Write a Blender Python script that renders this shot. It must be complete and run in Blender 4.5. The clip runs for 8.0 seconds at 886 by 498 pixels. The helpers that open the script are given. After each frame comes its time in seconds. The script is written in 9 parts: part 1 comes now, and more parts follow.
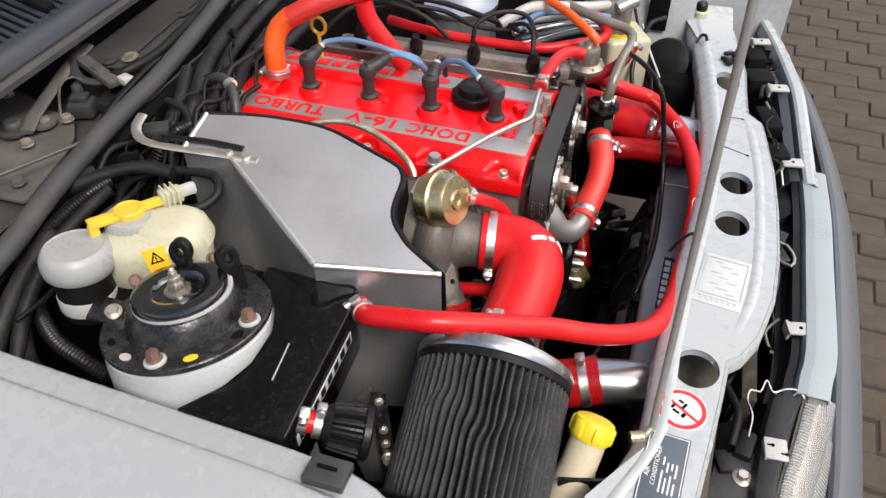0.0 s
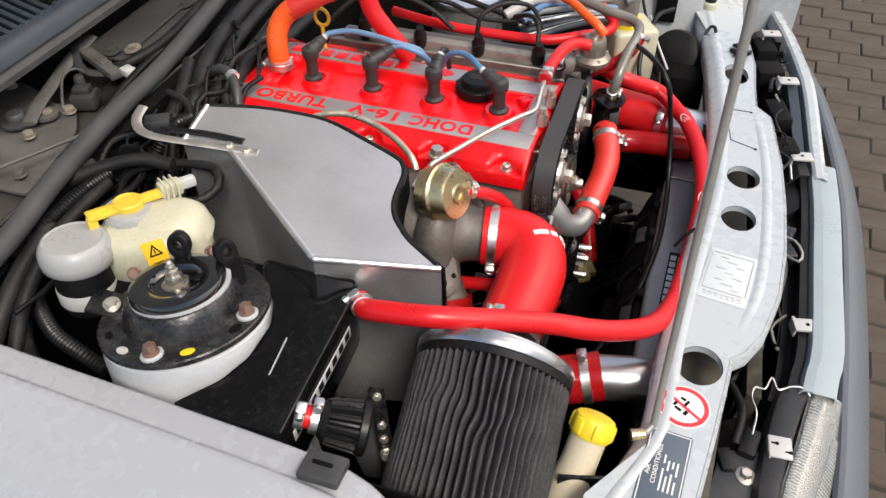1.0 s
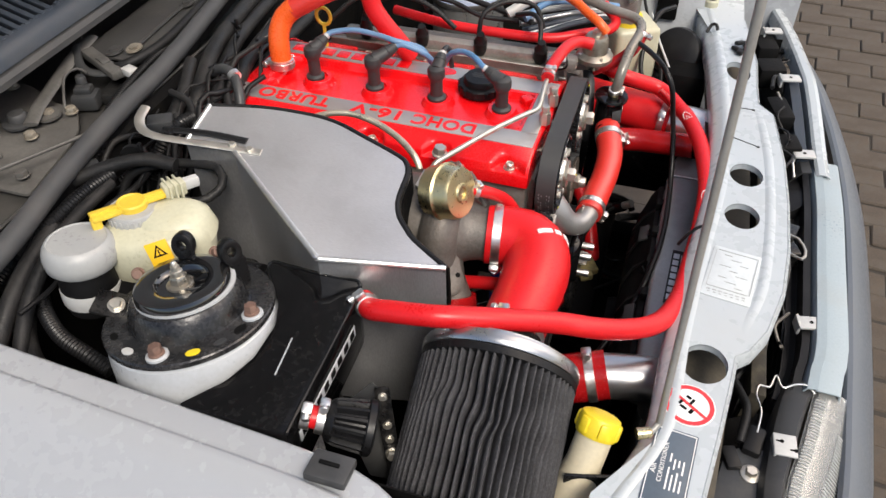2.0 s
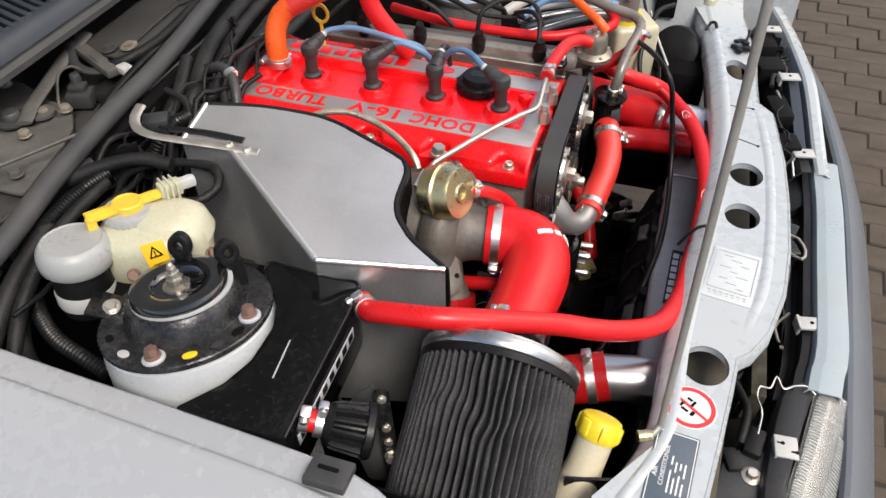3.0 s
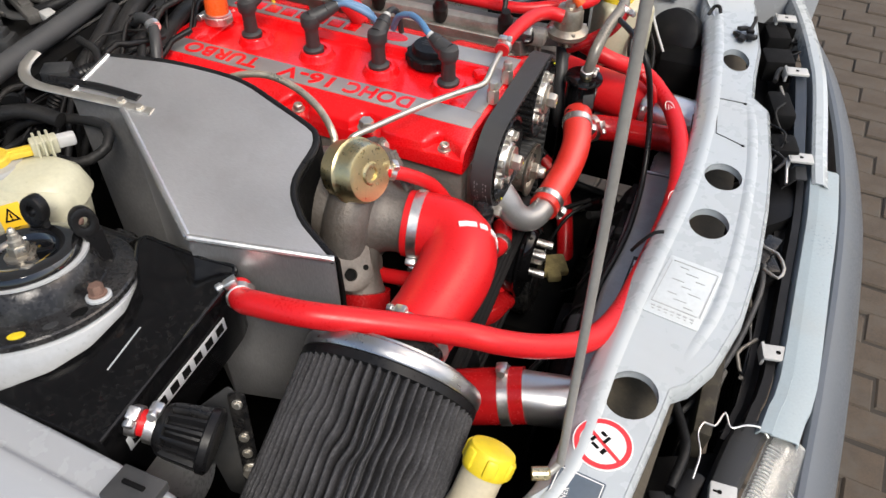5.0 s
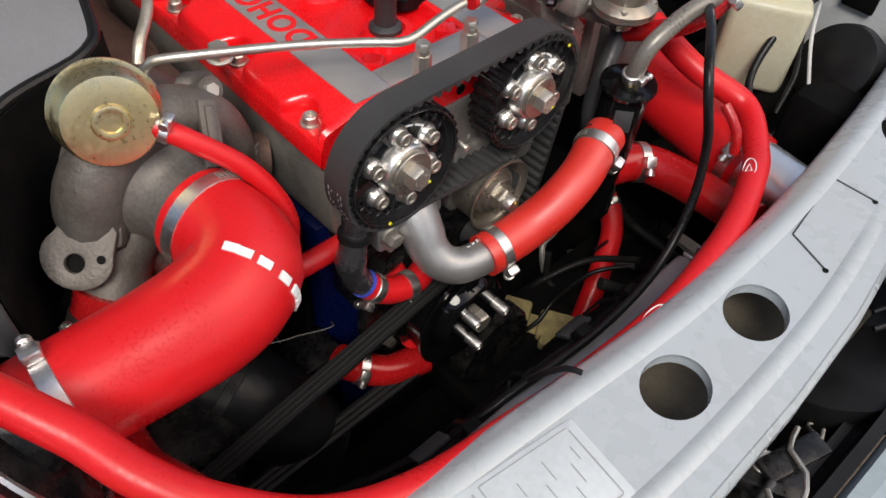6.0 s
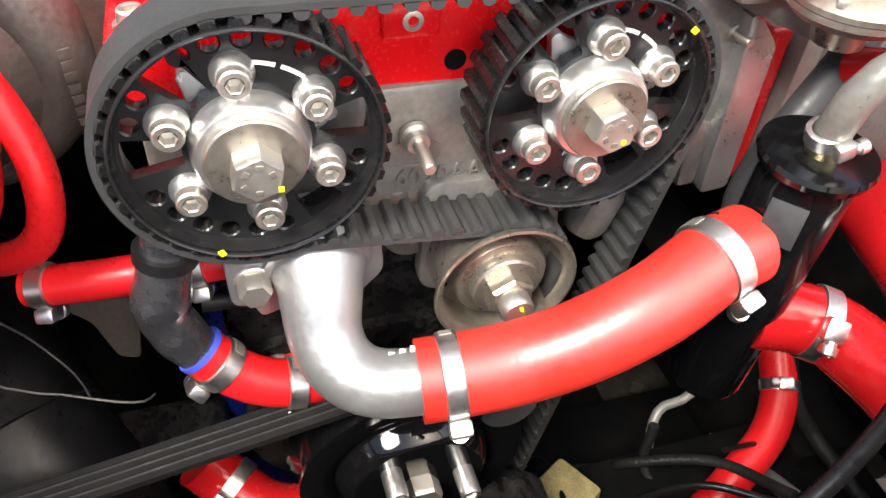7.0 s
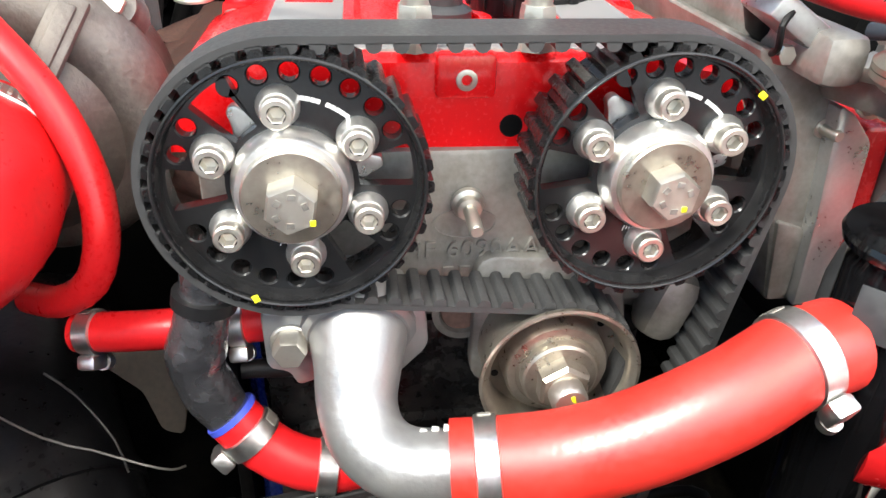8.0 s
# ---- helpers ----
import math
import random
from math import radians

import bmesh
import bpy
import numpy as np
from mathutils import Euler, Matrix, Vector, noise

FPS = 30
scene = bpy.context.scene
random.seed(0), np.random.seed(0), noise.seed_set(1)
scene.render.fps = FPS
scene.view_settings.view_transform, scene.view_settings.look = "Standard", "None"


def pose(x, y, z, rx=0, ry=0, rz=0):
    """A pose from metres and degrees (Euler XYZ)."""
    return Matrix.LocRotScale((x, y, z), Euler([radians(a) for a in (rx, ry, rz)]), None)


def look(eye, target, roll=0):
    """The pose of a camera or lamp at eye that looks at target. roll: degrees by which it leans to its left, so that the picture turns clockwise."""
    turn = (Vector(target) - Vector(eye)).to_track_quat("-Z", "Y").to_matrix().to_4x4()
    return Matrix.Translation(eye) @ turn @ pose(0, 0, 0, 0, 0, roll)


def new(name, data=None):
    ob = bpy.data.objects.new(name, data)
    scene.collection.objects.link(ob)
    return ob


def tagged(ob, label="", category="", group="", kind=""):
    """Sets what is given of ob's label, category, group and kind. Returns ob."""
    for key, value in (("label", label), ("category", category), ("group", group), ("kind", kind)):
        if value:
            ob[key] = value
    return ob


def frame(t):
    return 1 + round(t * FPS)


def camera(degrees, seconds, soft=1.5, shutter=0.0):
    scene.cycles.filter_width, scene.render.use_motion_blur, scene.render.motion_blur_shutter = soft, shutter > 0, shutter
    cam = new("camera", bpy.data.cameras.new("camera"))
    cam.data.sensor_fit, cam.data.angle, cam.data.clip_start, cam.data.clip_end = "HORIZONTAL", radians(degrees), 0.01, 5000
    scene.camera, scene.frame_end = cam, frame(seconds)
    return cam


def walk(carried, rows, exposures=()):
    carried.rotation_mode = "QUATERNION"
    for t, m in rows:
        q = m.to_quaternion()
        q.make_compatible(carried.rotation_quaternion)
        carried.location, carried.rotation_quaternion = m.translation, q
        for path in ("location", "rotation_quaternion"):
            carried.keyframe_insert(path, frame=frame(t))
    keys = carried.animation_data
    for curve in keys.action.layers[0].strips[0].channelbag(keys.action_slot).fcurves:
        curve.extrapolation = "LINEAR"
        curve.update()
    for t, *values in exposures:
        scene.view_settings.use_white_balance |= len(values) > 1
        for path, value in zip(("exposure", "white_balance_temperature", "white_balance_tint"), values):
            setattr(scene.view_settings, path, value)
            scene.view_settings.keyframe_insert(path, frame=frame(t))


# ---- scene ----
cam = camera(60.8, 8.0)
PATH = [
    (0, (0.111, -0.944, 1.506), (-0.339, 0.463, 0.158), -0.6),
    (0.5, (0.117, -0.928, 1.504), (-0.346, 0.464, 0.146), -0.7),
    (1, (0.12, -0.933, 1.501), (-0.353, 0.453, 0.139), -1.1),
    (1.5, (0.118, -0.936, 1.502), (-0.357, 0.449, 0.139), -1.3),
    (3, (0.106, -0.926, 1.5), (-0.349, 0.455, 0.127), -0.9),
    (3.5, (0.108, -0.926, 1.499), (-0.347, 0.455, 0.126), -0.9),
    (4, (0.11, -0.934, 1.507), (-0.354, 0.444, 0.134), -1.0),
    (4.2, (0.112, -0.941, 1.513), (-0.353, 0.437, 0.139), -1.0),
    (5.3, (0.274, -0.676, 1.379), (-0.353, 0.571, -0.053), 1.9),
    (5.5, (0.312, -0.585, 1.355), (-0.388, 0.579, -0.113), 2.8),
    (5.8, (0.336, -0.452, 1.289), (-0.503, 0.601, -0.19), 3.5),
    (6, (0.325, -0.369, 1.246), (-0.588, 0.603, -0.244), 4.5),
    (6.2, (0.312, -0.279, 1.195), (-0.703, 0.603, -0.285), 5.2),
    (6.5, (0.277, -0.181, 1.129), (-0.87, 0.561, -0.332), 5.7),
    (6.8, (0.255, -0.113, 1.059), (-1.021, 0.458, -0.371), 4.8),
    (7, (0.251, -0.085, 1.025), (-1.127, 0.427, -0.331), 4.8),
    (7.2, (0.262, -0.065, 0.995), (-1.273, 0.361, -0.215), 3.3),
    (7.5, (0.272, -0.059, 0.983), (-1.393, 0.248, -0.082), 2.4),
    (8, (0.273, -0.055, 0.976), (-1.445, 0.201, -0.015), 1.8),
]
walk(cam, [(t, look(eye, target, roll)) for t, eye, target, roll in PATH],
     exposures=[(0, 0.38, 6980, 11), (5.3, 0.33, 6850, 10), (5.7, 0.15, 6800, 10), (6.0, 0.0, 6800, 10), (6.5, 0.38, 6800, 10), (7.0, 1.5, 6800, 8), (7.6, 1.58, 6550, 4), (8.0, 1.54, 6550, 4)])

# ---- world, sun ----
world = bpy.data.worlds.new("sky_world")
scene.world = world
world.use_nodes = True
wn = world.node_tree
sky = wn.nodes.new("ShaderNodeTexSky")
sky.sky_type = "NISHITA"
sky.sun_disc = False
sky.sun_elevation = radians(52)
sky.sun_rotation = radians(60)
sky.air_density, sky.dust_density, sky.ozone_density = 1.0, 3.0, 1.0
back = wn.nodes["Background"]
back.inputs["Strength"].default_value = 0.15
wn.links.new(sky.outputs["Color"], back.inputs["Color"])

sun = new("sun", bpy.data.lights.new("sun", "SUN"))
sun.data.energy, sun.data.angle, sun.data.color = 2.8, radians(24), (1.0, 0.96, 0.9)
sun.matrix_world = look((0.95, -1.2, 1.9), (0, 0, 0))

# ---- building tools ----
def thing(name, at, label, category, group="", kind=""):
    """An empty at the base of a thing, to which its parts belong."""
    ob = new(name)
    ob.empty_display_size = 0.02
    ob.location = at
    bpy.context.view_layer.update()
    return tagged(ob, label, category, group, kind)


def finish(bm, name, material, smooth=35):
    bmesh.ops.recalc_face_normals(bm, faces=bm.faces)
    if smooth:
        lim = radians(smooth)
        for f in bm.faces:
            f.smooth = True
        for e in bm.edges:
            if len(e.link_faces) == 2 and e.calc_face_angle(0) > lim:
                e.smooth = False
    me = bpy.data.meshes.new(name)
    bm.to_mesh(me)
    bm.free()
    for m in material if isinstance(material, (list, tuple)) else [material]:
        me.materials.append(m)
    return me


def part(name, bm, material, parent=None, label="", smooth=35, turn=None):
    """Links a bmesh, built in world coordinates, as one mesh object under a thing or a part; turn: a last placing of it."""
    if turn is not None:
        bm.transform(turn)
    ob = new(name, finish(bm, name, material, smooth))
    if parent is not None:
        ob.parent = parent
        ob.matrix_parent_inverse = whole(parent).inverted()
    return tagged(ob, label) if label else ob


def whole(ob):
    m = ob.matrix_basis.copy()
    while ob.parent is not None:
        m = ob.parent.matrix_basis @ ob.matrix_parent_inverse @ m
        ob = ob.parent
    return m


def along(p, d, up=(0, 0, 1)):
    """A frame at p whose z runs along d."""
    z = Vector(d).normalized()
    u = Vector(up)
    if abs(z.dot(u.normalized())) > 0.98:
        u = Vector((1, 0, 0))
    x = u.cross(z).normalized()
    y = z.cross(x)
    m = Matrix((x, y, z)).transposed().to_4x4()
    m.translation = Vector(p)
    return m


def smooth_line(pts, step=0.012):
    """A Catmull-Rom line through points, evenly cut. Extra values after x, y, z ride along."""
    p = [np.array(q, float) for q in pts]
    p = [2 * p[0] - p[1]] + p + [2 * p[-1] - p[-2]]
    out = []
    for i in range(1, len(p) - 2):
        n = max(2, int(np.linalg.norm(p[i + 1][:3] - p[i][:3]) / step))
        for k in range(n):
            t = k / n
            a, b, c, d = p[i - 1], p[i], p[i + 1], p[i + 2]
            out.append(0.5 * (2 * b + (c - a) * t + (2 * a - 5 * b + 4 * c - d) * t * t + (3 * b - a - 3 * c + d) * t ** 3))
    out.append(p[-2])
    return out


def tube(bm, pts, r=0.01, seg=16, step=0.012, curve=True, caps=True, wall=0.0, flat=1.0, wrinkle=0.0):
    """A round bar or hose along points; a fourth value of a point is its radius. wall: an open end with that wall."""
    line = smooth_line(pts, step) if curve and len(pts) > 2 else [np.array(q, float) for q in pts]
    rings = []
    n = None
    for i, q in enumerate(line):
        c = Vector(q[:3])
        a, b = Vector(line[max(i - 1, 0)][:3]), Vector(line[min(i + 1, len(line) - 1)][:3])
        t = (b - a).normalized()
        if n is None:
            n = t.orthogonal().normalized() if abs(t.z) > 0.9 else t.cross(Vector((0, 0, 1))).normalized()
        n = (n - t * n.dot(t)).normalized()
        s = t.cross(n)
        rr = q[3] if len(q) > 3 else r
        if wrinkle:
            rr *= 1 + wrinkle * noise.noise(c * 60)
        rings.append([bm.verts.new(c + (n * math.cos(w) + s * math.sin(w) * flat) * rr)
                      for w in (2 * math.pi * k / seg for k in range(seg))])
    for a, b in zip(rings, rings[1:]):
        for k in range(seg):
            bm.faces.new((a[k], a[(k + 1) % seg], b[(k + 1) % seg], b[k]))
    if caps:
        bm.faces.new(rings[0][::-1])
        bm.faces.new(rings[-1])
    return bm


def lathe(bm, prof, m, n=32, closed=True):
    """Turns (radius, height) pairs round the z of the frame m."""
    rings = []
    for r, h in prof:
        if r < 1e-6:
            rings.append([bm.verts.new(m @ Vector((0, 0, h)))])
        else:
            rings.append([bm.verts.new(m @ Vector((r * math.cos(w), r * math.sin(w), h)))
                          for w in (2 * math.pi * k / n for k in range(n))])
    for a, b in zip(rings, rings[1:]):
        for k in range(n):
            j = (k + 1) % n
            v = [a[k % len(a)], a[j % len(a)], b[j % len(b)], b[k % len(b)]]
            u = []
            for q in v:
                if q not in u:
                    u.append(q)
            if len(u) > 2:
                bm.faces.new(u)
    if closed:
        for ring, flip in ((rings[0], True), (rings[-1], False)):
            if len(ring) > 2:
                bm.faces.new(ring[::-1] if flip else ring)
    return bm


def hexagon(bm, m, width, h, chamfer=0.12):
    """A hexagonal head of that width over flats, on the frame's z."""
    r = width / math.sqrt(3)
    return lathe(bm, [(r, 0), (r, h * 0.8), (r * (1 - chamfer), h)], m, 6)


def soft_edges(bm, w, angle=30, seg=2):
    es = [e for e in bm.edges if len(e.link_faces) == 2 and e.calc_face_angle(0) > radians(angle)]
    if w and es:
        bmesh.ops.bevel(bm, geom=es, offset=w, segments=seg, affect="EDGES", profile=0.5, clamp_overlap=True)
    return bm


def block(bm, size, m, bevel=0.0, seg=2):
    """A box of that size centred on the frame m, with rounded edges."""
    t = bmesh.new()
    bmesh.ops.create_cube(t, size=1.0)
    for v in t.verts:
        v.co = Vector((v.co.x * size[0], v.co.y * size[1], v.co.z * size[2]))
    soft_edges(t, bevel, 30, seg)
    return merge(bm, t, m)


def merge(bm, t, m=None):
    if m is not None:
        t.transform(m)
    old = {v: bm.verts.new(v.co) for v in t.verts}
    for f in t.faces:
        bm.faces.new([old[v] for v in f.verts]).material_index = f.material_index
    t.free()
    return bm


def slab(bm, outline, thick, m=None, bevel=0.0, holes=(), seg=2):
    """A flat outline (x, y) of the frame m, made thick downwards, with round-edged holes given as outlines."""
    t = bmesh.new()
    loops = [list(outline)] + [list(h) for h in holes]
    if holes:
        edges = []
        for lp in loops:
            vs = [t.verts.new((x, y, 0)) for x, y in lp]
            edges += [t.edges.new((vs[i], vs[(i + 1) % len(vs)])) for i in range(len(vs))]
        bmesh.ops.triangle_fill(t, use_beauty=True, use_dissolve=False, edges=edges)
        bmesh.ops.recalc_face_normals(t, faces=t.faces)
        if t.faces and sum(f.normal.z for f in t.faces) < 0:
            bmesh.ops.reverse_faces(t, faces=t.faces)
    else:
        t.faces.new([t.verts.new((x, y, 0)) for x, y in outline])
        if t.faces[:][0].normal.z < 0:
            bmesh.ops.reverse_faces(t, faces=t.faces[:])
    geo = bmesh.ops.extrude_face_region(t, geom=t.faces[:])
    low = [g for g in geo["geom"] if isinstance(g, bmesh.types.BMVert)]
    for v in low:
        v.co.z -= thick
    bmesh.ops.recalc_face_normals(t, faces=t.faces)
    soft_edges(t, bevel, 40, seg)
    return merge(bm, t, m)


def ring_path(cx, cy, rx, ry=None, n=24, turn=0.0):
    ry = ry or rx
    c, s = math.cos(radians(turn)), math.sin(radians(turn))
    return [(cx + rx * math.cos(w) * c - ry * math.sin(w) * s, cy + rx * math.cos(w) * s + ry * math.sin(w) * c)
            for w in (2 * math.pi * k / n for k in range(n))]


def rounded(pts, r, n=4):
    """An outline with its corners rounded."""
    out = []
    k = len(pts)
    for i in range(k):
        p, a, b = Vector(pts[i]), Vector(pts[i - 1]), Vector(pts[(i + 1) % k])
        d1, d2 = (a - p), (b - p)
        q = min(r, d1.length * 0.45, d2.length * 0.45)
        s, e = p + d1.normalized() * q, p + d2.normalized() * q
        for j in range(n + 1):
            t = j / n
            out.append(tuple((1 - t) ** 2 * s + 2 * t * (1 - t) * p + t * t * e))
    return out


def loft(bm, rows, closed=False, caps=False):
    """A skin over rows of points with equal counts."""
    vs = [[bm.verts.new(p) for p in row] for row in rows]
    n = len(vs[0])
    for a, b in zip(vs, vs[1:]):
        for k in range(n if closed else n - 1):
            j = (k + 1) % n
            bm.faces.new((a[k], a[j], b[j], b[k]))
    if caps and closed:
        bm.faces.new(vs[0][::-1])
        bm.faces.new(vs[-1])
    return bm


def thicken(bm, t):
    """Gives an open skin a thickness."""
    bmesh.ops.recalc_face_normals(bm, faces=bm.faces)
    bmesh.ops.solidify(bm, geom=bm.faces[:], thickness=t)
    return bm


def lettering(name, words, size, m, material, parent, depth=0.0008, space=1.0, label="", squeeze=1.0, bold=0.0):
    """Words in the built-in font as a mesh, centred on the frame m, that rise from its plane."""
    cu = bpy.data.curves.new(name, "FONT")
    cu.body, cu.size, cu.extrude, cu.offset = words, size, depth, bold
    cu.align_x, cu.align_y, cu.space_character = "CENTER", "CENTER", space
    tmp = new(name + "_line", cu)
    bpy.context.view_layer.update()
    me = bpy.data.meshes.new_from_object(tmp.evaluated_get(bpy.context.evaluated_depsgraph_get()))
    bpy.data.objects.remove(tmp)
    bpy.data.curves.remove(cu)
    me.transform(m @ Matrix.Diagonal((squeeze, 1, 1, 1)))
    me.materials.clear()
    me.materials.append(material)
    me.name = name
    ob = new(name, me)
    ob.parent = parent
    ob.matrix_parent_inverse = whole(parent).inverted()
    return tagged(ob, label) if label else ob


def bars(bm, m, rows, thick=0.0006, rnd=None):
    """Plain bars (x, y, length, height) on the plane of m."""
    for x, y, w, h in rows:
        block(bm, (w, h, thick), m @ Matrix.Translation((x, y, 0)))
    return bm


def clamp(parent, p, d, r, steel, width=0.011, side=(0, 0, 1), size=1.0):
    """A worm-drive clamp round a hose at p that runs along d: a band, and its housing with a screw."""
    m = along(p, d, side)
    b = bmesh.new()
    w = width / 2
    lathe(b, [(r, -w), (r + 0.0012, -w + 0.0006), (r + 0.0012, w - 0.0006), (r, w), (r - 0.001, w), (r - 0.001, -w), (r, -w)], m, 32, False)
    band = part("clamp", b, steel, parent)
    b = bmesh.new()
    for k in range(9):
        a = radians(-60 - k * 6)
        block(b, (0.0007, 0.0016, width * 0.55), m @ Matrix.Rotation(a, 4, "Z") @ Matrix.Translation((r + 0.0013, 0, 0)))
    tagged(part("perforation", b, M_ALU_DULL, band), kind="stuff")
    b = bmesh.new()
    s = size
    h = m @ Matrix.Rotation(radians(90), 4, "Z") @ Matrix.Translation((r + 0.0045 * s, 0, 0))
    block(b, (0.0075 * s, 0.012 * s, width * 1.05), h, 0.0018)
    part("screw_housing", b, steel, band)
    b = bmesh.new()
    hm = h @ Matrix.Translation((0.001 * s, 0.0065 * s, 0)) @ Matrix.Rotation(radians(-90), 4, "X")
    lathe(b, [(0.0030 * s, -0.001), (0.0030 * s, 0.001 * s), (0.0044 * s, 0.0012 * s), (0.0044 * s, 0.0052 * s), (0.0038 * s, 0.0060 * s), (0, 0.0060 * s)], hm, 18)
    block(b, (0.0078 * s, 0.0011 * s, 0.0006 * s), hm @ Matrix.Translation((0, 0, 0.0061 * s)))
    part("screw", b, steel, band)
    return band


def bolt(parent, p, d, width, h, steel, name="bolt", washer=0.0, socket=False):
    """A hexagon or socket bolt head that stands on p along d."""
    b = bmesh.new()
    m = along(p, d)
    z = 0.0
    if washer:
        lathe(b, [(washer, 0), (washer, 0.0012), (washer * 0.92, 0.0018)], m, 20)
        z = 0.0015
    mm = m @ Matrix.Translation((0, 0, z))
    if socket:
        r = width / 2
        lathe(b, [(r, 0), (r, h * 0.88), (r * 0.88, h), (r * 0.62, h)], mm, 20, False)
        lathe(b, [(r * 0.62, h), (r * 0.55, h * 0.97), (r * 0.55, h * 0.45), (0, h * 0.4)], mm, 6, False)
    else:
        hexagon(b, mm, width, h)
    return part(name, b, steel, parent)

# ---- materials ----
def surface(name, color, rough=0.5, metal=0.0, vary=0.12, scale=14.0, fine=220.0, bump=0.12, dist=0.0006, coat=0.0,
            dirt=None, dirt_amount=0.0, dirt_scale=9.0, brushed=None, rough_vary=0.12, spec=0.5):
    """A surface with blotches at one scale, grain at another, and dirt of its own shape."""
    m = bpy.data.materials.new(name)
    m.use_nodes = True
    nt = m.node_tree
    bs = nt.nodes["Principled BSDF"]
    co = nt.nodes.new("ShaderNodeTexCoord")
    mp = nt.nodes.new("ShaderNodeMapping")
    nt.links.new(co.outputs["Object"], mp.inputs["Vector"])
    if brushed:
        mp.inputs["Scale"].default_value = brushed
    big = nt.nodes.new("ShaderNodeTexNoise")
    big.inputs["Scale"].default_value, big.inputs["Detail"].default_value = scale, 5
    sml = nt.nodes.new("ShaderNodeTexNoise")
    sml.inputs["Scale"].default_value, sml.inputs["Detail"].default_value = fine, 3
    nt.links.new(co.outputs["Object"], big.inputs["Vector"])
    nt.links.new(mp.outputs["Vector"], sml.inputs["Vector"])
    add = nt.nodes.new("ShaderNodeMath")
    add.operation = "ADD"
    nt.links.new(big.outputs["Fac"], add.inputs[0])
    nt.links.new(sml.outputs["Fac"], add.inputs[1])
    ramp = nt.nodes.new("ShaderNodeMapRange")
    ramp.inputs["From Min"].default_value, ramp.inputs["From Max"].default_value = 0.7, 1.3
    ramp.inputs["To Min"].default_value, ramp.inputs["To Max"].default_value = 1 - vary, 1 + vary
    nt.links.new(add.outputs[0], ramp.inputs["Value"])
    mul = nt.nodes.new("ShaderNodeMix")
    mul.data_type, mul.blend_type = "RGBA", "MULTIPLY"
    mul.inputs["Factor"].default_value = 1.0
    mul.inputs["A"].default_value = (*color, 1)
    nt.links.new(ramp.outputs["Result"], mul.inputs["B"])
    out = mul.outputs["Result"]
    if dirt:
        dn = nt.nodes.new("ShaderNodeTexNoise")
        dn.inputs["Scale"].default_value, dn.inputs["Detail"].default_value, dn.inputs["Roughness"].default_value = dirt_scale, 8, 0.65
        nt.links.new(co.outputs["Object"], dn.inputs["Vector"])
        dr = nt.nodes.new("ShaderNodeMapRange")
        dr.inputs["From Min"].default_value, dr.inputs["From Max"].default_value = 0.47, 0.66
        dr.inputs["To Min"].default_value, dr.inputs["To Max"].default_value = 0.0, dirt_amount
        nt.links.new(dn.outputs["Fac"], dr.inputs["Value"])
        mx = nt.nodes.new("ShaderNodeMix")
        mx.data_type = "RGBA"
        mx.inputs["B"].default_value = (*dirt, 1)
        nt.links.new(out, mx.inputs["A"])
        nt.links.new(dr.outputs["Result"], mx.inputs["Factor"])
        out = mx.outputs["Result"]
    nt.links.new(out, bs.inputs["Base Color"])
    rr = nt.nodes.new("ShaderNodeMapRange")
    rr.inputs["From Min"].default_value, rr.inputs["From Max"].default_value = 0.7, 1.3
    rr.inputs["To Min"].default_value, rr.inputs["To Max"].default_value = max(0.02, rough - rough_vary), min(1, rough + rough_vary)
    nt.links.new(add.outputs[0], rr.inputs["Value"])
    nt.links.new(rr.outputs["Result"], bs.inputs["Roughness"])
    bs.inputs["Metallic"].default_value = metal
    bs.inputs["Coat Weight"].default_value = coat
    bs.inputs["Coat Roughness"].default_value = 0.08
    bs.inputs["Specular IOR Level"].default_value = spec
    if bump:
        bp = nt.nodes.new("ShaderNodeBump")
        bp.inputs["Strength"].default_value, bp.inputs["Distance"].default_value = bump, dist
        nt.links.new(add.outputs[0], bp.inputs["Height"])
        nt.links.new(bp.outputs["Normal"], bs.inputs["Normal"])
    return m


M_WING = surface("silver_white_paint", (0.345, 0.36, 0.38), 0.26, 0.0, 0.012, 5, 60, 0.0, coat=0.4)
M_SLAM = surface("pale_body_paint", (0.42, 0.46, 0.485), 0.30, 0.0, 0.02, 6, 60, 0.0, coat=0.4, dirt=(0.40, 0.40, 0.38), dirt_amount=0.25, dirt_scale=4)
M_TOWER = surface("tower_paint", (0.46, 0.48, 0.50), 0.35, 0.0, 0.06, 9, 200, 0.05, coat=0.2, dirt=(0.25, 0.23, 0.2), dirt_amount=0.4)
# Near-black for bay parts; the bay's deep shade is put into this colour.
M_BAY = surface("bay_black_and_shade", (0.0036, 0.0036, 0.0039), 0.8, 0.0, 0.3, 11, 160, 0.3, dirt=(0.0125, 0.011, 0.0085), dirt_amount=0.5, dirt_scale=24, spec=0.1)
M_FIREWALL = surface("dusty_black_panel", (0.042, 0.041, 0.04), 0.5, 0.0, 0.3, 9, 150, 0.25, dirt=(0.085, 0.078, 0.068), dirt_amount=0.5, dirt_scale=6)
M_RED = surface("red_crackle_enamel", (0.82, 0.006, 0.010), 0.24, 0.0, 0.04, 12, 500, 0.06, 0.0003, coat=0.5)
M_DUST_PLATE = surface("dusty_grey_plate", (0.1, 0.096, 0.0896), 0.55, 0.0, 0.25, 16, 220, 0.3, dirt=(0.044, 0.04, 0.036), dirt_amount=0.5, dirt_scale=22)
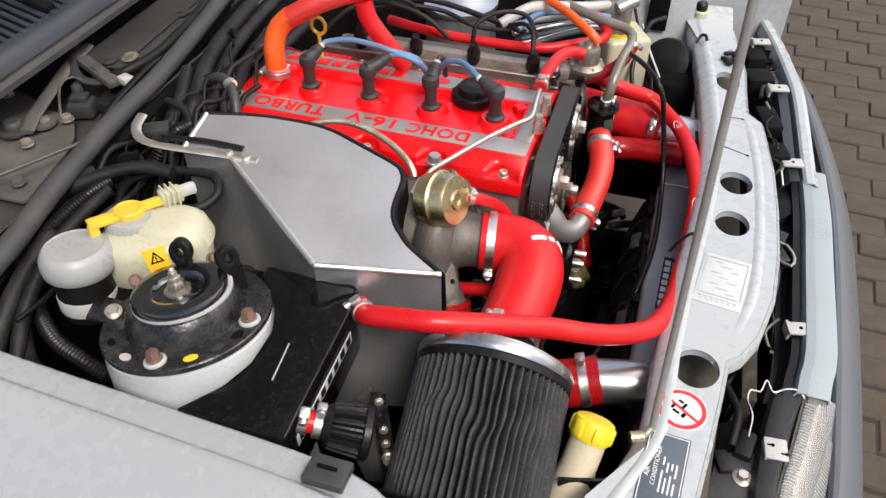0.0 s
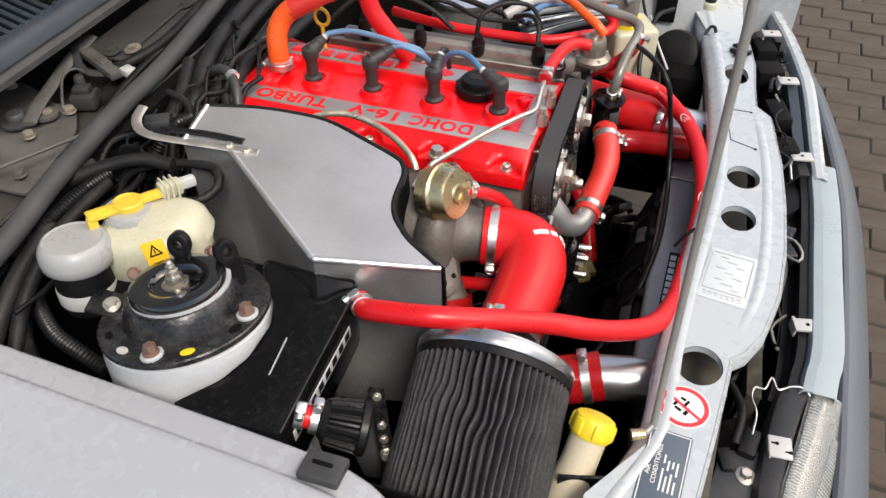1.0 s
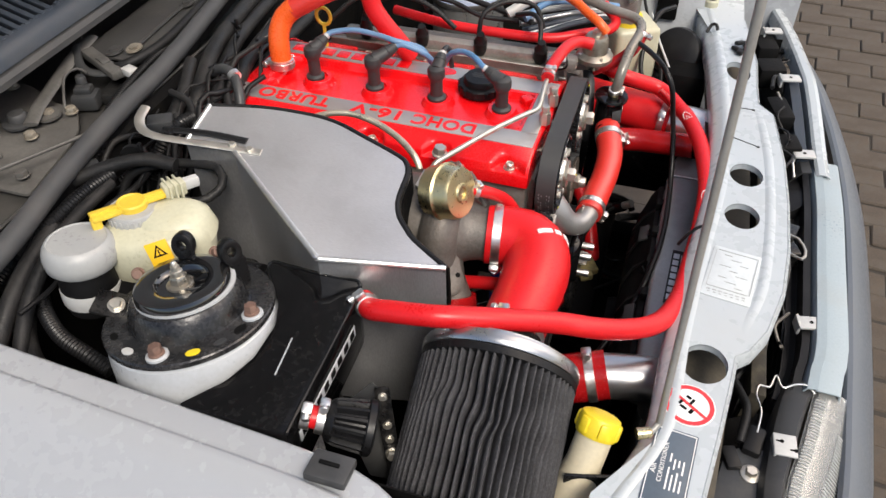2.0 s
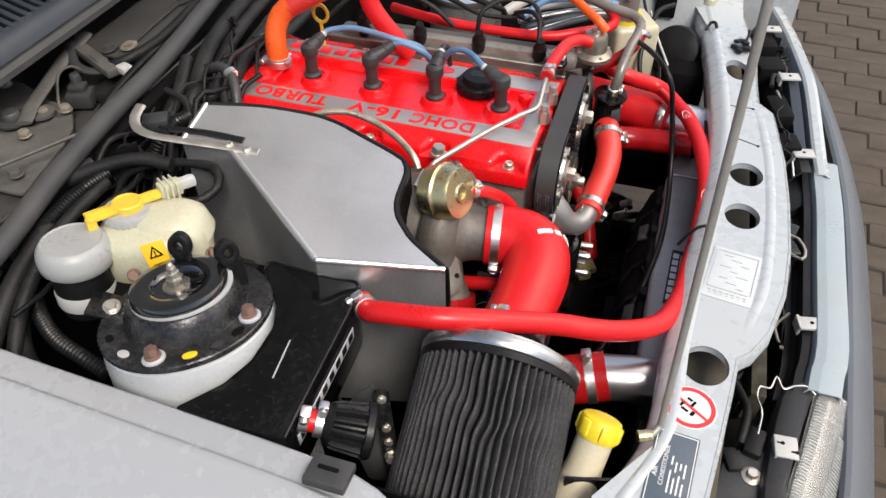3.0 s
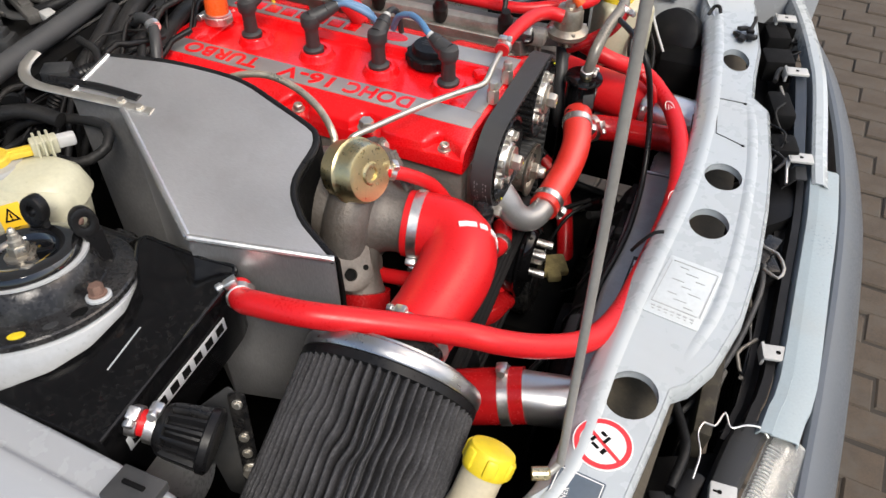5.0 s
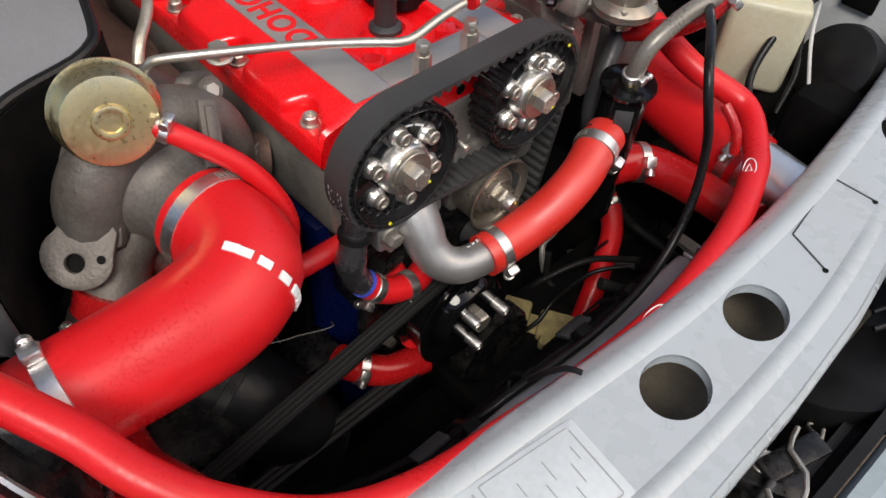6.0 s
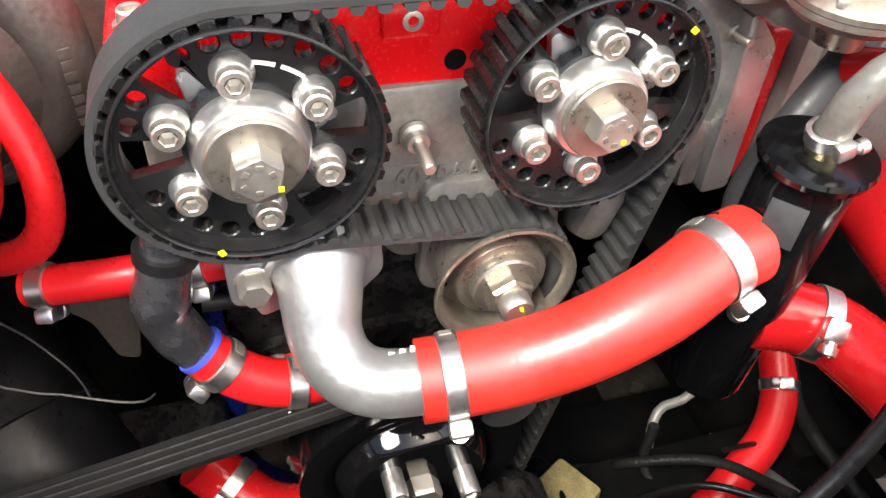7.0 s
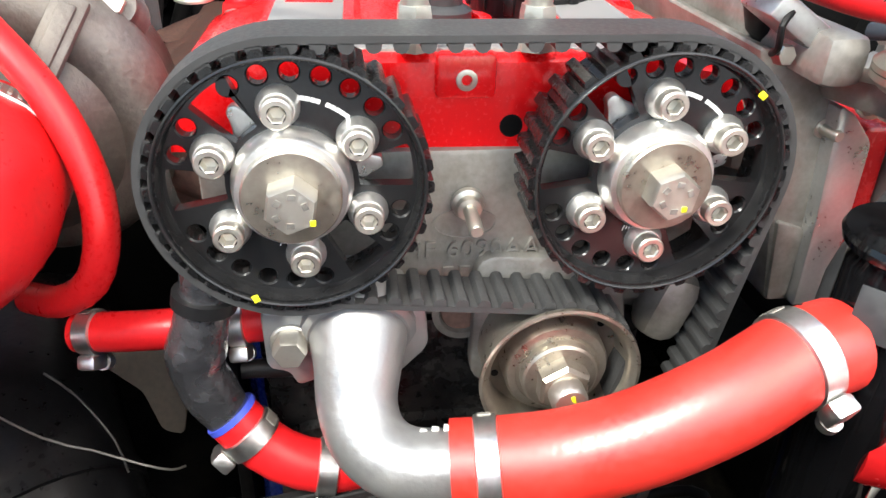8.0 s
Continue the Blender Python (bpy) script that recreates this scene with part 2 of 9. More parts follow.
M_TARNISH = surface("tarnished_zinc", (0.30, 0.27, 0.22), 0.5, 0.4, 0.25, 60, 400, 0.3, dirt=(0.12, 0.09, 0.06), dirt_amount=0.5, dirt_scale=90)
M_FOAM = surface("dirty_yellow_foam", (0.42, 0.34, 0.15), 0.9, 0.0, 0.25, 60, 500, 0.7, dirt=(0.14, 0.11, 0.06), dirt_amount=0.5, dirt_scale=40)
M_BAND = surface("bare_cast_aluminium_band", (0.46, 0.45, 0.44), 0.42, 0.7, 0.08, 30, 500, 0.1, 0.0003)
M_SILICONE = surface("red_silicone", (0.62, 0.011, 0.015), 0.36, 0.0, 0.08, 20, 380, 0.1, 0.0004, spec=0.42)
# Glossy red silicone, darkened so that shade sits in its colour.
M_SILICONE_DARK = surface("shaded_gloss_red_silicone", (0.38, 0.008, 0.010), 0.22, 0.0, 0.08, 22, 350, 0.08, 0.0004)
M_SHEET = surface("brushed_aluminium_sheet", (0.74, 0.74, 0.75), 0.43, 0.88, 0.12, 5, 180, 0.03, 0.0003, brushed=(1.0, 14.0, 1.0), dirt=(0.50, 0.49, 0.48), dirt_amount=0.4, dirt_scale=7, rough_vary=0.12)
M_ALU = surface("cast_aluminium", (0.50, 0.50, 0.495), 0.36, 0.85, 0.10, 40, 420, 0.3, 0.0004)
M_CAST_PALE = surface("pale_sand_cast_aluminium", (0.36, 0.36, 0.355), 0.42, 0.7, 0.06, 30, 300, 0.35, 0.0005, dirt=(0.42, 0.41, 0.39), dirt_amount=0.4, dirt_scale=30)
M_RING = surface("satin_spun_aluminium", (0.50, 0.50, 0.505), 0.30, 0.95, 0.03, 12, 200, 0.02, 0.0002, rough_vary=0.04)
M_SATIN = surface("satin_machined_aluminium", (0.82, 0.81, 0.79), 0.34, 0.95, 0.04, 30, 300, 0.04, 0.0002, rough_vary=0.06)
# Black plastic made darker and duller, with shade put into its colour.
M_SHADE = surface("shaded_black_plastic", (0.0042, 0.0042, 0.0045), 0.7, 0.0, 0.25, 14, 240, 0.2, dirt=(0.015, 0.0145, 0.0135), dirt_amount=0.35, dirt_scale=30, spec=0.15)
M_WEB = surface("black_anodised_web", (0.022, 0.022, 0.023), 0.2, 0.3, 0.12, 30, 400, 0.06, rough_vary=0.06)
M_BRONZED = surface("stained_steel", (0.40, 0.365, 0.31), 0.36, 0.85, 0.14, 40, 300, 0.1, 0.0003, dirt=(0.2, 0.16, 0.11), dirt_amount=0.4, dirt_scale=26)
M_VBELT = surface("black_drive_belt", (0.008, 0.008, 0.0084), 0.65, 0.0, 0.15, 30, 400, 0.12, spec=0.2)
M_SHRINK = surface("crumpled_heat_shrink", (0.030, 0.030, 0.033), 0.26, 0.0, 0.3, 50, 140, 0.9, 0.0018, spec=1.0, coat=0.7)
M_ALU_DULL = surface("dull_cast_alloy", (0.3, 0.285, 0.26), 0.5, 0.6, 0.18, 25, 300, 0.4, 0.0008, dirt=(0.12, 0.1, 0.08), dirt_amount=0.5, dirt_scale=24)
M_TURBO = surface("turbo_cast_alloy", (0.155, 0.142, 0.13), 0.55, 0.5, 0.25, 22, 320, 0.6, 0.0009, dirt=(0.09, 0.068, 0.052), dirt_amount=0.6, dirt_scale=16)
M_POLISHED = surface("polished_aluminium", (0.84, 0.835, 0.82), 0.32, 0.95, 0.03, 12, 200, 0.02, 0.0002, rough_vary=0.04)
M_STEEL = surface("zinc_steel", (0.60, 0.57, 0.51), 0.4, 0.9, 0.06, 60, 500, 0.06, 0.0002)
M_STAINLESS = surface("stainless_band", (0.76, 0.75, 0.73), 0.36, 1.0, 0.08, 50, 400, 0.05, rough_vary=0.08)
M_GOLD = surface("yellow_passivated_steel", (0.72, 0.6, 0.33), 0.33, 1.0, 0.08, 14, 300, 0.05, dirt=(0.62, 0.57, 0.5), dirt_amount=0.6, dirt_scale=9)
M_RUST = surface("rusty_bolt", (0.19, 0.115, 0.09), 0.65, 0.3, 0.3, 70, 400, 0.4)
M_BELT = surface("black_belt_rubber", (0.0375, 0.0375, 0.038), 0.55, 0.0, 0.12, 40, 500, 0.15)
M_BOOT = surface("grey_boot_rubber", (0.0315, 0.0315, 0.033), 0.5, 0.0, 0.15, 30, 300, 0.2)
M_RIBBED_LENS = surface("ribbed_lens", (0.42, 0.43, 0.42), 0.2, 0.2, 0.1, 30, 300, 0.05)
M_RUBBER = surface("black_rubber", (0.0072, 0.0072, 0.0078), 0.36, 0.0, 0.2, 30, 300, 0.2, spec=0.3)
M_SEAL = surface("grey_weather_seal", (0.0496, 0.05084, 0.05332), 0.62, 0.0, 0.16, 18, 260, 0.2, dirt=(0.093, 0.0868, 0.0806), dirt_amount=0.4)
M_LOOM = surface("loom_tape", (0.011, 0.011, 0.01155), 0.5, 0.0, 0.3, 30, 300, 0.6, 0.0012, dirt=(0.042, 0.039, 0.036), dirt_amount=0.4, dirt_scale=20, spec=0.3)
M_ANOD = surface("black_anodised_aluminium", (0.011, 0.011, 0.0115), 0.26, 0.2, 0.15, 30, 400, 0.08, rough_vary=0.08)
M_GLOSS = surface("gloss_black_paint", (0.004, 0.004, 0.0045), 0.09, 0.0, 0.2, 10, 260, 0.08, 0.0003, coat=0.0, rough_vary=0.05, spec=0.4)
M_CAP_GLOSS = surface("wet_black_enamel", (0.006, 0.006, 0.0065), 0.05, 0.0, 0.2, 10, 260, 0.02, 0.0002, coat=1.0, rough_vary=0.03, spec=1.0)
M_TANK_BLACK = surface("water_spotted_gloss_black", (0.004, 0.004, 0.0045), 0.10, 0.0, 0.25, 30, 260, 0.08, 0.0003, dirt=(0.04, 0.038, 0.036), dirt_amount=0.14, dirt_scale=130, rough_vary=0.04, spec=0.22)
M_CHIP = surface("chipped_satin_black", (0.0084, 0.0084, 0.009), 0.28, 0.1, 0.3, 30, 200, 0.4, dirt=(0.063, 0.0581, 0.0532), dirt_amount=0.4, dirt_scale=60, spec=0.35)
M_STRUT = surface("worn_satin_black_steel", (0.035, 0.035, 0.037), 0.26, 0.55, 0.35, 30, 240, 0.5, 0.0007, dirt=(0.12, 0.115, 0.11), dirt_amount=0.5, dirt_scale=45, rough_vary=0.12)
M_PLASTIC = surface("black_plastic", (0.0066, 0.0066, 0.0072), 0.42, 0.0, 0.15, 20, 300, 0.12, dirt=(0.04, 0.04, 0.04), dirt_amount=0.2, spec=0.25)
M_GREY_PLASTIC = surface("grey_plastic", (0.03575, 0.03705, 0.039), 0.5, 0.0, 0.15, 20, 300, 0.15, dirt=(0.112, 0.105, 0.098), dirt_amount=0.35)
M_COWL = surface("dark_blue_cowl", (0.0345, 0.045, 0.0615), 0.5, 0.0, 0.15, 12, 300, 0.15, dirt=(0.09, 0.09, 0.09), dirt_amount=0.3)
M_PLEAT = surface("black_cotton_gauze", (0.034, 0.034, 0.037), 0.55, 0.0, 0.6, 40, 900, 1.0, 0.0012, spec=0.35, dirt=(0.15, 0.15, 0.155), dirt_amount=0.4, dirt_scale=420)
M_YELLOW = surface("yellow_plastic", (0.8, 0.6, 0.03), 0.4, 0.0, 0.08, 15, 200, 0.1)
M_YELLOW_DIRTY = surface("aged_yellow_plastic", (0.72, 0.5, 0.05), 0.42, 0.0, 0.12, 30, 200, 0.15, dirt=(0.4, 0.25, 0.06), dirt_amount=0.3)
M_TANK = surface("yellowed_translucent_plastic", (0.50, 0.485, 0.36), 0.38, 0.0, 0.08, 14, 200, 0.08, dirt=(0.4, 0.33, 0.18), dirt_amount=0.35)
M_TANK_WHITE = surface("milky_plastic", (0.47, 0.475, 0.47), 0.42, 0.0, 0.06, 16, 200, 0.08, dirt=(0.5, 0.48, 0.42), dirt_amount=0.25)
M_LID = surface("grey_milky_plastic", (0.35, 0.355, 0.35), 0.36, 0.0, 0.08, 16, 200, 0.05, dirt=(0.30, 0.31, 0.32), dirt_amount=0.5, dirt_scale=12)
M_TANK_BEIGE = surface("beige_plastic", (0.6, 0.53, 0.38), 0.4, 0.0, 0.08, 14, 200, 0.08, dirt=(0.35, 0.3, 0.2), dirt_amount=0.3)
M_WHITE = surface("white_print", (0.8, 0.8, 0.79), 0.45, 0.0, 0.04, 20, 200, 0.0)
M_SILVER_PRINT = surface("silver_print", (0.6, 0.62, 0.64), 0.4, 0.2, 0.05, 20, 200, 0.0)
# For print, and for solid pieces that paint the dark inside holes.
M_BLACK_PRINT_HOLE = surface("black_print_and_hole_dark", (0.0048, 0.0048, 0.0048), 0.7, 0.0, 0.1, 20, 200, 0.0, spec=0.1)
M_FAINT_PRINT = surface("faint_grey_print", (0.36, 0.38, 0.39), 0.5, 0.0, 0.1, 20, 200, 0.0)
M_ROD = surface("grey_prop_rod", (0.33, 0.32, 0.30), 0.45, 0.3, 0.1, 20, 200, 0.1)
M_OLIVE = surface("olive_grey_hose", (0.23, 0.215, 0.19), 0.36, 0.35, 0.15, 25, 300, 0.15)
# Red silicone pushed to orange: a sunlit highlight put into the base colour.
M_ORANGE = surface("sunlit_red_silicone", (0.85, 0.115, 0.02), 0.3, 0.0, 0.08, 20, 380, 0.08)
M_ORANGE_RED = surface("satin_red_silicone", (0.62, 0.026, 0.017), 0.42, 0.0, 0.1, 20, 380, 0.1, 0.0004, spec=1.0)
M_BLUE_LINING = surface("blue_lining", (0.05, 0.08, 0.5), 0.45, 0.0, 0.1, 40, 300, 0.1)
M_SEAL_DARK = surface("dusty_black_duct", (0.005, 0.0052, 0.006), 0.36, 0.0, 0.2, 14, 240, 0.2, dirt=(0.022, 0.022, 0.023), dirt_amount=0.4, dirt_scale=25, spec=0.18)
M_DUSTY = surface("dusty_brown_steel", (0.07, 0.0595, 0.0434), 0.7, 0.1, 0.3, 40, 300, 0.4, dirt=(0.042, 0.035, 0.028), dirt_amount=0.5, dirt_scale=60)
M_PLATE = surface("slate_grey_label", (0.075, 0.1, 0.13), 0.4, 0.0, 0.08, 20, 200, 0.03)
M_LABEL = surface("pale_foil_label", (0.52, 0.56, 0.58), 0.4, 0.0, 0.06, 30, 200, 0.03, dirt=(0.5, 0.47, 0.4), dirt_amount=0.3)
M_LABEL_YELLOW = surface("yellow_label", (0.85, 0.5, 0.02), 0.4, 0.0, 0.05, 20, 200, 0.0)
M_LABEL_RED = surface("red_print", (0.65, 0.03, 0.04), 0.4, 0.0, 0.05, 20, 200, 0.0)
M_BLUE_LEAD = surface("blue_silicone_lead", (0.085, 0.21, 0.39), 0.42, 0.0, 0.12, 40, 300, 0.1, dirt=(0.3, 0.35, 0.4), dirt_amount=0.3)
M_BLUE = surface("blue_enamel", (0.003, 0.010, 0.09), 0.3, 0.0, 0.15, 20, 300, 0.12)
M_BRAID = surface("braided_steel_hose", (0.68, 0.62, 0.5), 0.35, 0.85, 0.3, 40, 900, 0.7, 0.0008)
M_BUMPER = surface("grey_bumper", (0.115, 0.13, 0.15), 0.4, 0.0, 0.06, 8, 300, 0.03, dirt=(0.14, 0.135, 0.12), dirt_amount=0.25)
M_BUMPER_TOP = surface("pale_blue_grey_trim", (0.30, 0.36, 0.39), 0.38, 0.0, 0.06, 8, 300, 0.06, dirt=(0.3, 0.3, 0.28), dirt_amount=0.3)
M_RAD = surface("bare_radiator_aluminium", (0.30, 0.297, 0.295), 0.45, 0.4, 0.1, 14, 240, 0.08, dirt=(0.2, 0.19, 0.18), dirt_amount=0.4, dirt_scale=16)
M_MUD = surface("brown_dirt_panel", (0.022, 0.018, 0.012), 0.8, 0.0, 0.4, 12, 140, 0.4, dirt=(0.07, 0.06, 0.04), dirt_amount=0.6, dirt_scale=60)
M_PAVER = surface("weathered_block_paver", (0.07225, 0.0544, 0.0391), 0.85, 0.0, 0.3, 18, 220, 0.5, 0.002, dirt=(0.085, 0.0765, 0.06375), dirt_amount=0.6, dirt_scale=14)
M_JOINT = surface("sandy_joint_ground", (0.035, 0.0294, 0.0231), 0.9, 0.0, 0.3, 10, 200, 0.5, 0.002)
M_PAINT_MARK = surface("yellow_paint_mark", (0.85, 0.8, 0.02), 0.5, 0.0, 0.1, 90, 300, 0.2)
M_LENS_BASE = surface("chrome_reflector", (0.75, 0.76, 0.76), 0.2, 1.0, 0.05, 20, 200, 0.02)


def glass_material(name, color=(0.9, 0.93, 0.94), rough=0.12):
    m = bpy.data.materials.new(name)
    m.use_nodes = True
    b = m.node_tree.nodes["Principled BSDF"]
    b.inputs["Base Color"].default_value = (*color, 1)
    b.inputs["Transmission Weight"].default_value = 1.0
    b.inputs["Roughness"].default_value = rough
    b.inputs["IOR"].default_value = 1.45
    return m


M_LAMP_PLATE = surface("slate_grey_plastic", (0.035, 0.038, 0.043), 0.5, 0.0, 0.2, 20, 300, 0.2, dirt=(0.09, 0.085, 0.075), dirt_amount=0.4, dirt_scale=25)
M_LENS = glass_material("headlamp_glass", (0.62, 0.63, 0.62), 0.10)
M_LENS.node_tree.nodes["Principled BSDF"].inputs["Transmission Weight"].default_value = 0.8

# ---- ground ----
b = bmesh.new()
bmesh.ops.create_grid(b, x_segments=8, y_segments=8, size=60)
ground = tagged(part("ground", b, M_JOINT), "sandy paved ground round the parked car", "ground", kind="structure")

# ---- car body ----
car = thing("car_body", (0, 0, 0.2), "pale silver car body with its bonnet propped open", "car")

# slam panel: the cross member over the radiator, bowed forward in the middle
SLAM_Z = 0.815
slam_out = [(0.118, -0.60), (0.125, -0.53), (0.163, -0.434), (0.17, -0.298), (0.181, -0.161), (0.193, -0.046), (0.198, 0.034),
            (0.197, 0.17), (0.188, 0.29), (0.172, 0.43), (0.146, 0.58), (0.135, 0.66), (0.235, 0.66), (0.238, 0.553), (0.262, 0.40), (0.264, 0.315),
            (0.268, 0.25), (0.292, 0.222), (0.307, 0.10), (0.312, 0.0), (0.312, -0.105), (0.305, -0.19), (0.287, -0.262),
            (0.268, -0.298), (0.253, -0.312), (0.248, -0.361), (0.239, -0.432), (0.228, -0.51), (0.215, -0.60)]
slam_holes = [ring_path(0.256, 0.044, 0.0235, 0.028, 28, 8), ring_path(0.253, -0.054, 0.0235, 0.0275, 28, 4),
              ring_path(0.234, 0.348, 0.020, 0.034, 28, 12), ring_path(0.221, -0.333, 0.026, 0.029, 28, -8)]
slam = bmesh.new()
slab(slam, [(x + (0.027 if 0.15 < x < 0.2 and abs(y) < 0.56 and i < 11 else 0.0), y) for i, (x, y) in enumerate(slam_out)], 0.0025, Matrix.Translation((0, 0, SLAM_Z)), 0.0, slam_holes)
slam_panel = part("slam_panel", slam, M_SLAM, car, "pale painted slam panel with oval holes and labels", 30)

# turned-down hole rims
for h in slam_holes:
    b = bmesh.new()
    loft(b, [[(x, y, SLAM_Z - 0.001) for x, y in h + h[:1]], [(x, y, SLAM_Z - 0.010) for x, y in h + h[:1]]])
    part("hole_rim", b, M_SLAM, slam_panel)
# rolled rear lip and the wall under it
rear = [(x, y) for x, y in slam_out if x < 0.2 and y < 0.6 and not (x == 0.118)][:10]
line = [tuple(q[:2]) for q in smooth_line([(x, y, 0) for x, y in rear], 0.02)]
b = bmesh.new()
prof = [(0.022, -0.0005), (0.018, 0.0012), (0.013, 0.0010), (0.008, -0.0025), (0.002, -0.0075), (-0.002, -0.011), (-0.0045, -0.0155), (-0.005, -0.03), (0.002, -0.06)]
loft(b, [[(x + o + 0.010, y, SLAM_Z + h) for o, h in prof] for x, y in line])
thicken(b, -0.0015)
part("rolled_lip", b, M_SLAM, slam_panel)
# pressed fold on the front side, and the turned-down front edge
fold = [(0.258, -0.290), (0.268, -0.25), (0.282, -0.19), (0.289, -0.10), (0.290, 0.0), (0.286, 0.10), (0.272, 0.21),
        (0.256, 0.26)]
b = bmesh.new()
fl = [tuple(q[:2]) for q in smooth_line([(x, y, 0) for x, y in fold], 0.02)]
taper = [min(1.0, k / 5, (len(fl) - 1 - k) / 5) for k in range(len(fl))]
loft(b, [[(x - 0.008, y, SLAM_Z - 0.0005), (x - 0.004, y, SLAM_Z - 0.0005 + 0.0021 * g), (x, y, SLAM_Z - 0.0005 + 0.0031 * g), (x + 0.004, y, SLAM_Z - 0.0005 + 0.0019 * g), (x + 0.008, y, SLAM_Z - 0.0005)] for (x, y), g in zip(fl, taper)])
part("pressed_fold", b, M_SLAM, slam_panel)
front = [q for q in slam_out[13:]]
b = bmesh.new()
loft(b, [[(x, y, SLAM_Z - 0.001), (x + 0.004, y, SLAM_Z - 0.006), (x + 0.005, y, SLAM_Z - 0.022)] for x, y in front])
thicken(b, -0.0015)
part("front_flange", b, M_SLAM, slam_panel)
# under box of the panel, that closes the holes below
b = bmesh.new()
loft(b, [[(x - 0.03, y, SLAM_Z - 0.055), (x + 0.045, y, SLAM_Z - 0.07)] for x, y in [(0.2, -0.58), (0.22, -0.3), (0.235, -0.05), (0.23, 0.2), (0.2, 0.6)]])
thicken(b, 0.002)
part("lower_skin", b, M_DUSTY, slam_panel)

# near wing with its gutter
b = bmesh.new()
rows = []
for x, y0, z0 in [(-0.95, -0.585, 0.925), (-0.7, -0.592, 0.915), (-0.48, -0.600, 0.902), (-0.3, -0.608, 0.899), (-0.125, -0.617, 0.897), (-0.06, -0.626, 0.890), (0.0, -0.655, 0.878), (0.1, -0.70, 0.85), (0.25, -0.73, 0.79), (0.4, -0.7, 0.72)]:
    k = max(0.0, x) * 0.35
    rows.append([(x, y0 + 0.012, z0 - 0.075), (x, y0 + 0.010, z0 - 0.016), (x, y0 + 0.007, z0 - 0.008), (x, y0 + 0.003, z0 - 0.005), (x, y0 - 0.020, z0 - 0.0075), (x, y0 - 0.0225, z0 - 0.0065), (x, y0 - 0.0245, z0 - 0.001), (x, y0 - 0.028, z0 + 0.001), (x, y0 - 0.034, z0 + 0.001),
                 (x, y0 - 0.06, z0 - 0.004), (x, y0 - 0.10, z0 - 0.018), (x, y0 - 0.145, z0 - 0.036), (x, y0 - 0.185, z0 - 0.075 - k * 0.2), (x, y0 - 0.21, z0 - 0.14), (x, y0 - 0.225, z0 - 0.3), (x, y0 - 0.225, z0 - 0.6)])
dense = []
for i in range(len(rows[0])):
    dense.append(smooth_line([r[i] for r in rows], 0.03))
cnt = min(len(d) for d in dense)
dense = [[d[round(k * (len(d) - 1) / (cnt - 1))] for d in dense] for k in range(cnt)]
loft(b, dense)
thicken(b, 0.0012)
part("wing", b, M_WING, car, "silver-white front wing with a rolled gutter", 50)

# far wing
b = bmesh.new()
loft(b, [[(x, y0 - 0.02, 0.60), (x, y0 - 0.01, 0.87), (x, y0, 0.895), (x, y0 + 0.03, 0.90), (x, y0 + 0.12, 0.88), (x, y0 + 0.2, 0.8), (x, y0 + 0.22, 0.3)] for x, y0 in [(-0.95, 0.6), (-0.4, 0.615), (0.0, 0.63), (0.15, 0.68), (0.35, 0.72)]])
thicken(b, 0.0015)
part("wing", b, M_WING, car, "silver-white far front wing")

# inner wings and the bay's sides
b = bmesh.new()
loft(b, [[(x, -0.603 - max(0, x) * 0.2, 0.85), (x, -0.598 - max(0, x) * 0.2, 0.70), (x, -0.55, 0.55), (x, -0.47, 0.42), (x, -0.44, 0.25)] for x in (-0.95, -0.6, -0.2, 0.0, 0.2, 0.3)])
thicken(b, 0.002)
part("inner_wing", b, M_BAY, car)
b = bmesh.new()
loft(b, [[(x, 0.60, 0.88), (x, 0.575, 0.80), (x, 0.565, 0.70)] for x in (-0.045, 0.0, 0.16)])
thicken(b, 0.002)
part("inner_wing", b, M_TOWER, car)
# Rear length of the same wing in near-black, standing for the shadowed gap.
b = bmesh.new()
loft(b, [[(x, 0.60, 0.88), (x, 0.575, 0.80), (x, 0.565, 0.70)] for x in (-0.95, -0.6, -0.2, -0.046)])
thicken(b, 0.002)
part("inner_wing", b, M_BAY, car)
# Below the pale strip the shade is painted in as bay black.
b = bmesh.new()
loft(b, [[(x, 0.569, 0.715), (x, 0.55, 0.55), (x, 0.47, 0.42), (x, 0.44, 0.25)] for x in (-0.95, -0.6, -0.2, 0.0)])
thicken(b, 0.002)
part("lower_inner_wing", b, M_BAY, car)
# Front length of the far inner wing, coloured dark for shade.
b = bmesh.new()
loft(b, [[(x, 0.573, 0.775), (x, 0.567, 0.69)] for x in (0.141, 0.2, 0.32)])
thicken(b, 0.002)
part("front_inner_wing", b, M_BAY, car)

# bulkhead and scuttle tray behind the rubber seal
# Front wall split off in bay black, so it reads as shaded.
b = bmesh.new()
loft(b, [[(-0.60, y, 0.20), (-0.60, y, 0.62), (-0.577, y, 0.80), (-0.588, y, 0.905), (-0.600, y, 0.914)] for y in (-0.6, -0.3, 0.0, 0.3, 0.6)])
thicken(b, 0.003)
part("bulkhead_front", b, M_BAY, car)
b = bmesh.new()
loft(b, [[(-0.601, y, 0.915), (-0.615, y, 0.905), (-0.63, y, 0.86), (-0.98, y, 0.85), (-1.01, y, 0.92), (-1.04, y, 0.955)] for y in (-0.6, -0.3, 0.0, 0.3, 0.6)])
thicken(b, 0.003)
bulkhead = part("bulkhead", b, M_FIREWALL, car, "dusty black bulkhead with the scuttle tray")

